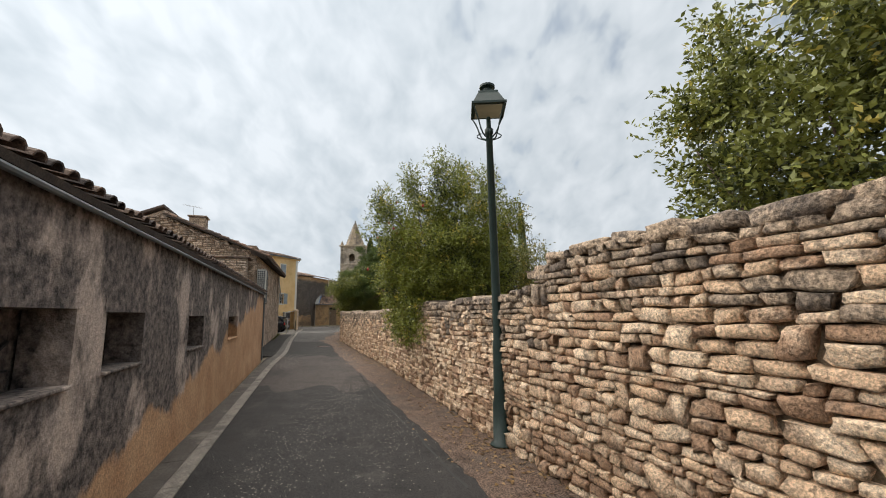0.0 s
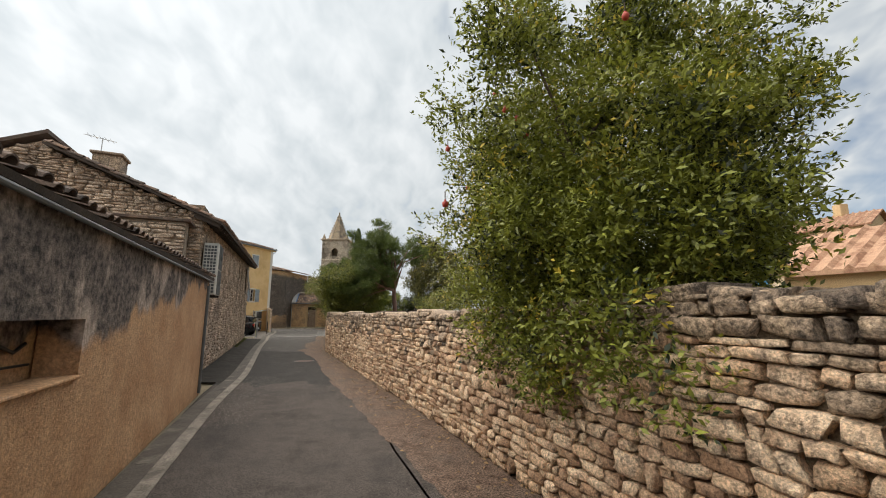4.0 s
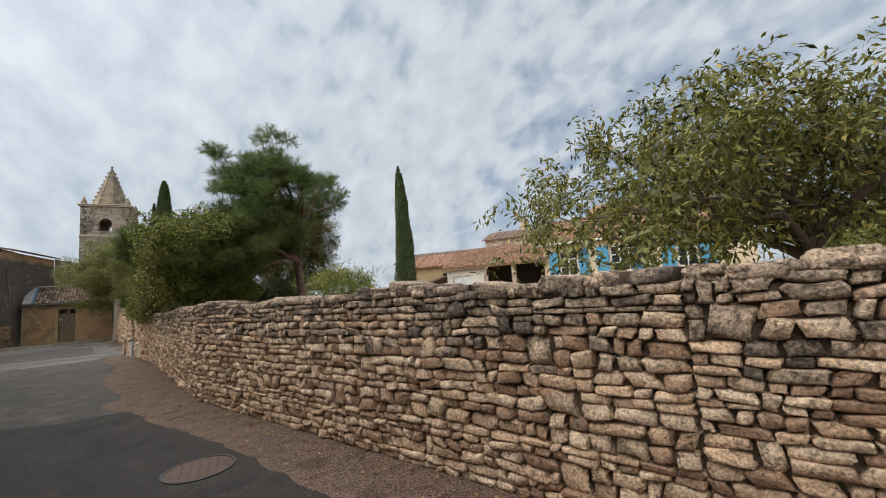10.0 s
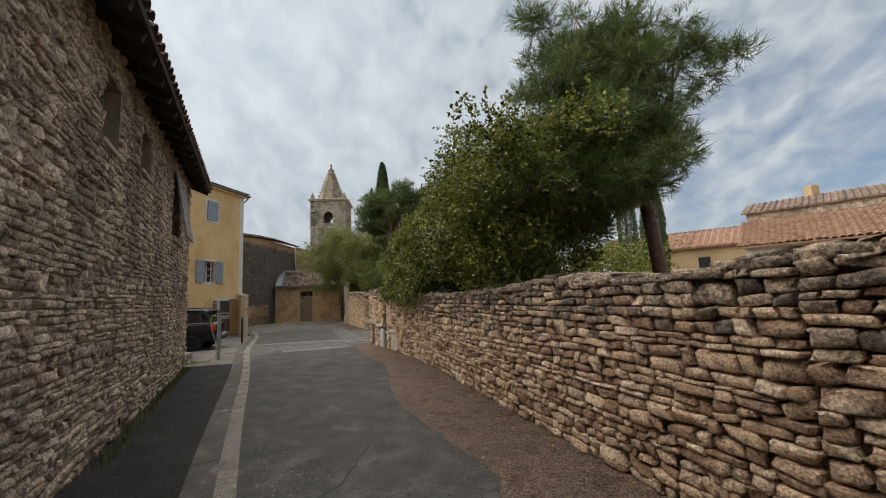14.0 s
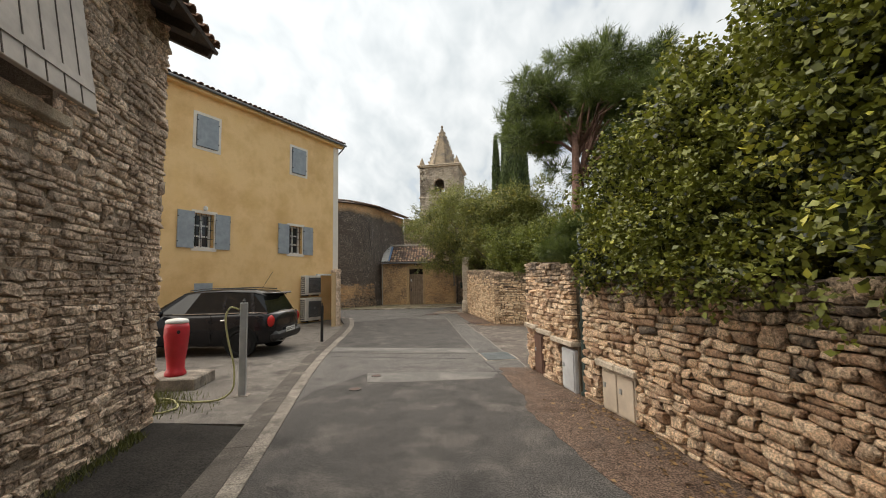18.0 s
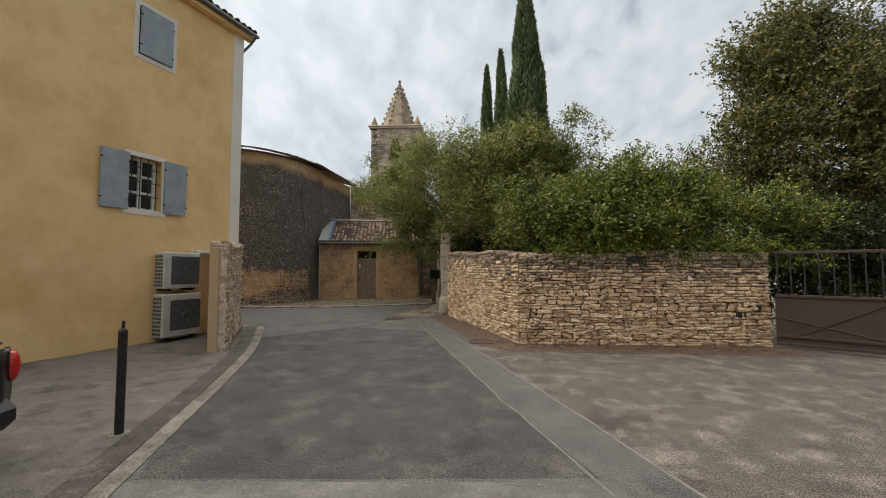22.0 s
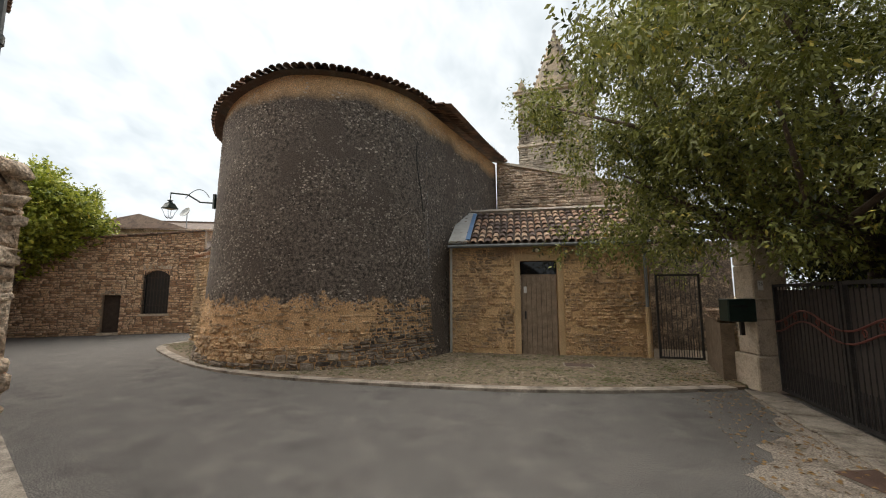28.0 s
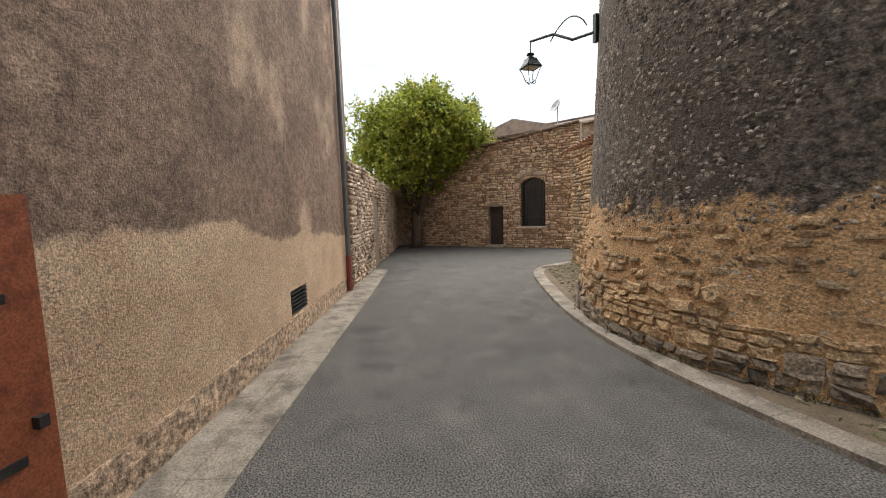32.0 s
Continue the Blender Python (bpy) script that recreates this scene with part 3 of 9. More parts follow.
def stone(rng, s0, s1, z0, z1, proud, depth, wob=0.2):
    """Vertices of one stone in wall coordinates (along, out, up): ends that taper unevenly, a rough rounded face."""
    w, h = s1 - s0, z1 - z0
    r = max(min(w, h), 0.01)
    u, q = np.meshgrid(STONE_U, STONE_W)
    reach = np.array([0.24, 0.12, 0.08, 0.12, 0.24])
    lo, hi = rng.random(5) * reach - 0.03, rng.random(5) * reach - 0.03
    tip = rng.uniform(-0.05, 0.28, 4) * r, rng.uniform(-0.05, 0.28, 4) * r
    x = s0 + u * w + rng.normal(0, wob * r * 0.2, u.shape)
    x += np.where(u == 0, tip[0][:, None], 0) - np.where(u == 1, tip[1][:, None], 0)
    z = z0 + h * (lo[None] + q * (1 - lo - hi)[None]) + rng.normal(0, wob * r * 0.16, u.shape)
    corner = ((u == 0) | (u == 1)) & ((q == 0) | (q == 1))
    edge = (u == 0) | (u == 1) | (q == 0) | (q == 1)
    z += (u - 0.5) * rng.normal(0, 0.2) * r
    x += (q - 0.5) * rng.normal(0, 0.22) * r
    y = proud + rng.normal(0, 0.1 * min(r, 0.16), u.shape) - np.where(edge, 0.13 * r * rng.uniform(0.3, 2.2, u.shape), 0.0) - np.where(corner, 0.22 * r, 0.0)
    y += (q - 0.5) * rng.normal(-0.02, 0.16) * r + (u - 0.5) * rng.normal(0, 0.07) * w
    front = np.stack([x, y, z], -1).reshape(-1, 3)
    back = front[STONE_RIM].copy()
    back[:, 1] = -depth
    return np.vstack([front, back])


def rubble(rng, length, z0, top, hs=(0.07, 0.15), ws=(0.16, 0.5), depth=0.12, proud=0.05, gap=0.013, holes=(), start=0.0, tall=0.14, keep=None):
    """Stones of a rubble face: lists of vertex arrays, in wall coordinates. top(s): height of the wall there."""
    out = []
    zmax = max(top(start + (length - start) * k / 40) for k in range(41))
    z = z0
    wave = [rng.uniform(-1, 1, 3) for _ in range(200)]
    n = 0

    def line(k, s):
        a = wave[k % 200]
        return 0.03 * (a[0] * math.sin(s * 0.9 + a[1] * 3) + a[2] * 0.6 * math.sin(s * 2.3 + a[0] * 5)) if k else 0.0

    def emit(s0, s1, za, zb):
        cs, cz = (s0 + s1) / 2, (za + zb) / 2
        if zb > top(cs) + 0.05 or s1 - s0 < 0.04 or zb - za < 0.03:
            return
        for a, b, c, d in holes:
            if s1 > a and s0 < b and zb > c and za < d:
                if s0 < a - 0.08:
                    s1 = a
                elif s1 > b + 0.08:
                    s0 = b
                elif zb > d + 0.04:
                    za = d
                elif za < c - 0.04:
                    zb = c
                else:
                    return
        if (keep and not keep(cs, cz)) or s1 - s0 < 0.05 or zb - za < 0.03:
            return
        out.append(stone(rng, s0 + gap * rng.uniform(0.3, 1), s1 - gap * rng.uniform(0.3, 1), za + gap * rng.uniform(0.2, 0.9), zb - gap * rng.uniform(0.2, 0.9), proud + rng.uniform(-0.015, 0.02), depth))

    while z < zmax:
        h = rng.uniform(*hs) + rng.uniform(*hs)
        s = start
        while s < length - 0.02:
            w = rng.uniform(*ws) * 1.15
            if rng.random() < tall:
                e = min(s + w * 0.8, length)
                emit(s, e, z + line(n, s), z + h + line(n + 1, s))
                s = e
                continue
            blk = min(s + w * rng.uniform(1.2, 2.6), length)
            if length - blk < 0.15:
                blk = length
            cut = h * rng.uniform(0.36, 0.64)
            for za, zb in ((0, cut), (cut, h)):
                t = s
                while t < blk - 0.01:
                    e = t + rng.uniform(*ws)
                    if blk - e < ws[0] * 0.8:
                        e = blk
                    emit(t, e, z + za + (line(n, t) if za == 0 else line(n, t) * 0.5 + line(n + 1, t) * 0.5), z + zb + (line(n + 1, t) if zb == h else line(n, t) * 0.5 + line(n + 1, t) * 0.5))
                    t = e
            s = blk
        z += h
        n += 1
    return out


def stones_mesh(name, stones, m, mat, parent=None, label=""):
    """Stones joined into one mesh."""
    if not stones:
        return None
    k = len(stones)
    v = np.concatenate(stones)
    mm = np.array(m)
    v = v @ mm[:3, :3].T + mm[:3, 3]
    f = (np.array(STONE_FACES)[None] + (np.arange(k) * 34)[:, None, None]).reshape(-1, 4)
    return raw_mesh(name, v, f, mat, parent, label)


def raw_mesh(name, v, f, mat, parent=None, label="", smooth=False):
    """A mesh of quads (or triangles) from arrays."""
    me = bpy.data.meshes.new(name)
    n, k = f.shape
    me.vertices.add(len(v))
    me.vertices.foreach_set("co", np.asarray(v, np.float32).ravel())
    me.loops.add(n * k)
    me.loops.foreach_set("vertex_index", f.astype(np.int32).ravel())
    me.polygons.add(n)
    me.polygons.foreach_set("loop_start", np.arange(0, n * k, k, dtype=np.int32))
    me.polygons.foreach_set("loop_total", np.full(n, k, np.int32))
    if smooth:
        me.polygons.foreach_set("use_smooth", np.ones(n, bool))
    me.materials.append(mat)
    me.update(calc_edges=True)
    me.validate()
    ob = new(name, me)
    if parent is not None:
        under(parent, ob)
    if label:
        tagged(ob, label)
    return ob


# ---- plants ----
def leaf_cloud(rng, centres, radii, n, size, flat=0.6, long=2.0, droop=0.0):
    """About n small pointed leaves on short sprigs that grow out of the clump centres, their faces turned up and out."""
    per = 9
    c = np.asarray(centres)
    k = max(1, n // per)
    idx = rng.integers(0, len(c), k)
    d = rng.normal(0, 1, (k, 3))
    d /= np.linalg.norm(d, axis=1)[:, None]
    p0 = c[idx] + d * (np.asarray(radii)[idx] * rng.random(k) ** 0.4)[:, None] * np.array([1, 1, flat + 0.3])
    ax = d * 0.8 + rng.normal(0, 0.5, (k, 3))
    ax[:, 2] += 0.3 - droop
    ax /= np.linalg.norm(ax, axis=1)[:, None]
    n = k * per
    axl, dl = np.repeat(ax, per, 0), np.repeat(d, per, 0)
    step = np.tile(np.linspace(-0.3, 1.0, per), k)[:, None]
    p = np.repeat(p0, per, 0) + axl * step * size * 2.6 + rng.normal(0, 0.12 * size, (n, 3))
    a = axl * 0.55 + rng.normal(0, 0.62, (n, 3))
    a[:, 2] = a[:, 2] * (flat + 0.2) - droop * 0.8
    a /= np.linalg.norm(a, axis=1)[:, None]
    face = dl * 0.5 + np.array([0, 0, 0.6]) + rng.normal(0, 0.5, (n, 3))
    b = np.cross(face, a)
    b /= np.linalg.norm(b, axis=1)[:, None] + 1e-9
    s = size * rng.uniform(0.6, 1.3, n)[:, None]
    w = s / long
    nrm = np.cross(a, b)
    p = p + a * s * 0.5
    v = np.stack([p - a * s * 0.5, p + b * w * 0.5 + nrm * w * 0.15 - a * s * 0.05, p + a * s * 0.5, p - b * w * 0.5 + nrm * w * 0.15 - a * s * 0.05], 1).reshape(-1, 3)
    f = (np.arange(n) * 4)[:, None] + np.array([0, 1, 2, 3])
    return v, f


def needle_cloud(rng, centres, n_tufts, per, spread, length, up=0.3, w=0.0036):
    """Tufts of thin needles."""
    c = np.asarray(centres)
    idx = rng.integers(0, len(c), n_tufts)
    d = rng.normal(0, 1, (n_tufts, 3))
    d /= np.linalg.norm(d, axis=1)[:, None]
    tp = c[idx] + d * (spread * rng.random(n_tufts) ** 0.5)[:, None] * np.array([1, 1, 0.6])
    axis = d + rng.normal(0, 0.4, d.shape)
    axis[:, 2] += up
    axis /= np.linalg.norm(axis, axis=1)[:, None]
    p = np.repeat(tp, per, 0)
    a = np.repeat(axis, per, 0) + rng.normal(0, 0.55, (n_tufts * per, 3))
    a /= np.linalg.norm(a, axis=1)[:, None]
    b = np.cross(a, rng.normal(0, 1, a.shape))
    b /= np.linalg.norm(b, axis=1)[:, None]
    n = len(p)
    s = (length * rng.uniform(0.6, 1.2, n))[:, None]
    p = p + np.repeat(axis, per, 0) * (rng.uniform(-0.5, 0.5, n) * length)[:, None]
    v = np.stack([p + b * w, p - b * w, p + a * s - b * w * 0.5, p + a * s + b * w * 0.5], 1).reshape(-1, 3)
    f = (np.arange(n) * 4)[:, None] + np.array([0, 1, 2, 3])
    return v, f


def clump_points(rng, centre, radius, n, hollow=0.45):
    """Clump centres in an uneven ellipsoid, most of them near its skin."""
    d = rng.normal(0, 1, (n, 3))
    d /= np.linalg.norm(d, axis=1)[:, None]
    k = hollow + (1 - hollow) * rng.random(n) ** 0.6
    lump = np.array([0.8 + 0.42 * noise.noise(Vector(q) * 1.6 + Vector(centre)) for q in d])
    return np.array(centre) + d * (k * lump)[:, None] * np.array(radius)


def limb_tubes(rng, geo, base, fork, tips, r0, n=6):
    """A trunk from base to fork and a bent limb to each tip."""
    base, fork = Vector(base), Vector(fork)
    mid = (base + fork) / 2 + Vector(rng.normal(0, 0.06, 3)) * (fork - base).length
    geo.tube([base, base.lerp(mid, 0.25), mid, fork], [r0 * 1.25, r0, r0 * 0.85, r0 * 0.7], 9)
    for t in tips:
        t = Vector(t)
        b = fork.lerp(t, 0.5) + Vector(rng.normal(0, 0.1, 3)) * (t - fork).length
        st = base.lerp(fork, rng.uniform(0.75, 1.0))
        geo.tube([st, st.lerp(b, 0.5) + Vector(rng.normal(0, 0.03, 3)), b, t], [r0 * 0.5, r0 * 0.36, r0 * 0.24, r0 * 0.07], n)


def broadleaf(name, seed, base, fork_z, centre, radius, n_clump, clump_r, n_leaf, leaf, mat, label, category="tree", trunk_r=0.12, n_limb=14, hollow=0.45, long=2.0, droop=0.0, extra=()):
    rng = np.random.default_rng(seed)
    cl = clump_points(rng, centre, radius, n_clump, hollow)
    if len(extra):
        cl = np.vstack([cl, np.array(extra)])
    root = thing(name, base, label, category)
    v, f = leaf_cloud(rng, cl, clump_r * rng.uniform(0.6, 1.3, len(cl)), n_leaf, leaf, long=long, droop=droop)
    raw_mesh("crown", v, f, mat, root)
    g = Geo()
    pick = rng.choice(len(cl), min(n_limb, len(cl)), replace=False)
    limb_tubes(rng, g, base, (base[0] + (centre[0] - base[0]) * 0.3, base[1] + (centre[1] - base[1]) * 0.3, fork_z), cl[pick], trunk_r)
    under(root, g.done("trunk", BARK, None, "", True))
    return root


def pine(name, seed, base, fork, clumps, spread, tufts, per, length, mat, label, trunk_r=0.16, thick=0.0036):
    rng = np.random.default_rng(seed)
    root = thing(name, base, label, "tree")
    v, f = needle_cloud(rng, clumps, tufts, per, spread, length, w=thick)
    raw_mesh("crown", v, f, mat, root)
    g = Geo()
    limb_tubes(rng, g, base, fork, np.asarray(clumps)[::7], trunk_r)
    under(root, g.done("trunk", PINEBARK, None, "", True))
    return root


def cypress(seed, base, height, radius, n):
    rng = np.random.default_rng(seed)
    root = thing("cypress", base, "tall narrow dark green cypress tree behind the wall", "tree", "cypresses")
    t = rng.random(n) ** 0.8
    ang = rng.uniform(0, 2 * math.pi, n)
    lump = 0.85 + 0.3 * np.array([noise.noise(Vector((math.cos(a) * 1.5, math.sin(a) * 1.5, q * 7 + seed))) for a, q in zip(ang, t)])
    r = radius * np.minimum(1.0, (t * 8) ** 0.6) * (1 - t) ** 0.55 * 1.1 * lump * rng.uniform(0.7, 1.03, n)
    p = np.stack([base[0] + r * np.cos(ang), base[1] + r * np.sin(ang), base[2] + 0.2 + t * (height - 0.2)], 1)
    a = np.stack([np.cos(ang) * 0.35, np.sin(ang) * 0.35, np.ones(n)], 1) + rng.normal(0, 0.3, (n, 3))
    a /= np.linalg.norm(a, axis=1)[:, None]
    b = np.cross(a, rng.normal(0, 1, (n, 3)))
    b /= np.linalg.norm(b, axis=1)[:, None]
    s = (0.2 * rng.uniform(0.6, 1.3, n))[:, None]
    v = np.stack([p - a * s * 0.5, p + b * s * 0.13, p + a * s * 0.6, p - b * s * 0.13], 1).reshape(-1, 3)
    f = (np.arange(n) * 4)[:, None] + np.array([0, 1, 2, 3])
    raw_mesh("crown", v, f, CYPRESS, root)
    g = Geo().tube([base, (base[0], base[1], base[2] + height * 0.8)], [0.16, 0.03], 7)
    under(root, g.done("trunk", BARK))
    return root


OLIVE = leaf_material("pomegranate_leaf", (0.014, 0.024, 0.005), (0.29, 0.315, 0.042), (0.6, 0.47, 0.065))
ALMOND = leaf_material("almond_leaf", (0.03, 0.036, 0.01), (0.23, 0.225, 0.045), (0.46, 0.35, 0.075))
HEDGE = leaf_material("hedge_leaf", (0.018, 0.03, 0.006), (0.23, 0.265, 0.036), (0.38, 0.38, 0.06))
IVY = leaf_material("ivy_leaf", (0.013, 0.021, 0.005), (0.24, 0.258, 0.036), (0.44, 0.42, 0.062))
HACK = leaf_material("hackberry_leaf", (0.036, 0.048, 0.012), (0.27, 0.285, 0.062), (0.5, 0.41, 0.08))
LIME = leaf_material("square_tree_leaf", (0.1, 0.14, 0.02), (0.42, 0.46, 0.06), (0.6, 0.55, 0.1))
NEEDLE = leaf_material("pine_needle", (0.024, 0.044, 0.012), (0.16, 0.205, 0.04))
CYPRESS = leaf_material("cypress_leaf", (0.03, 0.052, 0.02), (0.12, 0.16, 0.05))
# near-black leaf: the shade deep in garden foliage is put into its colour
PAINTED_SHADE_LEAF = leaf_material("painted_shade_leaf", (0.007, 0.012, 0.004), (0.06, 0.072, 0.018))
HOLM = leaf_material("holm_leaf", (0.02, 0.025, 0.009), (0.21, 0.195, 0.05), (0.32, 0.25, 0.06))


def tile_rows(geo, m, width, length, pitch=0.2, course=0.34, r=0.09, rng=None, cover=True):
    """Canal tiles on a slope: x across, y up the slope, z off it. Each tile a half barrel."""
    nx, ny = max(1, int(width / pitch)), max(1, math.ceil(length / course))
    seg = 5
    for i in range(nx):
        x = (i + 0.5) * width / nx
        for j in range(ny):
            y0, y1 = j * course, min((j + 1) * course + 0.06, length + 0.02)
            if y1 - y0 < 0.05:
                continue
            jx, jz = (rng.normal(0, 0.008), rng.normal(0, 0.006)) if rng is not None else (0, 0)
            vs = []
            for yy, rr, zz in ((y0, r, 0.035), (y1, r * 0.82, 0.0)):
                vs += [(x + jx + rr * math.cos(math.pi * k / seg), yy, zz + jz + rr * 0.8 * math.sin(math.pi * k / seg)) for k in range(seg + 1)]
                vs += [(x + jx + (rr - 0.015) * math.cos(math.pi * k / seg), yy, zz + jz + (rr - 0.015) * 0.8 * math.sin(math.pi * k / seg)) for k in range(seg + 1)]
            n = seg + 1
            fs = [(k, k + 1, 2 * n + k + 1, 2 * n + k) for k in range(seg)] + [(n + k, 3 * n + k, 3 * n + k + 1, n + k + 1) for k in range(seg)]
            fs += [(k, n + k, n + k + 1, k + 1) for k in range(seg)]
            geo.add(vs, fs, m)
    return geo


def slope_axes(a, b, z, rise, run):
    """Local frame of a roof slope: x from a to b, y up the slope (to the right of a to b), z off it."""
    d = (Vector((*b, 0)) - Vector((*a, 0))).normalized()
    inn = Vector((d.y, -d.x, 0))
    up = (inn * run + Vector((0, 0, rise))).normalized()
    nn = d.cross(up)
    if nn.z < 0:
        nn = -nn
    return Matrix(((d.x, up.x, nn.x, a[0]), (d.y, up.y, nn.y, a[1]), (d.z, up.z, nn.z, z), (0, 0, 0, 1)))



# ---- plan ----
RW = [(15.6, -30.0), (12.5, -22.34), (11.68, -20.3), (8.95, -13.4), (7.3, -9.66), (4.15, -2.4), (2.1, 6.1), (1.11, 8.85)]
LW = [(11.36, -30.0), (4.1, -11.9)]
SH = [(2.95, -10.5), (-4.3, 7.05)]
YH = [(-11.9, 9.1), (-8.3, 20.1)]
EB = [(-8.35, 20.14), (-18.3, 23.13)]
APSE = (-13.4, 29.5)
POST = {}


def at(m, x, y, z=0.0):
    return tuple(m @ Vector((x, y, z)))


def strip(pts, w0, w1):
    """A ribbon polygon along pts, from w0 to w1 to the left of the line."""
    out = []
    for side in (w0, w1):
        row = []
        for i, p in enumerate(pts):
            a, b = pts[max(i - 1, 0)], pts[min(i + 1, len(pts) - 1)]
            d = Vector((b[0] - a[0], b[1] - a[1])).normalized()
            row.append((p[0] - d.y * side, p[1] + d.x * side))
        out.append(row)
    return out


def ribbon(geo, pts, w0, w1, z0, z1):
    a, b = strip(pts, w0, w1)
    for i in range(len(pts) - 1):
        q = [a[i], a[i + 1], b[i + 1], b[i]]
        geo.add([(*p, z1) for p in q] + [(*p, z0) for p in q], [(0, 1, 2, 3), (0, 4, 5, 1), (1, 5, 6, 2), (2, 6, 7, 3), (3, 7, 4, 0)])
    return geo


ASPHALT_PINK = material("dusty_asphalt", ((0.07, 0.058, 0.05), (0.095, 0.08, 0.07), (0.125, 0.107, 0.094)), scale=1.4, rough=0.93, bump=0.3, bump_scale=130, stain=(0.3, 0.262, 0.225), stain_scale=2.4, stain_at=(0.49, 0.78), detail_dist=0.014, grain=0.75, grain_scale=78, band=(0.4, 0.61), spec=0.2)

# ---- the ground ----
g = Geo().sheet([(-600, -600), (600, -600), (600, 600), (-600, 600)], -0.06)
tagged(g.done("ground", SOIL), "bare earth and garden soil round the village street", "ground", kind="structure")
road = [(15.2, -30), (12.2, -22.3), (11.2, -20.2), (8.5, -13.3), (6.7, -9.4), (3.7, -2.2), (1.7, 6.1), (0.3, 10.7), (7.5, 11.95), (7.5, 16.0), (4.6, 18.3), (-0.8, 18.3), (-2.5, 23.4), (-2.3, 24.0), (-2.9, 28.3), (-3.4, 28.2), (-7.2, 26.45), (-9.3, 26.05), (-11.6, 25.75), (-13.5, 25.8), (-15.1, 26.2), (-18.8, 27.9), (-19.4, 29.6), (-22.5, 31.4), (-23, 31.2), (-28.0, 27.0), (-28.5, 25.0), (-20.6, 23.3), (-18.2, 22.9), (-8.6, 20.1), (-8.3, 20.4), (-5.6, 15.6), (-2.9, 7.1), (-0.9, 2.6), (4.2, -11.9), (11.5, -30)]
tagged(Geo().sheet(road, 0.0, 0.05).done("road", ASPHALT), "worn grey asphalt village street with pale wear", "road", kind="structure")
lower = [(15.2, -30), (12.2, -22.3), (11.2, -20.2), (8.5, -13.3), (6.7, -9.4), (3.7, -2.2), (2.3, -2.5), (0.75, -2.0), (4.2, -11.9), (11.5, -30)]
tagged(Geo().sheet(lower, 0.0015, 0.01).done("lower_road", ASPHALT_DARK), "darker asphalt of the lower street, pale where worn", "road", kind="structure")
middle = [(3.7, -2.2), (1.7, 6.1), (0.9, 8.6), (0.1, 10.1), (-2.6, 9.9), (-3.0, 8.6), (-2.9, 7.1), (-0.9, 2.6), (0.75, -2.0), (2.3, -2.5)]
tagged(Geo().sheet(middle, 0.0015, 0.01).done("middle_road", ASPHALT_MID), "worn grey asphalt of the middle street", "road", kind="structure")
# a browner, paler stretch of the lower street
BROWN = material("brown_asphalt", ((0.044, 0.037, 0.033), (0.058, 0.049, 0.044), (0.08, 0.068, 0.061)), scale=1.4, rough=0.92, bump=0.3, bump_scale=130, stain=(0.042, 0.038, 0.036), stain_scale=0.7, stain_at=(0.5, 0.7), detail_dist=0.014, grain=0.7, grain_scale=78, band=(0.4, 0.61), spec=0.2)
br = np.random.default_rng(78)
brown = [(9.9, -17.6), (8.45, -14.3), (6.85, -10.6)]
brown += [(6.85 - 2.9 * k / 16, -10.6 - 0.35 * math.sin(k * 0.8) - 0.5 * k / 16 + br.normal(0, 0.12)) for k in range(1, 17)]
brown += [(4.35, -12.2), (6.5, -17.6)]
brown += [(6.5 + 3.4 * k / 16, -17.6 + 0.4 * math.sin(k * 0.9) + br.normal(0, 0.12)) for k in range(1, 16)]
tagged(Geo().sheet(brown, 0.003, 0.01).done("worn_road", BROWN), "brownish worn stretch of the lower street", "road", kind="structure")
driveway = [(0.3, 10.6), (0.13, 11.4), (-0.3, 12.5), (-0.72, 14.06), (-2.2, 19.1), (-1.7, 18.2), (-0.8, 18.3), (4.6, 18.3), (7.5, 16.0), (7.5, 11.95), (0.3, 10.7)]
tagged(Geo().sheet(driveway, 0.0016, 0.01).done("driveway", ASPHALT_PINK), "dusty pinkish asphalt in front of the driveway gate", "driveway", kind="structure")
fresh = [(-4.55, 12.55), (-0.95, 12.75), (-1.44, 14.24), (-3.0, 19.9), (-5.2, 20.6), (-7.0, 18.6), (-6.3, 16.6), (-5.5, 14.3)]
tagged(Geo().sheet(fresh, 0.0016, 0.01).done("fresh_asphalt", ASPHALT_MID), "darker smoother asphalt field in the street", "road", kind="structure")
verge_in = [(-0.25, 10.6), (0.35, 8.0), (1.0, 6.2), (1.35, 5.0), (1.6, 2.2), (2.35, 0.0), (2.7, -0.9), (2.55, -1.7), (3.3, -2.9), (4.9, -6.1), (5.55, -8.0), (6.6, -10.5), (8.2, -14.2), (9.5, -17.1), (10.65, -19.9), (11.15, -21.1), (12.0, -23.2), (14.9, -30)]
verge = [(15.6, -30), (12.5, -22.3), (11.7, -20.2), (9.1, -13.3), (7.4, -9.6), (4.3, -2.3), (2.2, 6.1), (1.25, 8.8), (0.5, 10.7)]
er = np.random.default_rng(77)
e_ = np.array(verge_in)
e_d = np.r_[0, np.cumsum(np.hypot(*np.diff(e_, axis=0).T))]
for k in np.linspace(0, e_d[-1], 260):
    verge.append((np.interp(k, e_d, e_[:, 0]) + 0.1 * noise.noise(Vector((k * 0.9, 2, 0))) + er.normal(0, 0.02), np.interp(k, e_d, e_[:, 1]) + 0.05 * noise.noise(Vector((k * 2.1, 5, 0)))))
tagged(Geo().sheet(verge, 0.005, 0.02).done("gravel_verge", GRAVEL), "reddish gravel verge along the dry stone wall", "verge", kind="structure")
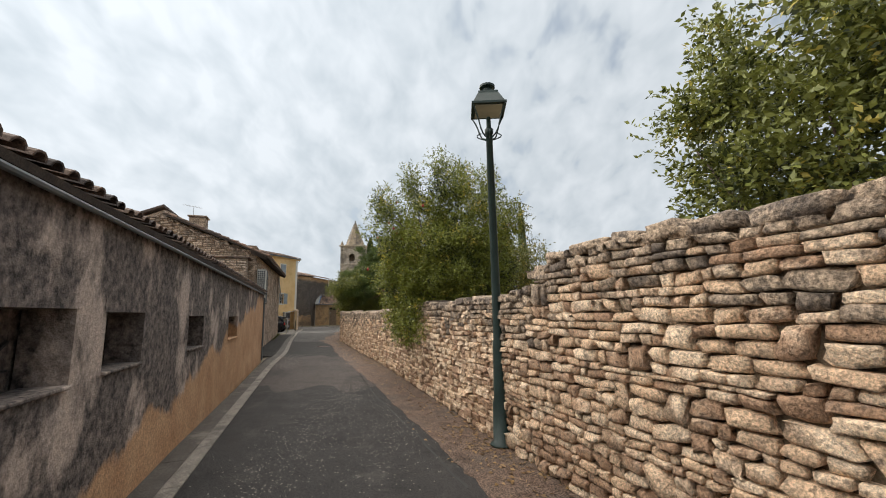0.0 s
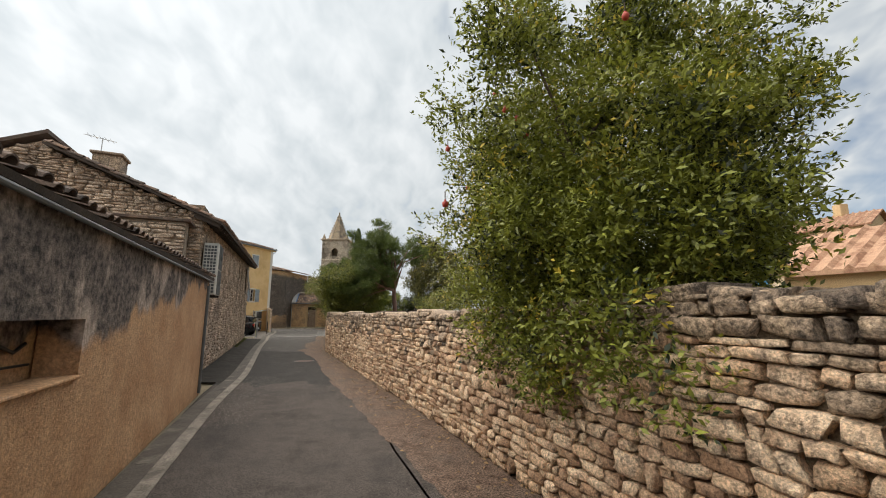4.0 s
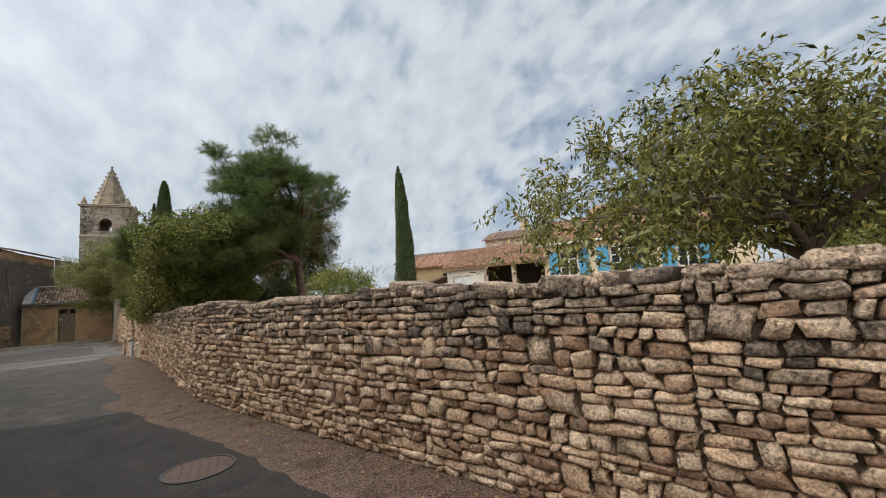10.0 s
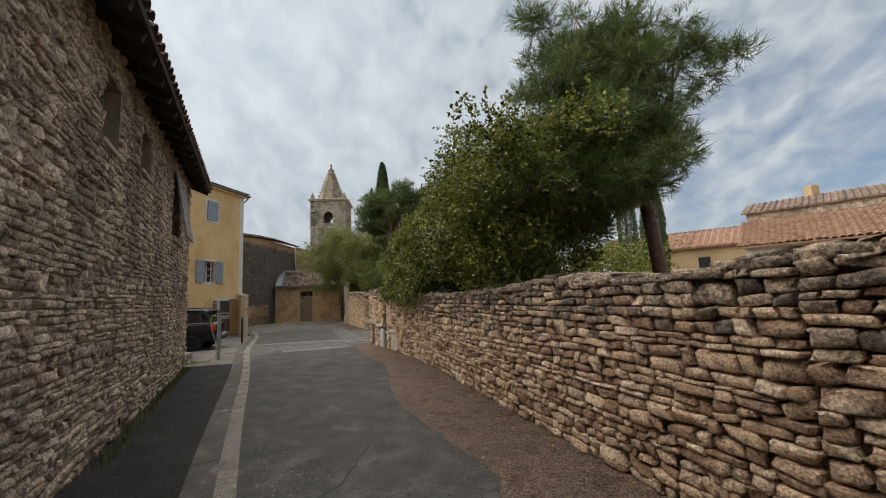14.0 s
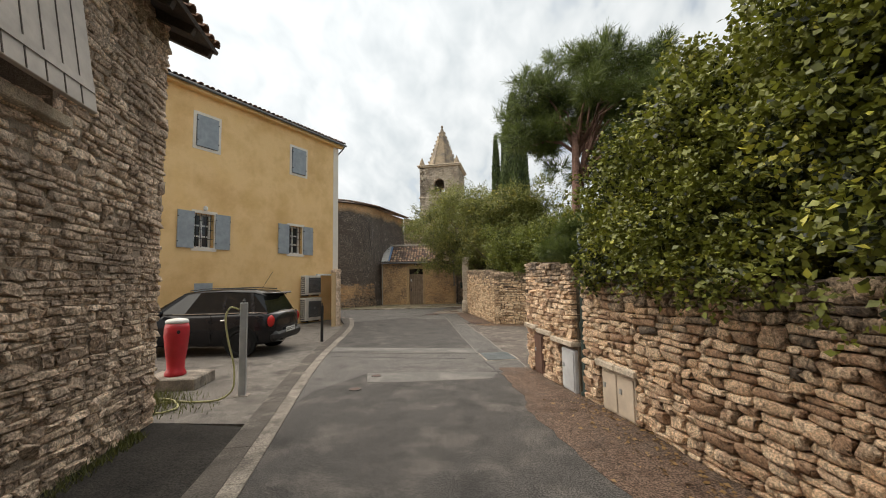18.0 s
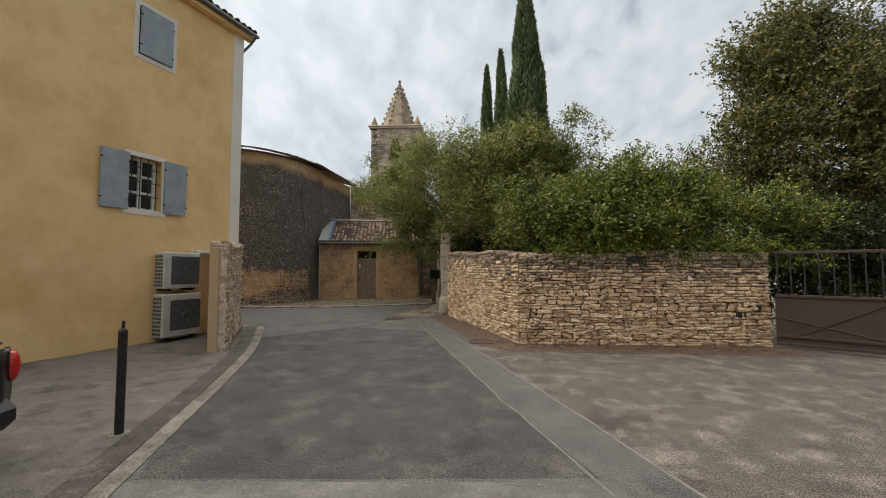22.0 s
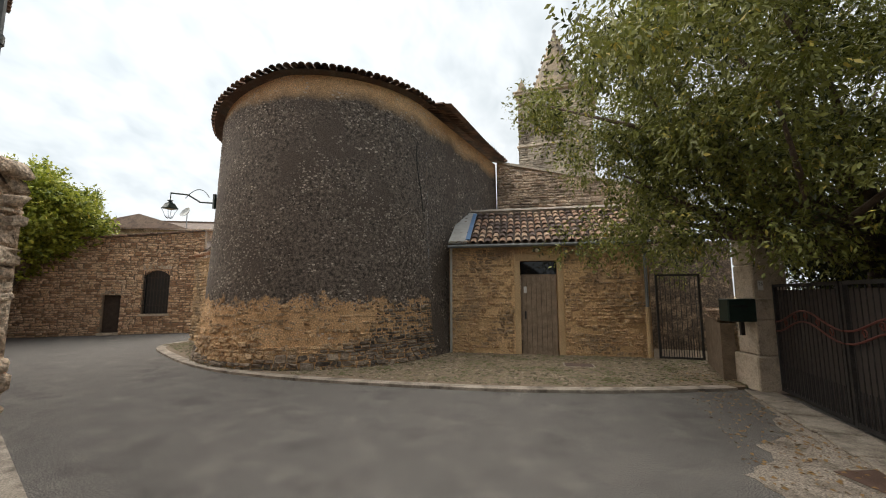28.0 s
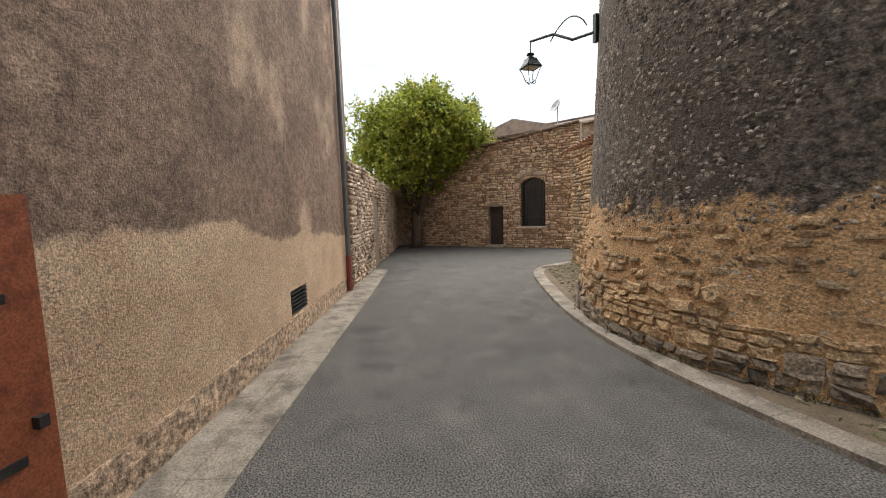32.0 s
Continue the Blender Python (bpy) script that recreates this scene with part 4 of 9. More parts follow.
verge2 = [(-0.7, 18.35), (-2.4, 23.5), (-3.2, 23.4), (-1.7, 18.2), (-1.1, 17.5), (4.5, 17.3), (4.6, 18.3)]
tagged(Geo().sheet(verge2, 0.005, 0.02).done("gravel_verge", GRAVEL), "strip of earth and dry leaves at the foot of the corner wall", "verge", kind="structure")
apron = [(-3.35, 28.0), (-2.95, 28.0), (-2.55, 24.0), (-2.6, 23.3)]
ae = np.array([(-4.1, 23.1), (-4.45, 24.0), (-3.9, 25.0), (-3.45, 26.3), (-3.4, 27.6)])
ad = np.r_[0, np.cumsum(np.hypot(*np.diff(ae, axis=0).T))]
for k in np.linspace(0, ad[-1], 60):
    apron.append((np.interp(k, ad, ae[:, 0]) + 0.22 * noise.noise(Vector((k * 1.7, 8, 0))) + er.normal(0, 0.015), np.interp(k, ad, ae[:, 1])))
DUSTY = material("dusty_concrete", ((0.13, 0.108, 0.088), (0.2, 0.172, 0.143), (0.28, 0.245, 0.208)), scale=2.5, rough=0.93, bump=0.5, bump_scale=60, stain=(0.1, 0.078, 0.06), stain_scale=2.2, stain_at=(0.5, 0.7), grain=0.6, grain_scale=58, spec=0.25)
tagged(Geo().sheet(apron, 0.0035, 0.01).done("gate_apron", DUSTY), "pale dusty worn concrete before the driveway gate", "pavement", kind="structure")
for i in range(5):
    y0 = 24.15 + 0.76 * i
    ob = Geo().box((-3.28 - 0.03 * i, y0, 0.0), (-2.78 - 0.035 * i, y0 + 0.72, 0.03), None, 0.012).done("threshold_slab", CONCRETE)
    tagged(ob, "pale cracked concrete slab at the foot of the driveway gate", "paving slab", "gate threshold", kind="structure")
lot = [(-4.2, 7.0), (-2.95, 7.15), (-5.75, 15.6), (-6.7, 17.2), (-8.4, 20.2), (-11.5, 10.8), (-14, 6), (-9.5, 4.8)]
tagged(Geo().sheet(lot, 0.012, 0.05).done("parking_pavement", LOT), "old stained concrete parking strip beside the yellow house", "pavement", kind="structure")
walkway = [(-4.25, 7.0), (-3.0, 7.05), (3.85, -9.2), (4.2, -10.6), (2.8, -10.6)]
tagged(Geo().sheet(walkway, 0.012, 0.04).done("side_path", material("dark_path", ((0.016, 0.0145, 0.013), (0.04, 0.036, 0.032)), scale=2, bump=0.5, bump_scale=60, grain=0.7, grain_scale=60, spec=0.15)), "narrow dark path at the foot of the stone house", "pavement", kind="structure")
plat = [(-3.35, 28.0), (-2.4, 33), (-10, 33), (-20, 33), (-19.1, 28.1), (-18.6, 27.75), (-15.1, 26.2), (-13.5, 25.8), (-11.6, 25.75), (-9.3, 26.05), (-7.2, 26.45)]
tagged(Geo().sheet(plat, 0.05, 0.06).done("cobbled_apron", CORE), "mossy cobbled apron round the foot of the church", "pavement", kind="structure")
KERB_LINE = [(-3.5, 27.85), (-5.2, 26.95), (-7.2, 26.25), (-9.3, 25.85), (-11.6, 25.55), (-13.5, 25.6), (-15.1, 26.0), (-16.8, 26.7), (-18.3, 27.35), (-19.0, 27.85), (-19.35, 28.6), (-19.5, 29.6)]
rng = np.random.default_rng(2)


def smooth_line(pts, n):
    p = np.array(pts, float)
    d = np.r_[0, np.cumsum(np.hypot(*np.diff(p, axis=0).T))]
    t = np.linspace(0, d[-1], n)
    q = np.stack([np.interp(t, d, p[:, 0]), np.interp(t, d, p[:, 1])], 1)
    for _ in range(6):
        q[1:-1] = (q[:-2] + 2 * q[1:-1] + q[2:]) / 4
    return [tuple(r) for r in q]


k = smooth_line(KERB_LINE, 58)
kr = thing("kerb", (*k[0], 0), "curved pale concrete kerb round the cobbled apron", "kerb", kind="structure")
for i in range(0, 56, 2):
    a, b = Vector(k[i]), Vector(k[i + 2])
    under(kr, ribbon(Geo(), [tuple(a), k[i + 1], tuple(b.lerp(a, 0.012))], -0.24, 0.0, -0.02, 0.052).done("kerb_stone", CONCRETE))
GUTTER_EDGE = material("worn_gutter_edge", ((0.15, 0.13, 0.108), (0.28, 0.248, 0.21)), scale=3, bump=0.6, bump_scale=45, stain=(0.1, 0.086, 0.072), stain_scale=2.8, stain_at=(0.46, 0.64), grain=0.5, grain_scale=60)
GUTTER_FLOOR = material("dirty_gutter", ((0.045, 0.038, 0.032), (0.1, 0.086, 0.072)), scale=2.2, bump=0.6, bump_scale=45, stain=(0.25, 0.22, 0.185), stain_scale=1.8, stain_at=(0.55, 0.75), grain=0.5, grain_scale=60)
# gutter of pale concrete slabs along the foot of the west side
for name, line, w0, w1, lab in (("gutter_west", [(11.2, -30), (4.35, -12.2), (3.9, -10.4), (-0.35, 0.0), (-2.75, 6.4), (-3.25, 7.5), (-4.5, 10.6), (-4.97, 12.1), (-5.68, 14.4), (-6.5, 17.0), (-7.35, 18.8), (-8.1, 20.3)], -0.02, -0.45, "pale worn concrete gutter strip between street and houses"), ("gutter_end", [(-8.3, 20.3), (-18.3, 23.25), (-21.0, 24.0)], 0.12, -0.42, "pale concrete gutter at the foot of the roughcast wall")):
    q = smooth_line(line, 70 if name == "gutter_west" else 26)
    r = thing(name, (*q[0], 0), lab, "gutter", kind="structure")
    for i in range(len(q) - 1):
        a, b = Vector(q[i]), Vector(q[i + 1])
        mid_ = w0 + (w1 - w0) * (0.6 if name == "gutter_west" else 0.45)
        under(r, ribbon(Geo(), [tuple(a), tuple(b.lerp(a, 0.004))], w0, mid_, -0.03, 0.018 + rng.uniform(0, 0.003)).done("slab", GUTTER_FLOOR if name == "gutter_west" else CONCRETE))
        under(r, ribbon(Geo(), [tuple(a), tuple(b.lerp(a, 0.004))], mid_, w1, -0.03, 0.012 + rng.uniform(0, 0.003)).done("slab", GUTTER_EDGE if name == "gutter_west" else CONCRETE))
# loose cobbles of the apron
stones = []
for _ in range(9500):
    x, y = rng.uniform(-19, -3), rng.uniform(25.8, 31)
    kk = np.interp(x, [-18.6, -15.1, -13.5, -11.6, -9.3, -7.2, -5.2, -3.5], [27.9, 26.35, 25.95, 25.9, 26.2, 26.6, 27.25, 28.1])
    if y < kk or math.hypot(x - APSE[0], y - APSE[1]) < 3.4 or (x > -9.9 and y > 29.95 + (x + 9.7) * 0.195):
        continue
    w, h = rng.uniform(0.04, 0.11), rng.uniform(0.03, 0.08)
    q = stone(rng, 0, w, 0, h, rng.uniform(0.004, 0.016), 0.04)
    a = rng.uniform(-0.4, 0.4)
    stones.append(np.stack([x + q[:, 0] * math.cos(a) - q[:, 2] * math.sin(a), y + q[:, 0] * math.sin(a) + q[:, 2] * math.cos(a), 0.05 + q[:, 1]], 1))
COBBLE = material("mossy_cobble", ((0.1, 0.085, 0.05), (0.2, 0.165, 0.11), (0.3, 0.25, 0.18)), scale=3, bump=0.5, bump_scale=50, island=0.5, stain=(0.1, 0.1, 0.04), stain_scale=1.5)
tagged(stones_mesh("cobbles", stones, Matrix(), COBBLE), "small mossy cobbles set in earth round the church", "paving", kind="stuff")

# street ironwork, seams and patches
for x, y, r0, lab in ((4.42, -6.15, 0.34, "round dark manhole cover in the asphalt"), (-4.3, 22.55, 0.36, "round rusty manhole cover near the gate"), (-1.61, 18.5, 0.3, "round dark manhole cover beside the corner wall"), (-2.39, 8.78, 0.1, "small round valve cover in the asphalt"), (-2.37, 9.66, 0.09, "small round valve cover in the asphalt patch")):
    mh = thing("manhole_cover", (x, y, 0), lab, "manhole", "manhole covers")
    under(mh, Geo().ring([(r0, 0.0), (r0, 0.012), (r0 - 0.03, 0.013), (r0 - 0.03, 0.002)], 28, Matrix.Translation((x, y, 0)), False).done("rim", IRON))
    pl = Geo().ring([(r0 - 0.035, 0.0), (r0 - 0.035, 0.009)], 24, Matrix.Translation((x, y, 0)))
    for i in range(-3, 4):
        for j in range(-3, 4):
            if math.hypot(i, j) < 3.2:
                pl.box((x + i * r0 * 0.24 - 0.012, y + j * r0 * 0.24 - 0.012, 0.009), (x + i * r0 * 0.24 + 0.012, y + j * r0 * 0.24 + 0.012, 0.013))
    under(mh, pl.done("plate", CAST))
for x, y, a, w, h, mat, lab in ((-0.33, 11.74, 18, 0.64, 0.8, STEEL, "rectangular chequered steel access plate in the road"), (-3.35, 24.3, 25, 0.55, 0.42, CAST, "small rusty square manhole cover by the gate pier"), (-6.2, 29.1, 10, 0.6, 0.4, CAST, "small dark drain cover in the cobbles")):
    z = 0.06 if y > 28.5 else 0.0
    m = pose(x, y, z, 0, 0, a)
    mh = thing("access_cover", (x, y, z), lab, "cover")
    under(mh, Geo().box((-w / 2 - 0.04, -h / 2 - 0.04, 0), (w / 2 + 0.04, h / 2 + 0.04, 0.008), m).done("rim", CONCRETE))
    under(mh, Geo().box((-w / 2, -h / 2, 0.008), (w / 2, h / 2, 0.016), m, 0.004).done("plate", mat))
for pts, w, mat, lab in (
    ([(-3.37, 21.3), (-1.44, 14.24), (-0.82, 12.1)], 0.022, SEAM, "pale mortar seam along the driveway"), ([(-2.2, 19.1), (-0.72, 14.06), (-0.3, 12.5), (0.13, 11.4), (0.3, 10.6)], 0.035, SEAM, "pale mortar seam along the driveway"),
    ([(-0.6, 11.2), (-0.3, 10.4), (0.05, 9.4)], 0.018, CRACK_HOLE_DARK, "dark joint beside the access plate"), ([(-4.5, 11.82), (-2.6, 11.85), (-0.8, 12.0)], 0.014, CRACK_HOLE_DARK, "dark joint across the street"), ([(-4.1, 11.33), (-2.4, 11.33), (-1.0, 11.41)], 0.012, CRACK_HOLE_DARK, "dark joint across the street"),
    ([(-2.62, 9.88), (-1.4, 10.0), (-0.2, 10.3)], 0.02, CRACK_HOLE_DARK, "dark joint along the asphalt patch"), ([(0.2, -1.6), (1.3, -0.9), (1.5, 0.3)], 0.02, CRACK_HOLE_DARK, "dark crack in the street"),
    ([(-7.0, 21.0), (-5.6, 21.4), (-4.4, 22.2)], 0.02, CRACK_HOLE_DARK, "fine crack near the manhole"), ([(-6.2, 19.4), (-5.0, 20.4), (-4.4, 22.1)], 0.02, CRACK_HOLE_DARK, "fine crack near the manhole"),
    ([(10.2, -18.9), (9.2, -18.7), (8.3, -19.1)], 0.03, CRACK_HOLE_DARK, "dark crack across the asphalt"), ([(11.6, -22.6), (10.9, -20.8), (9.8, -18.4), (8.1, -13.7)], 0.025, CRACK_HOLE_DARK, "dark crack at the edge of the gravel"), ([(3.0, -6.6), (3.6, -6.9), (3.9, -7.3)], 0.03, CRACK_HOLE_DARK, "short dark crack"),
):
    q = smooth_line(pts, 24)
    q = [(x + rng.normal(0, 0.012), y + rng.normal(0, 0.012)) for x, y in q]
    tagged(ribbon(Geo(), q, -w / 2, w / 2, -0.01, 0.004 if mat is SEAM else 0.003).done("road_seam" if mat is SEAM else "road_crack", mat), lab, "seam", kind="structure")
for poly, z, lab in (([(-2.62, 9.86), (-0.25, 10.25), (-0.3, 9.75), (-1.72, 9.32), (-2.36, 9.2)], 0.004, "pale rectangular asphalt patch with a raised edge"), ([(-4.4, 12.0), (-0.9, 12.1), (-0.8, 12.7), (-4.7, 12.5)], 0.0022, "pale asphalt band across the street")):
    tagged(Geo().sheet(poly, z + 0.0012, 0.01).done("asphalt_patch", PATCH), lab, "patch", kind="structure")


# ---- dry stone walls ----
def dry_wall(name, pts, tops, seed, label, mat_low=STONE, thick=0.45, parts=0, part_if=None, holes=None, core_mat=CORE, cap_mat=STONE_GREY, sunk=0.03, **kw):
    rng = np.random.default_rng(seed)
    root = thing(name, (*pts[0], 0), label, "wall", kind="structure")
    core = Geo()
    low, cap, own = [], [], []
    for k in range(len(pts) - 1):
        a, b = pts[k], pts[k + 1]
        m, L = axes_of(a, b), span(a, b)
        ta, tb = tops[k], tops[k + 1]
        hh = (holes or {}).get(k, ())

        def top(s, ta=ta, tb=tb, L=L):
            return ta + (tb - ta) * s / L + 0.05 * math.sin(s * 1.9 + seed) * math.sin(s * 0.7)

        panel(core, m @ Matrix.Translation((0, -sunk, 0)), 0, L, -0.05, max(ta, tb), thick - sunk, top=lambda s: top(s) - 0.07)
        st = rubble(rng, L, 0.0, top, holes=hh, **kw)
        # cap stones lie across the top
        s = 0.0
        while s < L - 0.1:
            w = rng.uniform(0.2, 0.55)
            q = stone(rng, s + 0.01, min(s + w, L) - 0.01, top(s + w / 2) - 0.06, top(s + w / 2) + rng.uniform(0.02, 0.07), 0.05, thick + 0.03, 0.2)
            st.append(q)
            s += w
        mm = np.array(m)
        for q in st:
            hi = q[:, 2].max() > top(q[:, 0].mean()) - 0.1 - 0.6 * rng.random() ** 2
            w = q @ mm[:3, :3].T + mm[:3, 3]
            if part_if and len(own) < parts and part_if(w[:, 0].mean(), w[:, 1].mean(), w[:, 2].mean()):
                own.append((w, hi))
            else:
                (cap if hi else low).append(w)
    under(root, core.done("core", core_mat))
    POST.setdefault("own", []).append((root, own if cap_mat is STONE_GREY else [(w_, False) for w_, _ in own], mat_low))
    for nm, some, mat in (("stonework", low, mat_low), ("weathered_stonework", cap, cap_mat)):
        ob = stones_mesh(nm, some, Matrix(), mat, root)
        if ob:
            tagged(ob, kind="stuff")
    return root


# the wall steps down just before the street lamp
WALL_LINE = [RW[0], (12.53, -22.42), (12.36, -22.0), *RW[2:]]
WALL_HOLES = {7: ((1.76, 2.48, -0.1, 0.54),)}
dry_wall("wall_east", WALL_LINE, [2.2, 2.17, 1.84, 1.8, 1.66, 1.64, 1.7, 1.58, 1.82], 3, "long dry stone garden wall of pale and ochre limestone", ws=(0.09, 0.32), hs=(0.05, 0.115), gap=0.006, holes=WALL_HOLES, parts=300, part_if=lambda x, y, z: 7.0 < y < 8.9 or -21.5 < y < -19.6)
WE = [(1.0, 8.96), (0.36, 10.73)]
dry_wall("wall_end", WE, [1.86, 2.0], 9, "dry stone wall end beside the driveway with meter doors", ws=(0.1, 0.32), hs=(0.04, 0.09), gap=0.006, holes={0: ((1.13, 1.52, -0.1, 0.74), (0.03, 0.46, -0.1, 0.66))}, parts=300, part_if=lambda x, y, z: True)
tagged(Geo().box((0.0, -0.45, 0), (0.4, -0.3, 1.8), axes_of(RW[7], WE[1])).done("slot_back", STONE_GREY), "dark back of the slot behind the lamp post", "wall", kind="structure")
dry_wall("wall_return", [(0.42, 10.75), (7.5, 12.0)], [1.88, 1.9], 6, "dry stone wall end turning along the driveway", ws=(0.15, 0.5))
GATE_STONE = material("ochre_wall_stone", ((0.45, 0.3, 0.18), (0.7, 0.5, 0.31), (0.84, 0.66, 0.45)), scale=4, bump=1.0, bump_scale=30, island=0.55, stain=(0.33, 0.24, 0.16), stain_scale=6, stain_at=(0.55, 0.72), detail_dist=0.035, grain=0.4, grain_scale=45, pits=0.4)
OCHRE_MORTAR = material("ochre_mortar", ((0.25, 0.175, 0.108), (0.4, 0.29, 0.185)), scale=5, bump=0.9, bump_scale=25)
dry_wall("wall_corner", [(4.5, 18.3), (-0.8, 18.3)], [1.95, 1.95], 4, "coursed dry stone wall under a spilling green bush", GATE_STONE, sunk=0.022, ws=(0.1, 0.34), hs=(0.04, 0.09), gap=0.006, parts=300, part_if=lambda x, y, z: x < 2.6)
dry_wall("wall_gate", [(-0.8, 18.3), (-2.55, 23.5)], [1.98, 2.2], 5, "ochre dry stone wall running up to the gate pier", GATE_STONE, sunk=0.0, core_mat=OCHRE_MORTAR, proud=0.035, ws=(0.12, 0.36), hs=(0.045, 0.1), gap=0.006, parts=300, part_if=lambda x, y, z: y > 20.2)
STUB = material("mortared_rubble", ((0.52, 0.375, 0.265), (0.7, 0.535, 0.395), (0.82, 0.67, 0.52)), scale=4, bump=1.0, bump_scale=16, island=0.3, stain=(0.4, 0.29, 0.2), stain_scale=5, detail_dist=0.06, grain=0.4, grain_scale=45, pits=0.35)
dry_wall("stub_wall", [(-8.32, 20.35), (-6.75, 17.15)], [2.3, 2.12], 7, "short rubble stub wall screening the air conditioners", STUB, 0.28, ws=(0.08, 0.2), hs=(0.05, 0.1), gap=0.008, proud=0.024, sunk=-0.004, core_mat=STUB, cap_mat=STUB, parts=300, part_if=lambda x, y, z: True)
m = axes_of((-8.32, 20.35), (-6.75, 17.15))
L = span((-8.32, 20.35), (-6.75, 17.15))
tagged(Geo().box((L - 0.01, -0.3, 0), (L + 0.05, -0.13, 2.08), m, 0.015).done("trim_stub", PALE_OCHRE), "smooth ochre render on the end of the stub wall", "render", kind="structure")

# ledge and doors in the wall
m = axes_of(RW[6], (0.42, 10.75))
lg = thing("stone_ledge", at(m, 2.6, 0, 0.66), "pale stone lintel ledge above the meter doors", "ledge", kind="structure")
for a, b in ((3.06, 3.8), (3.8, 4.4), (4.4, 4.97), (1.7, 2.1), (2.1, 2.54)):
    z = 0.75 + 0.075 * (a - 3.25) if a > 3.0 else 0.6
    under(lg, Geo().box((a, -0.05, z - 0.06), (b - 0.01, 0.16 if a > 3.0 else 0.1, z + 0.02), m, 0.012).done("ledge_stone", PALE_STONE))


def meter_door(name, s0, s1, z1, mat, label, two=False):
    o = 0.075 if s0 > 3 else 0.015
    r = thing(name, at(m, s0, 0.0), label, "cabinet")
    under(r, Geo().box((s0, -0.1, 0.0), (s1, 0.015 + o, z1), m, 0.008).done("frame", mat))
    mid = (s0 + s1) / 2
    for a, b in ((s0, mid), (mid, s1)) if two else ((s0, s1),):
        d = under(r, Geo().box((a + 0.02, 0.016 + o, 0.03), (b - 0.02, 0.032 + o, z1 - 0.03), m, 0.006).done("door", mat))
        lk = Geo().box((b - 0.1, 0.032 + o, z1 * 0.55), (b - 0.06, 0.045 + o, z1 * 0.55 + 0.06), m).done("lock", GALV)
        under(d, lk)
    return r


meter_door("meter_door", 4.27, 4.62, 0.7, BROWN_METAL, "rusty brown metal meter door set in the stone wall")
meter_door("metal_cabinet", 3.1, 3.5, 0.62, plain("pale_grey_enamel", (0.5, 0.51, 0.52), 0.5), "grey galvanised metal cabinet door with a small white label")
meter_door("panel_cabinet", 1.78, 2.46, 0.52, BEIGE_METAL, "cream double door panel at the foot of the wall", True)

# ---- low stuccoed building ----
m = axes_of(LW[1], LW[0])
L = span(*LW)
NICHES = [(5.95, 7.1, 1.15, 1.64), (9.25, 10.1, 1.18, 1.66), (11.7, 12.5, 1.2, 1.7), (12.95, 13.75, 1.18, 1.72), (15.6, 16.4, 1.18, 1.72)]
r = thing("outbuilding", (*LW[1], 0), "long low outbuilding with black-stained ochre stucco", "building", kind="structure")
under(r, panel(Geo(), m, 0, L, -0.05, 2.46, 0.3, NICHES).done("wall", WEST_SKIN))
under(r, panel(Geo(), m, 0, L, -0.05, 2.46, 0.1).done("inner_wall", WEST_SKIN)).location.z = 0
bpy.data.objects["inner_wall"].matrix_basis = Matrix.Translation(-0.32 * m.to_3x3().col[1])
under(r, panel(Geo(), axes_of(at(m, 0, -0.9)[:2], at(m, 0, 0)[:2]), 0, 0.9, -0.05, 2.46, 0.25).done("end_wall", WEST_SKIN))
for a, b, c, d in NICHES:
    n = under(r, Geo().box((a + 0.01, -0.26, c), (b - 0.01, 0.03, c + 0.03), m, 0.008).done("niche_sill", WEST_SKIN))
    q = [at(m, a + (b - a) * t, -0.29, c + (d - c) * z) for t, z in ((0.15, 0.62), (0.27, 0.5), (0.42, 0.62), (0.6, 0.5), (0.75, 0.6))]
    under(r, Geo().tube(q, 0.014, 5).done("iron_zigzag", IRON))
    under(r, Geo().tube([at(m, a + 0.1, -0.285, c + (d - c) * 0.28), at(m, b - 0.2, -0.285, c + (d - c) * 0.32)], 0.011, 5).done("iron_bar", IRON))
    under(r, Geo().box((a - 0.05, -0.02, d), (b + 0.05, 0.006, d + 0.1), m).done("lintel", WEST_SKIN))
rng = np.random.default_rng(31)
sl = slope_axes(at(m, 0, 0.1)[:2], at(m, L, 0.1)[:2], 2.48, 0.32, 1.0)
rf = under(r, Geo().box((0, 0.0, -0.05), (L, 3.2, 0.0), sl).done("roof", DARKWOOD))
tl = under(rf, tile_rows(Geo(), sl, L, 1.4, r=0.066, pitch=0.17, rng=rng).done("tiling", TILE_DARK))
tagged(tl, kind="stuff")
under(r, Geo().tube([at(m, 0, 0.07, 2.41), at(m, L, 0.07, 2.41)], 0.022, 8).done("gutter_pipe", PIPE_GREY))
under(r, Geo().tube([at(m, 0.35, 0.05, 2.3), at(m, 0.35, 0.05, 0.05)], 0.03, 8).done("downpipe", PIPE_GREY))

# ---- stone house ----
m = axes_of(SH[1], SH[0])
L = span(*SH)
rng = np.random.default_rng(8)
r = thing("stone_house", (*SH[1], 0), "old rubble stone house with a deep dark eave", "house")


def eave(s):
    return 5.15 - 0.9 * s / L


SLOTS = [(7.0, 7.65, 3.5, 4.35), (5.2, 5.85, 3.72, 4.4), (1.85, 2.95, 3.2, 4.6)]
under(r, panel(Geo(), m, 0, L, -0.05, 5.3, 0.45, SLOTS, top=eave).done("wall", MORTAR))
st = rubble(rng, L, 0, eave, hs=(0.045, 0.1), ws=(0.1, 0.34), holes=SLOTS, proud=0.022, gap=0.006)
own = [q for q in st if q[:, 0].mean() < 2.2 and q[:, 2].mean() < 2.6][:300]
ids = {id(q) for q in own}
mm = np.array(m)
POST["own"].append((r, [(q @ mm[:3, :3].T + mm[:3, 3], False) for q in own], STONE_DULL))
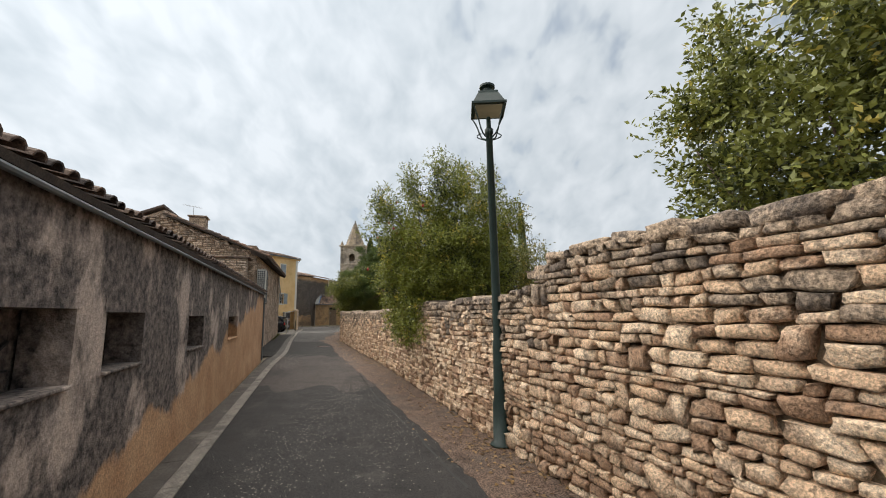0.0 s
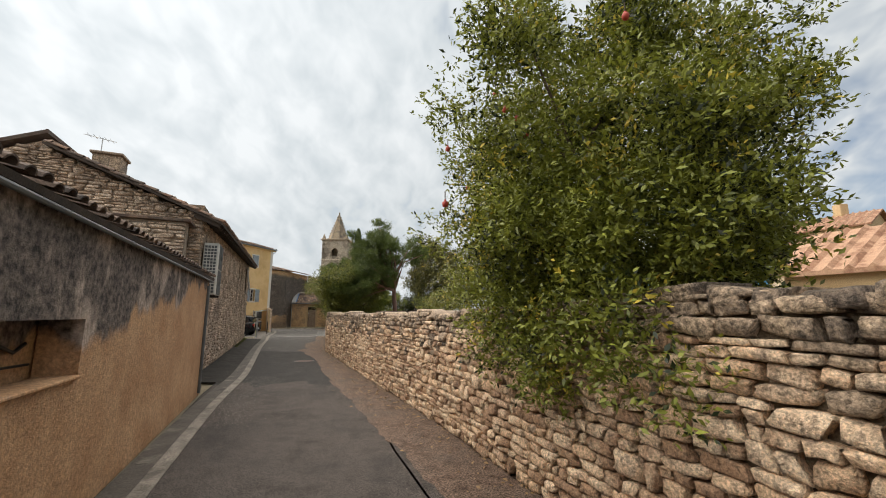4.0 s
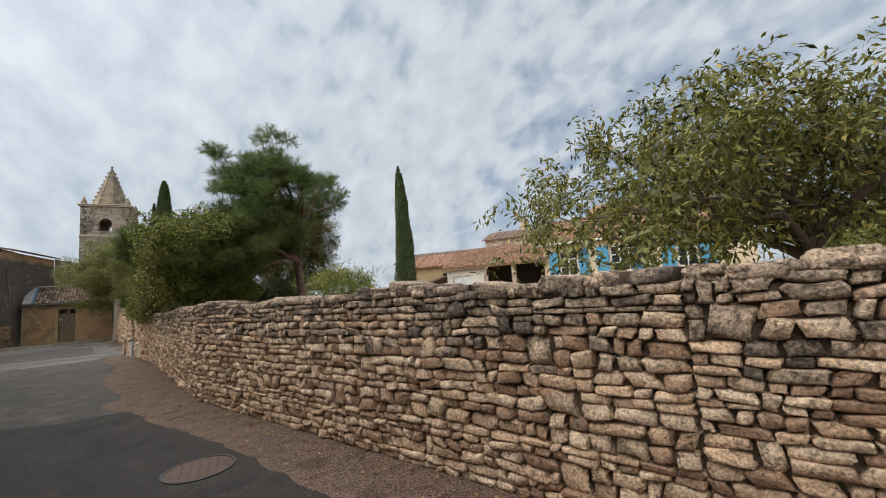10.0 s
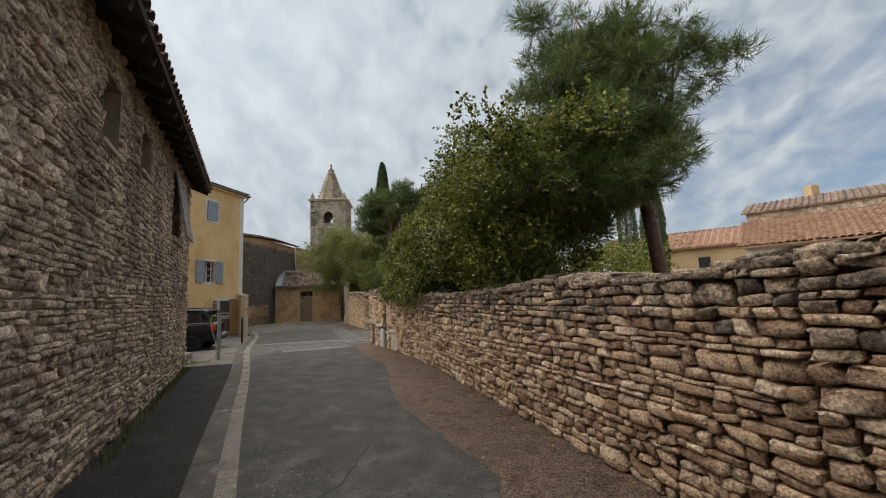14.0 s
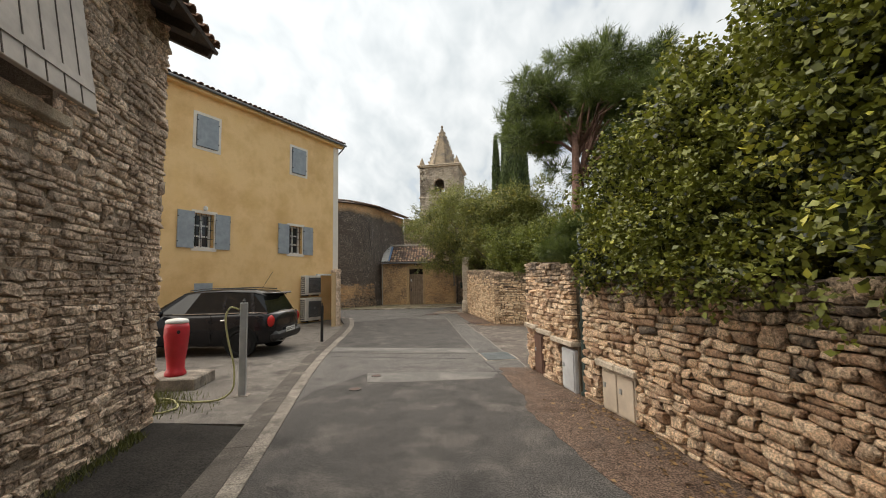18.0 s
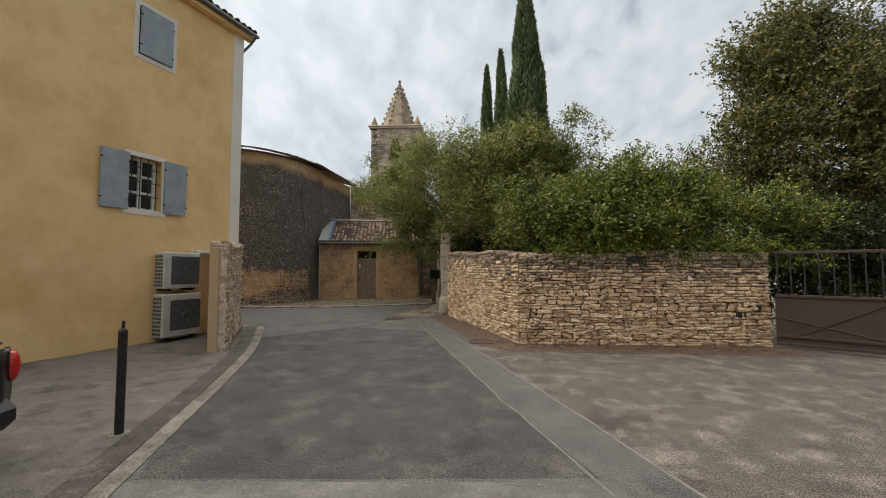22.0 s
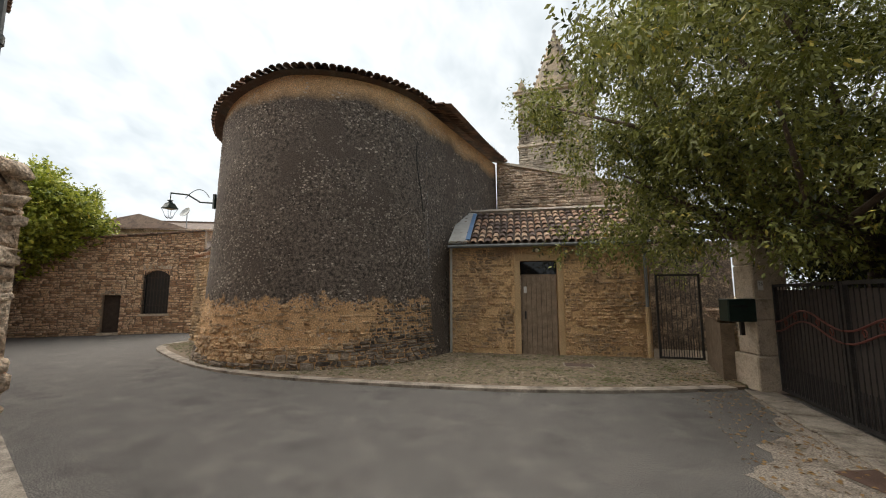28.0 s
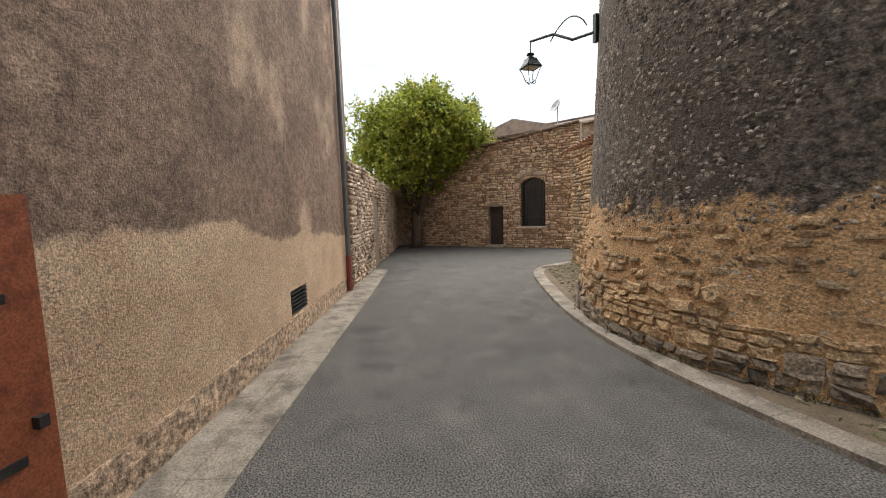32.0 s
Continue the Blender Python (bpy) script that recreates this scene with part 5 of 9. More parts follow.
tagged(stones_mesh("stonework", [q for q in st if id(q) not in ids], m, STONE_DULL, r), kind="stuff")
under(r, panel(Geo(), axes_of(at(m, -0.0, -7)[:2], at(m, 0, 0)[:2]), 0, 7, -0.05, 5.0, 0.4, top=lambda s: 5.12 + 0.45 * min(7 - s, 3.5)).done("end_wall", STONE_DULL))
for a, b, c, d in SLOTS[:2]:
    under(r, Geo().box((a, -0.4, c), (b, -0.38, d), m).done("window_recess", DARKWOOD))
    under(r, Geo().box((a - 0.06, -0.3, c - 0.06), (b + 0.06, 0.06, c), m, 0.01).done("window_sill", PALE_STONE))
a, b, c, d = SLOTS[2]
swing = m @ Matrix.Translation((0, 0.03, d + 0.05)) @ Matrix.Rotation(radians(9), 4, "X") @ Matrix.Translation((0, 0, -d - 0.05))
sh = under(r, Geo().box((a - 0.05, 0.0, c - 0.05), (b - 0.05, 0.045, d + 0.05), swing, 0.006).done("shutter", SHUTTER_WARM, None, "warm grey boarded wooden shutter hanging ajar"))
for i in range(1, 6):
    x = a - 0.05 + (b - a) * i / 6
    under(sh, Geo().box((x - 0.006, 0.045, c - 0.04), (x + 0.006, 0.049, d + 0.04), swing).done("board_joint", DARKWOOD))
for z in (c + 0.12, d - 0.15):
    under(sh, Geo().box((a - 0.03, 0.046, z), (b - 0.07, 0.056, z + 0.07), swing).done("batten", SHUTTER_WARM))
under(r, Geo().box((a - 0.1, -0.2, c - 0.16), (b + 0.1, 0.1, c - 0.06), m, 0.01).done("window_sill", PALE_STONE))
# roof with rafter ends and a ragged tile edge
e0, e1 = at(m, -0.35, 0.5), at(m, L + 0.25, 0.5)
zz = 4.8
sl = Matrix(slope_axes(e0[:2], e1[:2], 0, 0.42, 1.0))
tilt = Matrix.Translation((*e0[:2], eave(0) - 0.1)) @ Matrix.Rotation(math.atan(0.9 / L), 4, (Vector(e1) - Vector(e0)).cross(Vector((0, 0, -1))).normalized()) @ Matrix.Translation((-e0[0], -e0[1], 0))
sl = tilt @ sl
rf = under(r, Geo().box((0, 0.0, -0.06), (L + 0.6, 4.2, -0.01), sl).done("roof", DARKWOOD))
tagged(under(rf, tile_rows(Geo(), sl, L + 0.6, 4.2, rng=rng).done("tiling", TILE)), kind="stuff")
for i in range(36):
    x = 0.1 + i * (L + 0.4) / 35
    under(rf, Geo().box((x - 0.04, 0.03, -0.17), (x + 0.04, 0.7, -0.06), sl).done("rafter", DARKWOOD))
# gable
gm = axes_of(SH[0], (SH[0][0] - 0.917 * 7.4, SH[0][1] - 0.4 * 7.4))


def gable_top(s):
    return 4.25 + 0.4 * min(s, 7.2 - s) if s < 7.2 else 4.25


under(r, panel(Geo(), gm, 0, 7.2, -0.05, 4.25, 0.4, top=lambda s: gable_top(s) - 0.02).done("gable", MORTAR))
g = Geo()
g.add([(0, -0.01, 4.2), (3.6, -0.01, 5.66), (7.2, -0.01, 4.2), (0, -0.4, 4.2), (3.6, -0.4, 5.66), (7.2, -0.4, 4.2)], [(0, 1, 2), (3, 5, 4), (0, 3, 4, 1), (1, 4, 5, 2)], gm)
under(r, g.done("gable_peak", MORTAR))
tagged(stones_mesh("stonework", rubble(rng, 7.2, 1.8, gable_top, hs=(0.05, 0.11), ws=(0.12, 0.4)), gm, STONE_DULL, r), kind="stuff")
for s, z0, z1, w in ((2.3, 4.9, 5.75, 0.3), (0.9, 4.4, 4.75, 0.14), (4.6, 5.0, 5.3, 0.25)):
    ch = under(r, Geo().box((s - w, -0.75, z0), (s + w, -0.2, z1), gm, 0.02).done("chimney", STONE_GREY))
    under(ch, Geo().box((s - w - 0.05, -0.8, z1), (s + w + 0.05, -0.15, z1 + 0.07), gm, 0.015).done("chimney_cap", STONE_GREY))
# lower stone lean-to in front of the gable, with its own tile edge
g = panel(Geo(), axes_of(at(gm, 0.25, 0.7)[:2], at(gm, 3.4, 0.7)[:2]), 0, 3.15, 1.8, 3.95, 0.3).done("lean_to", MORTAR)
under(r, g)
lm = axes_of(at(gm, 0.25, 0.7)[:2], at(gm, 3.4, 0.7)[:2])
tagged(stones_mesh("stonework", rubble(rng, 3.15, 1.8, lambda s: 3.95, hs=(0.07, 0.13), ws=(0.2, 0.5)), lm, STONE_DULL, r), kind="stuff")
under(r, Geo().box((-0.1, -0.9, 3.95), (3.2, 0.12, 4.02), lm, 0.01).done("lean_to_roof", TILE))
ant = thing("tv_antenna", at(gm, 2.5, -0.4, 5.8), "thin metal television antenna on the chimney", "antenna")
under(ant, Geo().tube([at(gm, 2.5, -0.4, 5.7), at(gm, 2.5, -0.4, 6.25)], 0.012, 5).done("mast", GALV))
for i in range(5):
    x = 2.3 + 0.12 * i
    under(ant, Geo().tube([at(gm, x, -0.55, 6.2 + 0.02 * i), at(gm, x, -0.25, 6.2 + 0.02 * i)], 0.006, 4).done("rod", GALV))
under(ant, Geo().tube([at(gm, 2.2, -0.4, 6.18), at(gm, 2.9, -0.4, 6.29)], 0.008, 4).done("boom", GALV))


GRILLE_GREY = plain("grey_grille", (0.22, 0.225, 0.22), 0.55)


def air_con(m, s0, s1, y0, y1, z0, z1, label, fans=1, brackets=True):
    """An outdoor unit against a wall: body, fan grilles, side louvres, brackets."""
    r = thing("air_conditioner", at(m, s0, y0, z0), label, "air conditioner", "air conditioners")
    body = under(r, Geo().box((s0, y0, z0), (s1, y1, z1), m, 0.02).done("body", AC_BODY))
    for i in range(fans):
        zc = z0 + (z1 - z0) * (i + 0.5) / fans
        rad = min((s1 - s0) * 0.34, (z1 - z0) / fans * 0.43)
        sc = s0 + (s1 - s0) * 0.42
        f = Geo().box((sc - rad * 1.15, y1 + 0.001, zc - rad * 1.1), (sc + rad * 1.15, y1 + 0.008, zc + rad * 1.1), m)
        fan = under(r, f.done("fan_panel", AC_DARK))
        gr = Geo()
        for k in range(25):
            zz = zc - rad + 2 * rad * k / 24
            gr.box((sc - rad * 1.1, y1 + 0.008, zz - 0.0022), (sc + rad * 1.1, y1 + 0.013, zz + 0.0022), m)
        under(r, gr.done("fan_grille", GRILLE_GREY))
        under(fan, Geo().ring([(rad * 0.28, 0), (rad * 0.2, 0.02)], 16, m @ Matrix.Translation((sc, y1 + 0.008, zc)) @ Matrix.Rotation(radians(-90), 4, "X")).done("hub", AC_DARK))
    for side in (s0, s1):
        lv = Geo()
        nz_, ny_ = max(5, int((z1 - z0) / 0.09)), 4
        for i in range(nz_):
            for j in range(ny_):
                za, ya = z0 + 0.05 + (z1 - z0 - 0.1) * i / nz_, y0 + 0.03 + (y1 - y0 - 0.06) * j / ny_
                lv.box((side - 0.004, ya, za), (side + 0.004, ya + (y1 - y0 - 0.06) / ny_ - 0.016, za + (z1 - z0 - 0.1) / nz_ - 0.022), m)
        under(r, lv.done("side_louvre", AC_DARK))
    if brackets:
        for s in (s0 + 0.15, s1 - 0.15):
            under(r, Geo().box((s - 0.02, min(0.0, y0), z0 - 0.05), (s + 0.02, y1, z0), m).done("bracket", IRON))
    return r


air_con(m, L - 1.05, L - 0.1, 0.06, 0.42, 2.2, 3.6, "tall cream air conditioner on the stone house", 2)
under(thing("rain_pipe", at(m, L - 1.5, 0.06), "thin white pipe down the stone house", "pipe"), Geo().tube([at(m, L - 1.5, 0.07, 2.3), at(m, L - 1.5, 0.07, 0.02)], 0.03, 8).done("pipe", WHITE_PAINT))

# ---- yellow house ----
m = axes_of(YH[1], YH[0])
L = span(*YH)
r = thing("yellow_house", (*YH[1], 0), "tall yellow rendered house with grey-blue shutters", "house")
LOWER = [(2.1, 2.78), (5.9, 6.55), (9.75, 10.4)]
UPPER = [(1.97, 2.7), (5.85, 6.6), (8.95, 9.7)]
holes = [(a, b, 2.95, 4.1) for a, b in LOWER] + [(a, b, 6.38, 7.48) for a, b in UPPER]
under(r, panel(Geo(), m, 0, L, -0.05, 8.35, 0.35, holes).done("wall", YELLOW))
under(r, panel(Geo(), axes_of(at(m, 0, -0.36)[:2], at(m, 0, 0)[:2]), 0, 0.36, -0.05, 8.35, 0.3).done("end_wall", WHITE))
under(r, Geo().box((-0.02, -0.02, 0), (0.3, 0.012, 8.3), m).done("corner_band", WHITE))


def shutter(parent, s0, s1, z0, z1, mat, name="shutter"):
    sh = under(parent, Geo().box((s0, 0.03, z0), (s1, 0.07, z1), m, 0.005).done(name, mat))
    for z in (z0 + 0.18, z1 - 0.22):
        for x in (s0 - 0.01, s1 - 0.03):
            under(sh, Geo().box((x, 0.055, z), (x + 0.04, 0.078, z + 0.03), m).done("hinge", IRON))
    return sh


for a, b in LOWER:
    z0, z1 = 2.95, 4.1
    w = under(r, Geo().box((a, -0.26, z0), (b, -0.25, z1), m).done("window", GLASS, None, "dark window with white glazing bars behind iron bars"))
    fr = Geo()
    for x in (a, (a + b) / 2 - 0.035, b - 0.07):
        fr.box((x, -0.25, z0), (x + 0.07, -0.2, z1), m)
    for i in range(4):
        z = z0 + (z1 - z0 - 0.05) * i / 3
        fr.box((a, -0.248, z), (b, -0.205, z + 0.05), m)
    under(w, fr.done("window_frame", WHITE_PAINT))
    for i in range(4):
        x = a + (b - a) * (i + 0.5) / 4
        under(w, Geo().tube([at(m, x, -0.06, z0), at(m, x, -0.06, z1)], 0.011, 6).done("bar", IRON))
    for z in (z0 + 0.3, z0 + 0.62, z0 + 0.92):
        under(w, Geo().box((a, -0.07, z - 0.008), (b, -0.05, z + 0.008), m).done("crossbar", IRON))
    for lo, hi in (((a - 0.1, z0 - 0.12), (b + 0.1, z0)), ((a - 0.1, z1), (b + 0.1, z1 + 0.1)), ((a - 0.1, z0), (a, z1)), ((b, z0), (b + 0.1, z1))):
        under(w, Geo().box((lo[0], -0.02, lo[1]), (hi[0], 0.014, hi[1]), m).done("surround", WHITE))
    shutter(r, a - 0.55, a - 0.03, z0 - 0.04, z1 + 0.03, SHUTTER_GREY)
    shutter(r, b + 0.03, b + 0.55, z0 - 0.04, z1 + 0.03, SHUTTER_GREY)
for a, b in UPPER:
    w = under(r, Geo().box((a, -0.2, 6.38), (b, -0.19, 7.48), m).done("window", GLASS))
    for lo, hi in (((a - 0.1, 6.28), (b + 0.1, 6.38)), ((a - 0.1, 7.48), (b + 0.1, 7.58)), ((a - 0.1, 6.38), (a, 7.48)), ((b, 6.38), (b + 0.1, 7.48))):
        under(w, Geo().box((lo[0], -0.02, lo[1]), (hi[0], 0.016, hi[1]), m).done("surround", WHITE))
    sh = shutter(r, a + 0.01, b - 0.01, 6.39, 7.47, SHUTTER_GREY)
lp = under(r, Geo().ring([(0.05, 0), (0.07, 0.05), (0.06, 0.13), (0.02, 0.16)], 12, m @ Matrix.Translation((6.25, 0.09, 4.2))).done("wall_light", WHITE_PAINT))
sl = slope_axes(at(m, -0.25, 0.28)[:2], at(m, L, 0.28)[:2], 8.38, 0.32, 1.0)
rf = under(r, Geo().add([(0, 0, -0.06), (L, 0, -0.06), (L, 3.5, -0.06), (3.6, 3.5, -0.06), (0, 0, -0.01), (L, 0, -0.01), (L, 3.5, -0.01), (3.6, 3.5, -0.01)], [(0, 3, 2, 1), (4, 5, 6, 7), (0, 1, 5, 4), (1, 2, 6, 5), (2, 3, 7, 6), (3, 0, 4, 7)], sl).done("roof", TILE))
tr = Geo()
for i in range(int(L / 0.2)):
    tile_rows(tr, sl @ Matrix.Translation((i * 0.2, 0, 0)), 0.2, min(2.0, 0.36 + i * 0.19), rng=rng)
tagged(under(rf, tr.done("tiling", TILE)), kind="stuff")
under(r, Geo().box((-0.2, 0.0, 8.2), (L, 0.22, 8.33), m, 0.02).done("cornice", YELLOW))
under(r, Geo().tube([at(m, -0.25, 0.3, 8.33), at(m, L, 0.3, 8.33)], 0.05, 8).done("roof_gutter", PIPE_GREY))
q = [(-0.18, 0.28, 8.3), (-0.18, 0.12, 8.15), (-0.12, -0.26, 7.85), (-0.06, -0.33, 7.6), (-0.06, -0.33, 0.05)]
under(r, Geo().tube([at(m, *p) for p in q], 0.034, 10).done("downpipe", PIPE_GREY))
for z in (0.9, 3.0, 5.2):
    under(r, Geo().ring([(0.043, 0), (0.043, 0.05)], 10, Matrix.Translation(at(m, -0.06, -0.33, z))).done("pipe_collar", PIPE_GREY))
under(r, Geo().box((9.3, 0.005, 0.02), (10.0, 0.03, 0.42), m, 0.005).done("cellar_hatch", SHUTTER_GREY))
under(r, Geo().box((5.9, 0.005, 0.9), (6.5, 0.03, 1.75), m, 0.005).done("cellar_shutter", SHUTTER_GREY))
air_con(m, 1.35, 2.25, 0.08, 0.42, 0.12, 1.08, "cream air conditioner on feet against the yellow wall", 1)
air_con(m, 1.4, 2.25, 0.1, 0.42, 1.2, 2.02, "cream air conditioner fixed above another unit on the yellow wall", 1)
under(thing("wall_duct", at(m, 0.4, 0, 2.0), "white plastic duct cover on the yellow wall", "duct"), Geo().box((0.55, 0.02, 2.02), (1.35, 0.2, 2.1), m, 0.015).done("cover", WHITE_PAINT))

# ---- roughcast building at the bend ----
m = axes_of(EB[1], EB[0])
L = span(*EB)
r = thing("roughcast_house", (*EB[1], 0), "tall roughcast house with a stained beige wall", "house")
A0, A1, AZ, AS = 6.75, 7.5, 1.33, 0.42
AR = (A1 - A0) / 2
AC_ = (A0 + A1) / 2
GR = (2.5, 3.08, 0.33, 0.64)
under(r, panel(Geo(), m, -0.3, L, -0.05, 8.3, 0.4, [(A0, A1, AS, AZ + AR), GR]).done("wall", END_SKIN))
under(r, panel(Geo(), axes_of(at(m, -0.3, 0)[:2], at(m, -0.3, -6)[:2]), 0, 6, -0.05, 8.3, 0.3).done("end_wall", END_SKIN))
n = 14
arc = [(AC_ + AR * math.cos(math.pi * i / n), AZ + AR * math.sin(math.pi * i / n)) for i in range(n + 1)]
ring = [(x, y, z) for y in (0.004, -0.38) for x, z in arc + [(x, AZ + AR + 0.004) for x, z in arc]]
h, d = n + 1, 2 * n + 2
g = Geo().add(ring, [f for i in range(n) for f in ((i, i + 1, h + i + 1, h + i), (d + i, d + h + i, d + h + i + 1, d + i + 1), (i, d + i, d + i + 1, i + 1))], m)
under(r, g.done("arch_spandrel", END_SKIN))
fr = thing("arched_window", at(m, AC_, 0, AS), "arched white window with black iron bars in a limestone surround", "window")
SMOOTH_STONE = material("smooth_lime_surround", ((0.42, 0.36, 0.3), (0.55, 0.48, 0.4)), scale=2.2, bump=0.35, bump_scale=40, stain=(0.34, 0.27, 0.21), stain_scale=2.4, stain_at=(0.5, 0.75), grain=0.18)
n = 20
sect = ((AR - 0.012, -0.22), (AR - 0.012, 0.022), (AR + 0.03, 0.03), (AR + 0.15, 0.03), (AR + 0.175, 0.0))
bow = [(AC_ + q * math.cos(a), y, AZ + q * math.sin(a)) for a in [-0.14 + (math.pi + 0.28) * i / n for i in range(n + 1)] for q, y in sect]
under(fr, Geo().add(bow, [(i * 5 + k, i * 5 + k + 1, i * 5 + k + 6, i * 5 + k + 5) for i in range(n) for k in range(4)], m).done("arch_surround", SMOOTH_STONE, None, "smooth pale lime surround"))
for x0, x1 in ((A0 - 0.05, A0 + 0.012), (A1 - 0.012, A1 + 0.05)):
    for z0, z1 in ((AS, 0.74), (0.75, 1.06), (1.07, AZ)):
        under(fr, Geo().box((x0, -0.3, z0), (x1, 0.012, z1), m, 0.012).done("jamb_stone", PALE_STONE))
under(fr, Geo().box((A0 - 0.05, -0.3, AS - 0.12), (A1 + 0.05, 0.1, AS + 0.012), m, 0.01).done("window_sill", CONCRETE))
under(fr, Geo().box((A0, -0.18, AS), (A1, -0.17, AZ + AR), m).done("pane", GLASS))
g = Geo()
for x in (A0 + 0.01, AC_ - 0.07, AC_ + 0.01, A1 - 0.08):
    g.box((x, -0.17, AS), (x + 0.06, -0.12, AZ + AR - 0.05), m)
for z, h in ((AS, 0.16), (0.8, 0.03), (1.06, 0.03), (AZ - 0.06, 0.1)):
    g.box((A0, -0.167, z), (A1, -0.123, z + h), m)
under(fr, g.done("window_frame", WHITE_PAINT))
for i in range(5):
    x = A0 + (A1 - A0) * (i + 0.5) / 5
    under(fr, Geo().tube([at(m, x, -0.05, AS), at(m, x, -0.05, AZ + math.sqrt(max(0.0, AR * AR - (x - AC_) ** 2)))], 0.014, 6).done("bar", IRON))


def arch_shutter(hinge, sign, turn, label):
    """Half of an arched pair of boarded shutters, opened by turn degrees from the wall."""
    hm = m @ Matrix.Translation((hinge, 0.05, 0)) @ Matrix.Rotation(radians(turn), 4, "Z")
    sh = thing("shutter", at(m, hinge, 0.05, AS), label, "shutter", "arched shutters")
    w = AR + 0.13
    P = [(0, AS - 0.1), (w, AS - 0.1), (w, AZ + AR)] + [(w - w * math.sin(t), AZ + AR * math.cos(t)) for t in [math.pi / 2 * k / 8 for k in range(1, 9)]]
    n = len(P)
    v = [(sign * s, y, z) for y in (0.0, 0.045) for s, z in P]
    b = under(sh, Geo().add(v, [tuple(range(n)), tuple(range(n, 2 * n))] + [(i, (i + 1) % n, n + (i + 1) % n, n + i) for i in range(n)], hm).done("leaf", VARNISH))
    for z in (AS + 0.2, AZ - 0.05):
        under(sh, Geo().box((min(0, sign * w * 0.75), 0.045, z), (max(0, sign * w * 0.75), 0.055, z + 0.04), hm).done("strap_hinge", IRON))
    under(sh, Geo().box((sign * w * 0.86 - 0.02, 0.045, 0.75), (sign * w * 0.86 + 0.02, 0.08, 0.8), hm).done("latch", IRON))


arch_shutter(A0 - 0.02, -1, -7, "varnished red-brown arched shutter standing half open")
arch_shutter(A1 + 0.02, 1, 8, "varnished red-brown arched shutter folded back on the wall")
gr = thing("wall_grille", at(m, GR[0], 0, GR[2]), "dark ventilation grille low in the wall", "grille")
under(gr, Geo().box((GR[0], -0.12, GR[2]), (GR[1], -0.1, GR[3]), m).done("backing", IRON))
for i in range(6):
    z = GR[2] + 0.02 + i * 0.048
    under(gr, Geo().box((GR[0], -0.08, z), (GR[1], 0.01, z + 0.016), m).done("slat", IRON))
under(r, Geo().tube([at(m, 0.12, 0.07, 8.2), at(m, 0.12, 0.07, 0.75)], 0.045, 8).done("downpipe", PIPE_GREY))
under(r, Geo().tube([at(m, 0.12, 0.07, 0.75), at(m, 0.12, 0.07, 0.05)], 0.055, 8).done("pipe_foot", plain("red_pipe", (0.22, 0.05, 0.04), 0.6)))
under(r, Geo().box((-0.3, 0.0, 0.0), (L, 0.02, 0.3), m).done("plinth_band", material("rough_plinth", ((0.38, 0.27, 0.185), (0.6, 0.44, 0.31)), scale=6, bump=1.0, bump_scale=14, detail_dist=0.09, grain=0.6, grain_scale=16)))
sl = slope_axes(at(m, -0.3, 0.3)[:2], at(m, L, 0.3)[:2], 8.3, 0.32, 1.0)
under(r, tile_rows(Geo(), sl, L, 1.0).done("eave_tiling", TILE))

# ---- church ----
r = thing("church", (*APSE, 0), "old stone church with round black-stained apse and square bell tower", "church")
def eave_drop(a):
    """The apse wall is lower towards the square."""
    return -0.7 * min(1.0, max(0.0, (-math.degrees(a) - 75) / 65))


prof = [(3.66, -0.05), (3.54, 0.5), (3.44, 1.5), (3.36, 3.2), (3.3, 5.0), (3.26, 7.05)]
ang0, ang1 = radians(-5), radians(-185)
g = Geo()
N = 48
for i in range(N + 1):
    a = ang0 + (ang1 - ang0) * i / N
    g.v += [(APSE[0] + q * math.cos(a), APSE[1] + q * math.sin(a), z + (eave_drop(a) if z > 7 else 0)) for q, z in prof]
k = len(prof)
g.f += [(i * k + j, (i + 1) * k + j, (i + 1) * k + j + 1, i * k + j + 1) for i in range(N) for j in range(k - 1)]
under(r, g.done("apse", APSE_SKIN, None, "round apse wall, black above and ochre below", True))
SIDE = [(APSE[0] + 3.47 * math.cos(ang0), APSE[1] + 3.47 * math.sin(ang0)), (-9.3, 34.8)]
sm = axes_of(SIDE[1], SIDE[0])
g = Geo()
Ls = span(*SIDE)
for j in range(k - 1):
    g.add([(0, prof[j][0] - 3.47, prof[j][1]), (Ls, prof[j][0] - 3.47, prof[j][1]), (Ls, prof[j + 1][0] - 3.47, prof[j + 1][1]), (0, prof[j + 1][0] - 3.47, prof[j + 1][1])], [(0, 1, 2, 3)], sm)
under(r, g.done("nave_wall", NAVE_SKIN))
FAR = [(APSE[0] + 3.47 * math.cos(ang1), APSE[1] + 3.47 * math.sin(ang1)), (-17.3, 40)]
under(r, panel(Geo(), axes_of(FAR[0], FAR[1]), 0, span(*FAR), -0.05, 7.05, 0.3).done("nave_wall", APSE_SKIN))
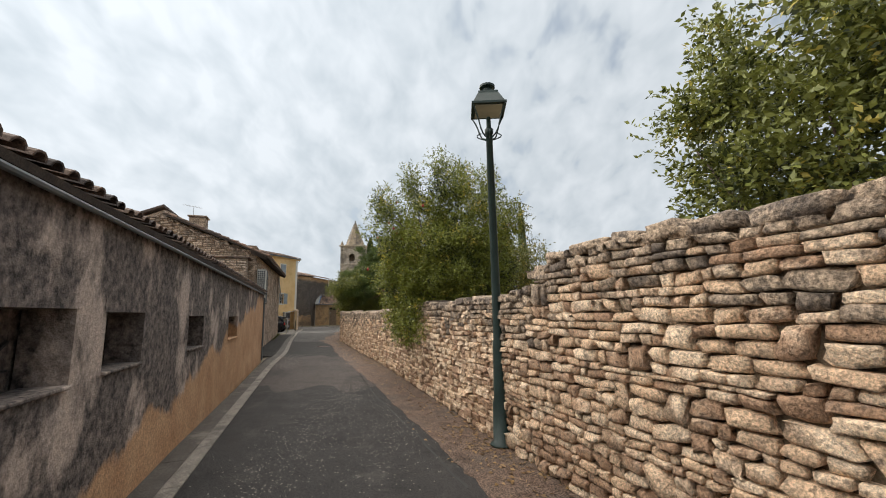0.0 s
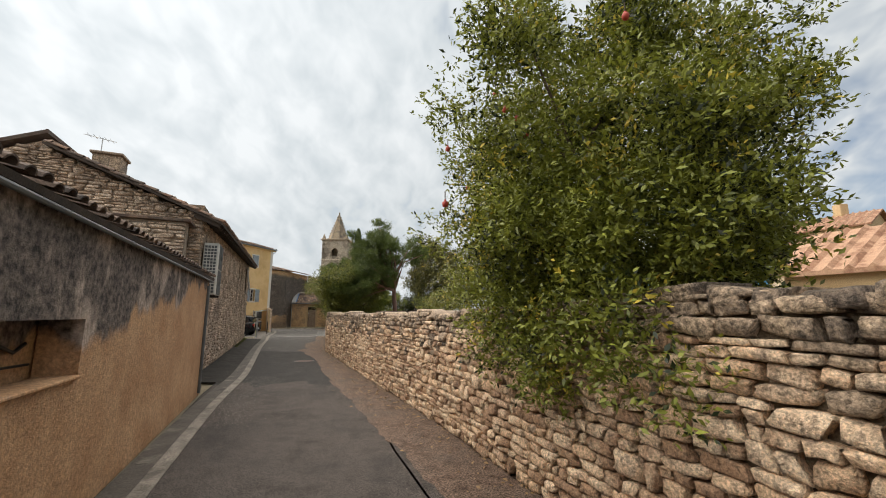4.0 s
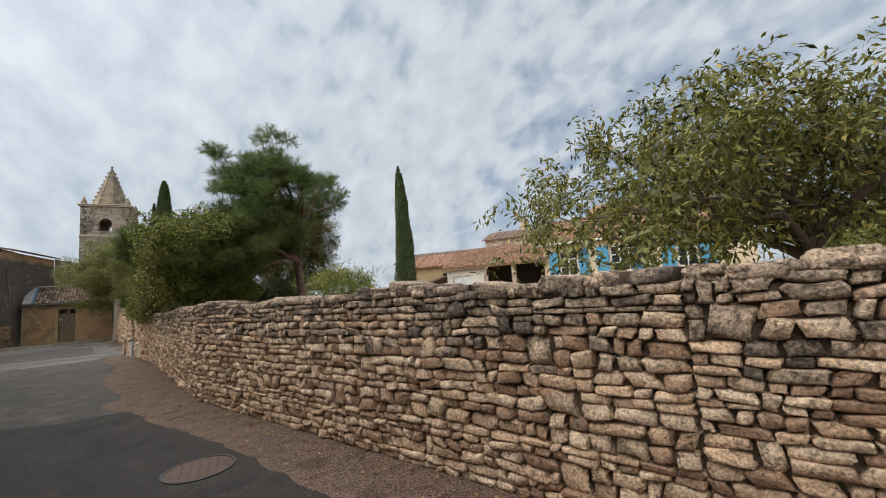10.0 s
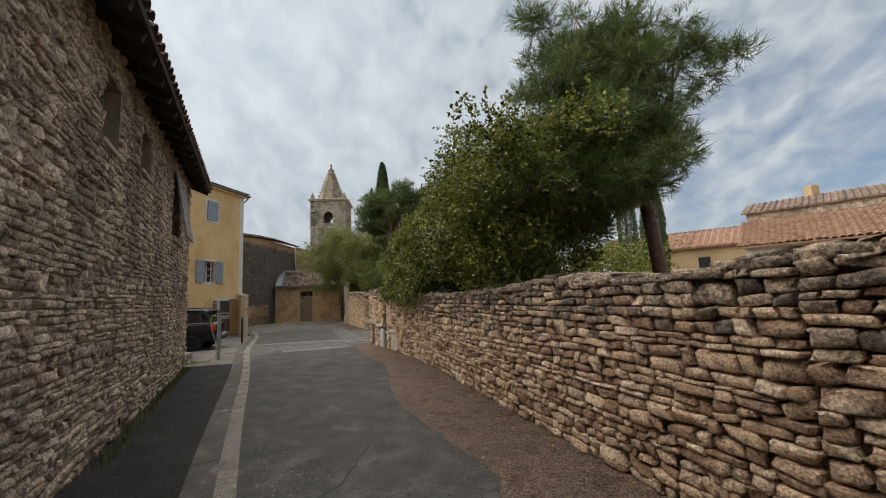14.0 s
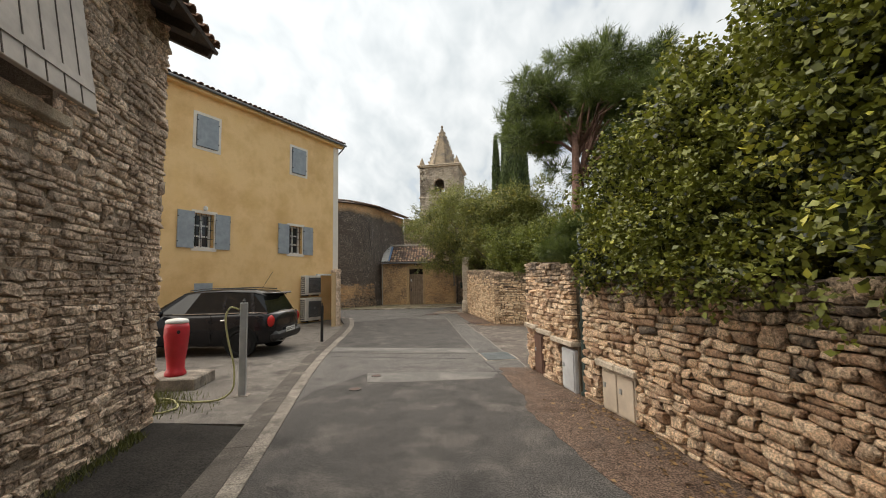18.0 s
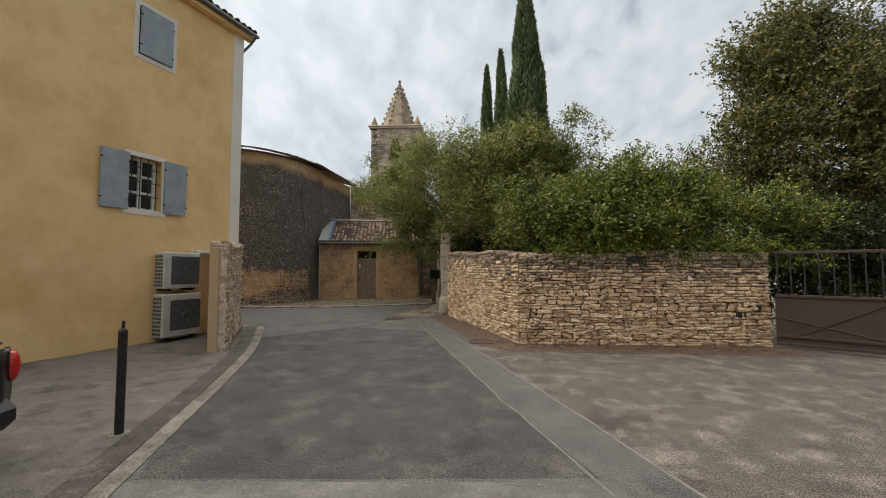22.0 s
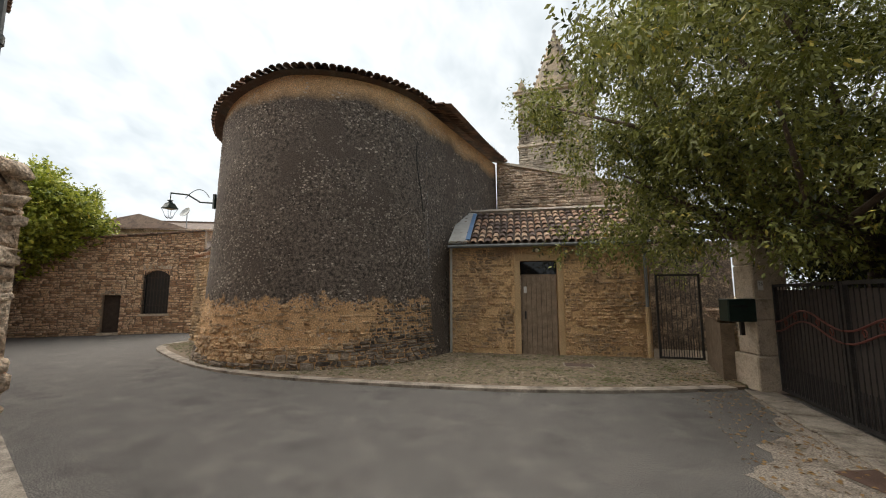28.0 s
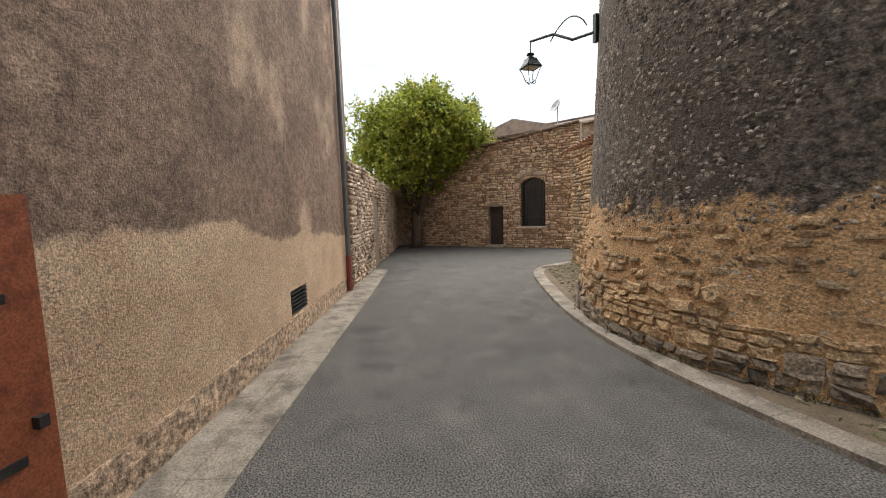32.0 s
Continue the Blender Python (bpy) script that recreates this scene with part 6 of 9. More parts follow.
# rubble of the apse foot
foot, dark_foot = [], []
low_band = rubble(rng, 10.6, 0.0, lambda s: 0.62 + 0.08 * math.sin(s * 1.3), hs=(0.055, 0.11), ws=(0.12, 0.34), proud=0.03, depth=0.06, gap=0.01)
high_band = rubble(rng, 10.6, 0.66, lambda s: 1.55, hs=(0.05, 0.11), ws=(0.08, 0.24), proud=0.008, depth=0.05, gap=0.012, keep=lambda s, z: s < 1.9 or rng.random() < 0.75 - 0.45 * (z - 0.66))
for q in low_band + high_band:
    a = ang0 - q[:, 0] / 3.47
    rr = np.interp(q[:, 2], [e[1] for e in prof], [e[0] for e in prof]) + q[:, 1]
    (dark_foot if q[:, 2].mean() < max(0.36 + 0.18 * math.sin(q[0, 0] * 0.9), 1.7 * min(1.0, (2.5 - q[0, 0]) / 1.1)) else foot).append(np.stack([APSE[0] + rr * np.cos(a), APSE[1] + rr * np.sin(a), q[:, 2]], 1))
OCHRE_STONE = material("ochre_rubble", ((0.37, 0.225, 0.115), (0.5, 0.33, 0.175), (0.6, 0.42, 0.24)), scale=4, bump=1.0, bump_scale=26, island=0.3, stain=(0.3, 0.22, 0.14), stain_scale=1.3, detail_dist=0.04, grain=0.5, grain_scale=40)
FOOT_GREY = material("damp_rubble", ((0.09, 0.072, 0.058), (0.19, 0.152, 0.118), (0.32, 0.25, 0.18)), scale=4, bump=1.0, bump_scale=26, island=0.45, detail_dist=0.04, grain=0.5, grain_scale=40)
POST["own"].append((r, [(q, False) for q in dark_foot[:160]], FOOT_GREY))
POST["own"].append((r, [(q, False) for q in foot[:130]], OCHRE_STONE))
tagged(stones_mesh("stonework", foot[130:], Matrix(), OCHRE_STONE, r), kind="stuff")
if dark_foot[160:]:
    tagged(stones_mesh("damp_stonework", dark_foot[160:], Matrix(), FOOT_GREY, r), kind="stuff")
# specks: pale stones showing through the black coat
specks = []
while len(specks) < 5600:
    s, z = rng.uniform(0.2, 10.6), rng.uniform(1.3, 6.4)
    if noise.noise(Vector((s * 0.5, z * 0.7, 3.0))) < -0.05:
        continue
    w, h = rng.uniform(0.012, 0.05), rng.uniform(0.014, 0.045)
    q = stone(rng, s, s + w, z, z + h, 0.005, 0.03, 0.3)
    a = ang0 - q[:, 0] / 3.38
    rr = np.interp(q[:, 2], [p[1] for p in prof], [p[0] for p in prof]) + q[:, 1]
    specks.append(np.stack([APSE[0] + rr * np.cos(a), APSE[1] + rr * np.sin(a), q[:, 2]], 1))
SPECK = material("lichen_stone", ((0.09, 0.074, 0.062), (0.22, 0.185, 0.155), (0.52, 0.46, 0.39)), scale=6, bump=0.8, bump_scale=40, island=0.75)
tagged(stones_mesh("speckled_stonework", specks, Matrix(), SPECK, r), kind="stuff")
# weep holes and a crack with a cable
for a in (-103, -118):
    c = (APSE[0] + 3.5 * math.cos(radians(a)), APSE[1] + 3.5 * math.sin(radians(a)), 0.28)
    pm = Matrix.Translation(c) @ Matrix.Rotation(radians(a), 4, "Z") @ Matrix.Rotation(radians(90), 4, "Y")
    under(r, Geo().ring([(0.045, -0.1), (0.045, 0.07), (0.06, 0.07), (0.06, -0.1)], 12, pm, False).done("drain_pipe", PALE_STONE))
    # black disc paints the shade inside the open pipe
    under(r, Geo().ring([(0.044, 0.0), (0.044, 0.02)], 12, pm).done("drain_hole", CRACK_HOLE_DARK))
pts = [(APSE[0] + (np.interp(z, [p[1] for p in prof], [p[0] for p in prof]) + 0.012) * math.cos(radians(-12 + 4 * math.sin(z * 1.7))), APSE[1] + 3.3 * math.sin(radians(-12 + 3 * math.sin(z * 2.1))), z) for z in np.linspace(3.3, 6.9, 14)]
under(r, Geo().tube(pts, 0.014, 5).done("crack", CRACK_HOLE_DARK))
# eave of barrel tiles round the apse and along the nave
et = Geo()
for i in range(62):
    a = ang0 + (ang1 - ang0) * (i + 0.5) / 62
    tm = Matrix.Translation((APSE[0] + 3.56 * math.cos(a), APSE[1] + 3.56 * math.sin(a), 7.07 + eave_drop(a))) @ Matrix.Rotation(a + math.pi / 2, 4, "Z")
    tile_rows(et, tm @ Matrix.Rotation(radians(17), 4, "X") @ Matrix.Translation((-0.09, 0, 0)), 0.18, 0.9, rng=rng)
tm = slope_axes((SIDE[1][0] + 0.3, SIDE[1][1]), (SIDE[0][0] + 0.3, SIDE[0][1]), 7.07, 0.3, 1.0)
tile_rows(et, tm, Ls, 0.9, rng=rng)
tagged(under(r, et.done("eave_tiling", TILE)), kind="stuff")
g = Geo()
for i in range(N + 1):
    a = ang0 + (ang1 - ang0) * i / N
    g.v += [(APSE[0] + q * math.cos(a), APSE[1] + q * math.sin(a), z + eave_drop(a)) for q, z in ((3.5, 7.05), (3.2, 7.03))]
g.v.append((APSE[0], APSE[1] + 0.5, 8.1))
g.f += [(2 * i, 2 * i + 2, 2 * N + 2) for i in range(N)] + [(2 * i, 2 * i + 1, 2 * i + 3, 2 * i + 2) for i in range(N)]
g.add([(-9.35, 29.2, 7.05), (-9.0, 35, 7.05), (-13.3, 35, 8.25), (-13.4, 30, 8.1), (-17.2, 30, 7.05), (-17.3, 40, 7.05), (-13.3, 40, 8.25)], [(0, 1, 2, 3), (3, 2, 6, 5, 4)])
under(r, g.done("roof", TILE))
# transept wall behind the annex with its sloping coping
tw = axes_of((-2.6, 35.6), (-9.4, 34.6))
Lt = span((-2.6, 35.6), (-9.4, 34.6))
under(r, panel(Geo(), tw, 0, Lt, -0.05, 7.0, 0.5, top=lambda s: 5.3 + 1.7 * s / Lt).done("transept_wall", STONE_DULL))
tagged(stones_mesh("stonework", rubble(rng, Lt, 3.0, lambda s: 5.2 + 1.7 * s / Lt, hs=(0.08, 0.15), ws=(0.2, 0.5)), tw, STONE_DULL, r), kind="stuff")
for i in range(12):
    a, b = Lt * i / 12, Lt * (i + 1) / 12 - 0.02
    z0, z1 = 5.3 + 1.7 * a / Lt, 5.3 + 1.7 * b / Lt
    under(r, Geo().add([(s, y, z + d) for d in (0.0, 0.1) for s, z in ((a, z0), (b, z1)) for y in (-0.55, 0.1)], [(0, 1, 3, 2), (4, 6, 7, 5), (0, 4, 5, 1), (2, 3, 7, 6), (1, 5, 7, 3), (0, 2, 6, 4)], tw).done("coping_stone", PALE_STONE))
# bell tower
TOWER = material("tower_ashlar", ((0.27, 0.225, 0.17), (0.38, 0.325, 0.255), (0.46, 0.4, 0.32)), scale=2.5, bump=0.35, bump_scale=20, island=0.25, stain=(0.2, 0.17, 0.135), stain_scale=0.9)
TW = (-7.75, 43.9)
tz = 13.55
hw = 2.05
for a, b in (((TW[0] + hw, TW[1] - hw), (TW[0] - hw, TW[1] - hw)), ((TW[0] - hw, TW[1] - hw), (TW[0] - hw, TW[1] + hw)), ((TW[0] - hw, TW[1] + hw), (TW[0] + hw, TW[1] + hw)), ((TW[0] + hw, TW[1] + hw), (TW[0] + hw, TW[1] - hw))):
    a, b = a, b
    wm = axes_of(a, b)
    under(r, panel(Geo(), wm, 0, 2 * hw, -0.05, tz, 0.5, [(1.5, 2.6, 10.9, 12.3)]).done("tower_wall", TOWER))
    tagged(stones_mesh("stonework", rubble(rng, 2 * hw, 6.5, lambda s: tz - 0.1, hs=(0.1, 0.15), ws=(0.25, 0.5), holes=[(1.5, 2.6, 10.9, 12.3)], proud=0.02, gap=0.004), wm, TOWER, r), kind="stuff")
    g = Geo()
    for i in range(8):
        t0, t1 = math.pi * i / 8, math.pi * (i + 1) / 8
        p = [(2.05 + 0.55 * math.cos(t), 12.3 - 0.55 + 0.55 * math.sin(t)) for t in (t0, t1)]
        g.add([(p[0][0], 0.01, p[0][1]), (p[1][0], 0.01, p[1][1]), (p[1][0], 0.01, 12.31), (p[0][0], 0.01, 12.31), (p[0][0], -0.4, p[0][1]), (p[1][0], -0.4, p[1][1])], [(0, 1, 2, 3), (0, 4, 5, 1)], wm)
    under(r, g.done("belfry_arch", PALE_STONE))
for z, o, h in ((tz, 0.18, 0.14), (tz + 0.14, 0.26, 0.1), (10.3, 0.1, 0.14)):
    under(r, Geo().box((TW[0] - hw - o, TW[1] - hw - o, z), (TW[0] + hw + o, TW[1] + hw + o, z + h), None, 0.03).done("string_course", PALE_STONE))
SPIRE = material("spire_stone", ((0.22, 0.17, 0.11), (0.36, 0.29, 0.2)), scale=2, bump=0.6, bump_scale=14, stain=(0.14, 0.12, 0.1), stain_scale=1.2)
sp = under(r, Geo().ring([(1.75, 0), (0.06, 4.75)], 8, Matrix.Translation((*TW, tz + 0.24)) @ Matrix.Rotation(radians(22.5), 4, "Z")).done("spire", SPIRE))
for i in range(8):
    a = radians(45 * i + 22.5)
    for j in range(9):
        t = (j + 0.6) / 10
        rr = 1.75 + (0.06 - 1.75) * t + 0.05
        under(sp, Geo().ring([(0.12 - 0.05 * t, -0.06), (0.1 - 0.05 * t, 0.05), (0.0, 0.14)], 5, Matrix.Translation((TW[0] + rr * math.cos(a), TW[1] + rr * math.sin(a), tz + 0.24 + 4.75 * t)), False).done("crocket", SPIRE))
under(sp, Geo().ring([(0.03, 0), (0.13, 0.12), (0.13, 0.2), (0.03, 0.32)], 10, Matrix.Translation((*TW, tz + 4.9))).done("finial", SPIRE))
for dx, dy in ((-1, -1), (1, -1), (-1, 1), (1, 1)):
    under(r, Geo().ring([(0.3, 0), (0.26, 0.3), (0.02, 0.9)], 6, Matrix.Translation((TW[0] + dx * 1.85, TW[1] + dy * 1.85, tz + 0.24))).done("pinnacle", SPIRE))

# ---- annex of the church ----
am = axes_of((-4.45, 31.02), (-9.72, 30.0))
La = span((-4.45, 31.02), (-9.72, 30.0))
r = thing("annex", at(am, 0, 0), "low ochre stone annex with a tiled lean-to roof", "building")
D0, D1 = 2.35, 3.35
under(r, panel(Geo(), am, 0, La, -0.05, 3.12, 0.35, [(D0, D1, 0.0, 2.62)]).done("wall", ANNEX_SKIN))
st = rubble(rng, La, 0.0, lambda s: 3.0, hs=(0.05, 0.11), ws=(0.1, 0.3), holes=[(D0 - 0.17, D1 + 0.17, -0.1, 2.8)], proud=0.014, depth=0.04, gap=0.008, keep=lambda s, z: rng.random() < 0.9)
POST["own"].append((r, [(q @ np.array(am)[:3, :3].T + np.array(am)[:3, 3], False) for q in st[:200]], OCHRE_STONE))
tagged(stones_mesh("stonework", st[200:], am, OCHRE_STONE, r), kind="stuff")
under(r, panel(Geo(), axes_of(at(am, 0, -3)[:2], at(am, 0, 0)[:2]), 0, 3, -0.05, 4.4, 0.3, top=lambda s: 3.1 + 1.3 * (3 - s) / 3).done("end_wall", ANNEX_SKIN))
for lo, hi in (((D0 - 0.16, 0), (D0, 2.62)), ((D1, 0), (D1 + 0.16, 2.62)), ((D0 - 0.16, 2.62), (D1 + 0.16, 2.8))):
    under(r, Geo().box((lo[0], -0.1, lo[1]), (hi[0], 0.02, hi[1]), am, 0.008).done("door_surround", PALE_OCHRE))
d = under(r, Geo().box((D0 + 0.03, -0.14, 0.02), (D1 - 0.03, -0.09, 2.17), am, 0.006).done("door", DOORWOOD, None, "weathered grey-brown plank door"))
for i in range(1, 7):
    x = D0 + 0.03 + (D1 - D0 - 0.06) * i / 7
    under(d, Geo().box((x - 0.005, -0.09, 0.04), (x + 0.005, -0.086, 2.15), am).done("plank_joint", DARKWOOD))
under(d, Geo().box((D1 - 0.15, -0.09, 1.0), (D1 - 0.1, -0.05, 1.22), am, 0.004).done("handle", IRON))
under(d, Geo().box((D1 - 0.17, -0.09, 1.72), (D1 - 0.09, -0.085, 1.9), am).done("notice", WHITE_PAINT))
under(r, Geo().box((D0 + 0.03, -0.16, 2.17), (D1 - 0.03, -0.12, 2.24), am).done("transom_bar", DOORWOOD))
under(r, Geo().box((D0, -0.2, 2.24), (D1, -0.18, 2.62), am).done("transom", CARGLASS))
sl = slope_axes(at(am, 0.0, 0.22)[:2], at(am, La, 0.22)[:2], 3.1, 1.35, 2.4)
rf = under(r, Geo().box((-0.1, 0.0, -0.06), (La, 2.75, -0.01), sl).done("roof", DARKWOOD))
tile = tile_rows(Geo(), Matrix(), 0.2, 0.34)
base_tile = None
nx, ny = int(La / 0.205), 8
for i in range(nx):
    for j in range(ny):
        tmx = sl @ Matrix.Translation((i * La / nx, j * 0.34, 0.0)) @ pose(rng.normal(0, 0.006), 0, rng.normal(0, 0.005), 0, rng.normal(0, 1.5), rng.normal(0, 1.5))
        if base_tile is None:
            base_tile = tile.done("roof_tile", material("mixed_old_tile", ((0.09, 0.06, 0.05), (0.25, 0.15, 0.1), (0.42, 0.3, 0.2)), scale=3, bump=0.4, bump_scale=40, island=0.8))
            ob = base_tile
        else:
            ob = new("roof_tile", base_tile.data)
        ob.parent = rf
        ob.matrix_parent_inverse = Matrix()
        ob.matrix_basis = tmx
# flashing against the apse
under(r, Geo().box((La - 0.55, 0.0, 0.03), (La - 0.02, 2.75, 0.1), sl).done("flashing", ZINC))
under(r, Geo().box((La - 0.62, 0.1, 0.08), (La - 0.5, 2.5, 0.12), sl).done("flashing_edge", plain("blue_membrane", (0.1, 0.2, 0.38), 0.5)))
under(r, Geo().box((0.0, 2.65, 0.02), (La, 2.85, 0.14), sl).done("ridge_mortar", CONCRETE))
under(r, Geo().tube([at(am, 0, 0.26, 3.04), at(am, La, 0.26, 3.04)], 0.05, 8).done("roof_gutter", PIPE_GREY))
under(r, Geo().tube([at(am, La - 0.1, 0.24, 3.0), at(am, La - 0.06, 0.06, 2.7), at(am, La - 0.06, 0.06, 0.06)], 0.035, 8).done("downpipe", ZINC))
under(r, Geo().tube([at(am, 0.15, 0.24, 3.0), at(am, 0.1, 0.06, 2.7), at(am, 0.1, 0.06, 1.35)], 0.04, 8).done("downpipe", PIPE_GREY))
under(r, Geo().tube([at(am, 0.1, 0.06, 1.35), at(am, 0.1, 0.06, 0.06)], 0.05, 8).done("pipe_foot", PALE_OCHRE))
lamp = thing("wall_lamp", at(am, (D0 + D1) / 2, 0.05, 2.85), "small dark bulkhead lamp over the annex door", "lamp")
under(lamp, Geo().box((2.78, 0.0, 2.86), (2.98, 0.1, 2.96), am, 0.02).done("housing", IRON))
under(lamp, Geo().ring([(0.06, 0), (0.04, 0.03)], 12, am @ Matrix.Translation((2.88, 0.1, 2.9)) @ Matrix.Rotation(radians(-90), 4, "X")).done("lens", MILK))


# ---- backs of the buildings ----
def close_back(parent, m, x0, x1, depth, z, ridge, wall, roof, front_roof=False):
    """Side gables, back wall and back slope of a house whose front stands on the x axis of m."""
    h = depth / 2
    g = Geo()
    for x in (x0, x1):
        g.add([(x, -0.3, 0), (x, -depth, 0), (x, -depth, z), (x, -h, ridge - 0.08), (x, -0.3, z)], [(0, 1, 2, 3, 4)], m)
    g.add([(x0, -depth, 0), (x1, -depth, 0), (x1, -depth, z), (x0, -depth, z)], [(0, 1, 2, 3)], m)
    under(parent, g.done("back_wall", wall))
    q = [(x0 - 0.2, -h, ridge), (x1 + 0.2, -h, ridge), (x1 + 0.2, -depth - 0.3, z - 0.05), (x0 - 0.2, -depth - 0.3, z - 0.05)]
    g = Geo().add(q + [(a, b, c + 0.1) for a, b, c in q], [(0, 1, 2, 3), (4, 7, 6, 5), (0, 4, 5, 1), (1, 5, 6, 2), (2, 6, 7, 3), (3, 7, 4, 0)], m)
    if front_roof:
        q = [(x0 - 0.2, -h, ridge), (x1 + 0.2, -h, ridge), (x1 + 0.2, 0.0, z - 0.05), (x0 - 0.2, 0.0, z - 0.05)]
        g.add(q + [(a, b, c + 0.08) for a, b, c in q], [(0, 3, 2, 1), (4, 5, 6, 7), (0, 1, 5, 4), (1, 2, 6, 5), (2, 3, 7, 6), (3, 0, 4, 7)], m)
    under(parent, g.done("back_roof", roof))


def lettering(parent, text, size, m, mat):
    """Raised characters as one mesh, in the xy plane of m, centred."""
    cu = bpy.data.curves.new("lettering", "FONT")
    cu.body, cu.size, cu.align_x, cu.align_y, cu.extrude = text, size, "CENTER", "CENTER", 0.001
    tmp = bpy.data.objects.new("lettering_source", cu)
    me = bpy.data.meshes.new_from_object(tmp)
    bpy.data.objects.remove(tmp)
    me.materials.append(mat)
    ob = new("lettering", me)
    ob.matrix_world = m
    ob.parent = parent
    ob.matrix_parent_inverse = Matrix.Translation(parent.location).inverted()
    ob.matrix_basis = m
    return ob


def find(name):
    return bpy.data.objects[name]


close_back(find("outbuilding"), axes_of(LW[1], LW[0]), 0.05, span(*LW) - 0.05, 6.2, 2.3, 3.3, STONE_DULL, TILE)
close_back(find("stone_house"), axes_of(SH[1], SH[0]), 0.3, span(*SH) - 0.3, 7.0, 4.4, 6.1, STONE_DULL, TILE)
P1, P2, P3, P4 = (-8.4, 20.0), (-11.9, 9.2), (-21.6, 12.3), (-18.2, 23.0)
g = Geo()
for a, b in ((P2, P3), (P3, P4)):
    g.add([(*a, 0), (*b, 0), (*b, 8.3), (*a, 8.3)], [(0, 1, 2, 3)])
under(find("yellow_house"), g.done("back_wall", WHITE))
g = Geo().add([(*c, 8.36) for c in (P1, P2, P3, P4)] + [(-15.0, 16.1, 9.7)], [(0, 1, 4), (1, 2, 4), (2, 3, 4), (3, 0, 4)])
under(find("yellow_house"), g.done("back_roof", TILE))


# ---- gate piers and gates ----
p1 = thing("gate_pier", (-2.75, 23.75, 0), "pale limestone gate pier on a rounded guard stone", "gate pier", "gate piers")
rngp = np.random.default_rng(41)


def boulder(c, size, seed, n=14):
    bm = bmesh.new()
    bmesh.ops.create_icosphere(bm, subdivisions=3, radius=1)
    for v in bm.verts:
        d = v.co.copy()
        q = Vector([math.copysign(abs(x) ** 0.55, x) for x in d])
        q *= 1 + 0.1 * noise.noise(d * 1.5 + Vector((seed, 0, 0)))
        v.co = Vector((c[0] + q.x * size[0], c[1] + q.y * size[1], max(c[2] + q.z * size[2], 0)))
    g = Geo()
    bm.verts.index_update()
    g.add([v.co for v in bm.verts], [[v.index for v in f.verts] for f in bm.faces])
    bm.free()
    return g


under(p1, boulder((-2.68, 23.78, 0.35), (0.22, 0.24, 0.36), 1.0).done("guard_stone", PALE_STONE, None, "", True))
zz = 0.68
for h in (0.5, 0.42, 0.5, 0.46, 0.4):
    j = rngp.uniform(-0.015, 0.015, 4)
    under(p1, Geo().box((-2.84 + j[0], 23.58 + j[1], zz), (-2.5 + j[2], 24.0 + j[3], zz + h - 0.008), None, 0.015).done("pier_stone", PALE_STONE))
    zz += h
p2 = thing("gate_pier", (-2.95, 28.2, 0), "tall pale limestone gate pier with a number plaque", "gate pier", "gate piers")
pm = pose(-2.95, 28.2, 0, 0, 0, 14)
zz = 0.0
for i, h in enumerate((0.62, 0.62, 0.36, 0.62, 0.5, 0.4)):
    w = 0.34 if i == 0 else 0.28
    under(p2, Geo().box((-w, -w, zz), (w, w, zz + h - 0.008), pm, 0.02).done("pier_stone", PALE_STONE))
    zz += h
under(p2, Geo().box((-0.2, -0.3, 1.75), (-0.12, -0.28, 1.92), pm).done("number_plaque", WHITE_PAINT))
lettering(p2, "25", 0.075, pm @ Matrix.Translation((-0.16, -0.302, 1.86)) @ Matrix.Rotation(radians(90), 4, "X"), IRON)
under(p2, Geo().box((0.05, -0.31, 1.42), (0.15, -0.28, 1.55), pm, 0.005).done("bell_push", IRON))
lb = thing("letter_box", at(pm, -0.5, -0.1, 1.2), "dark green metal letter box beside the gate pier", "letter box")
under(lb, Geo().box((-0.72, -0.3, 1.2), (-0.26, 0.0, 1.6), pm, 0.015).done("box", GREENPAINT))
under(lb, Geo().box((-0.66, -0.312, 1.45), (-0.4, -0.3, 1.49), pm).done("slot", IRON))
under(lb, Geo().box((-0.42, -0.1, 0.95), (-0.36, -0.04, 1.2), pm).done("bracket", IRON))
dry_wall("low_wall", [(-3.1, 30.6), (-3.3, 28.45)], [1.35, 1.15], 42, "low ochre rubble wall beside the passage", OCHRE_STONE, 0.25, ws=(0.12, 0.3), hs=(0.06, 0.1))


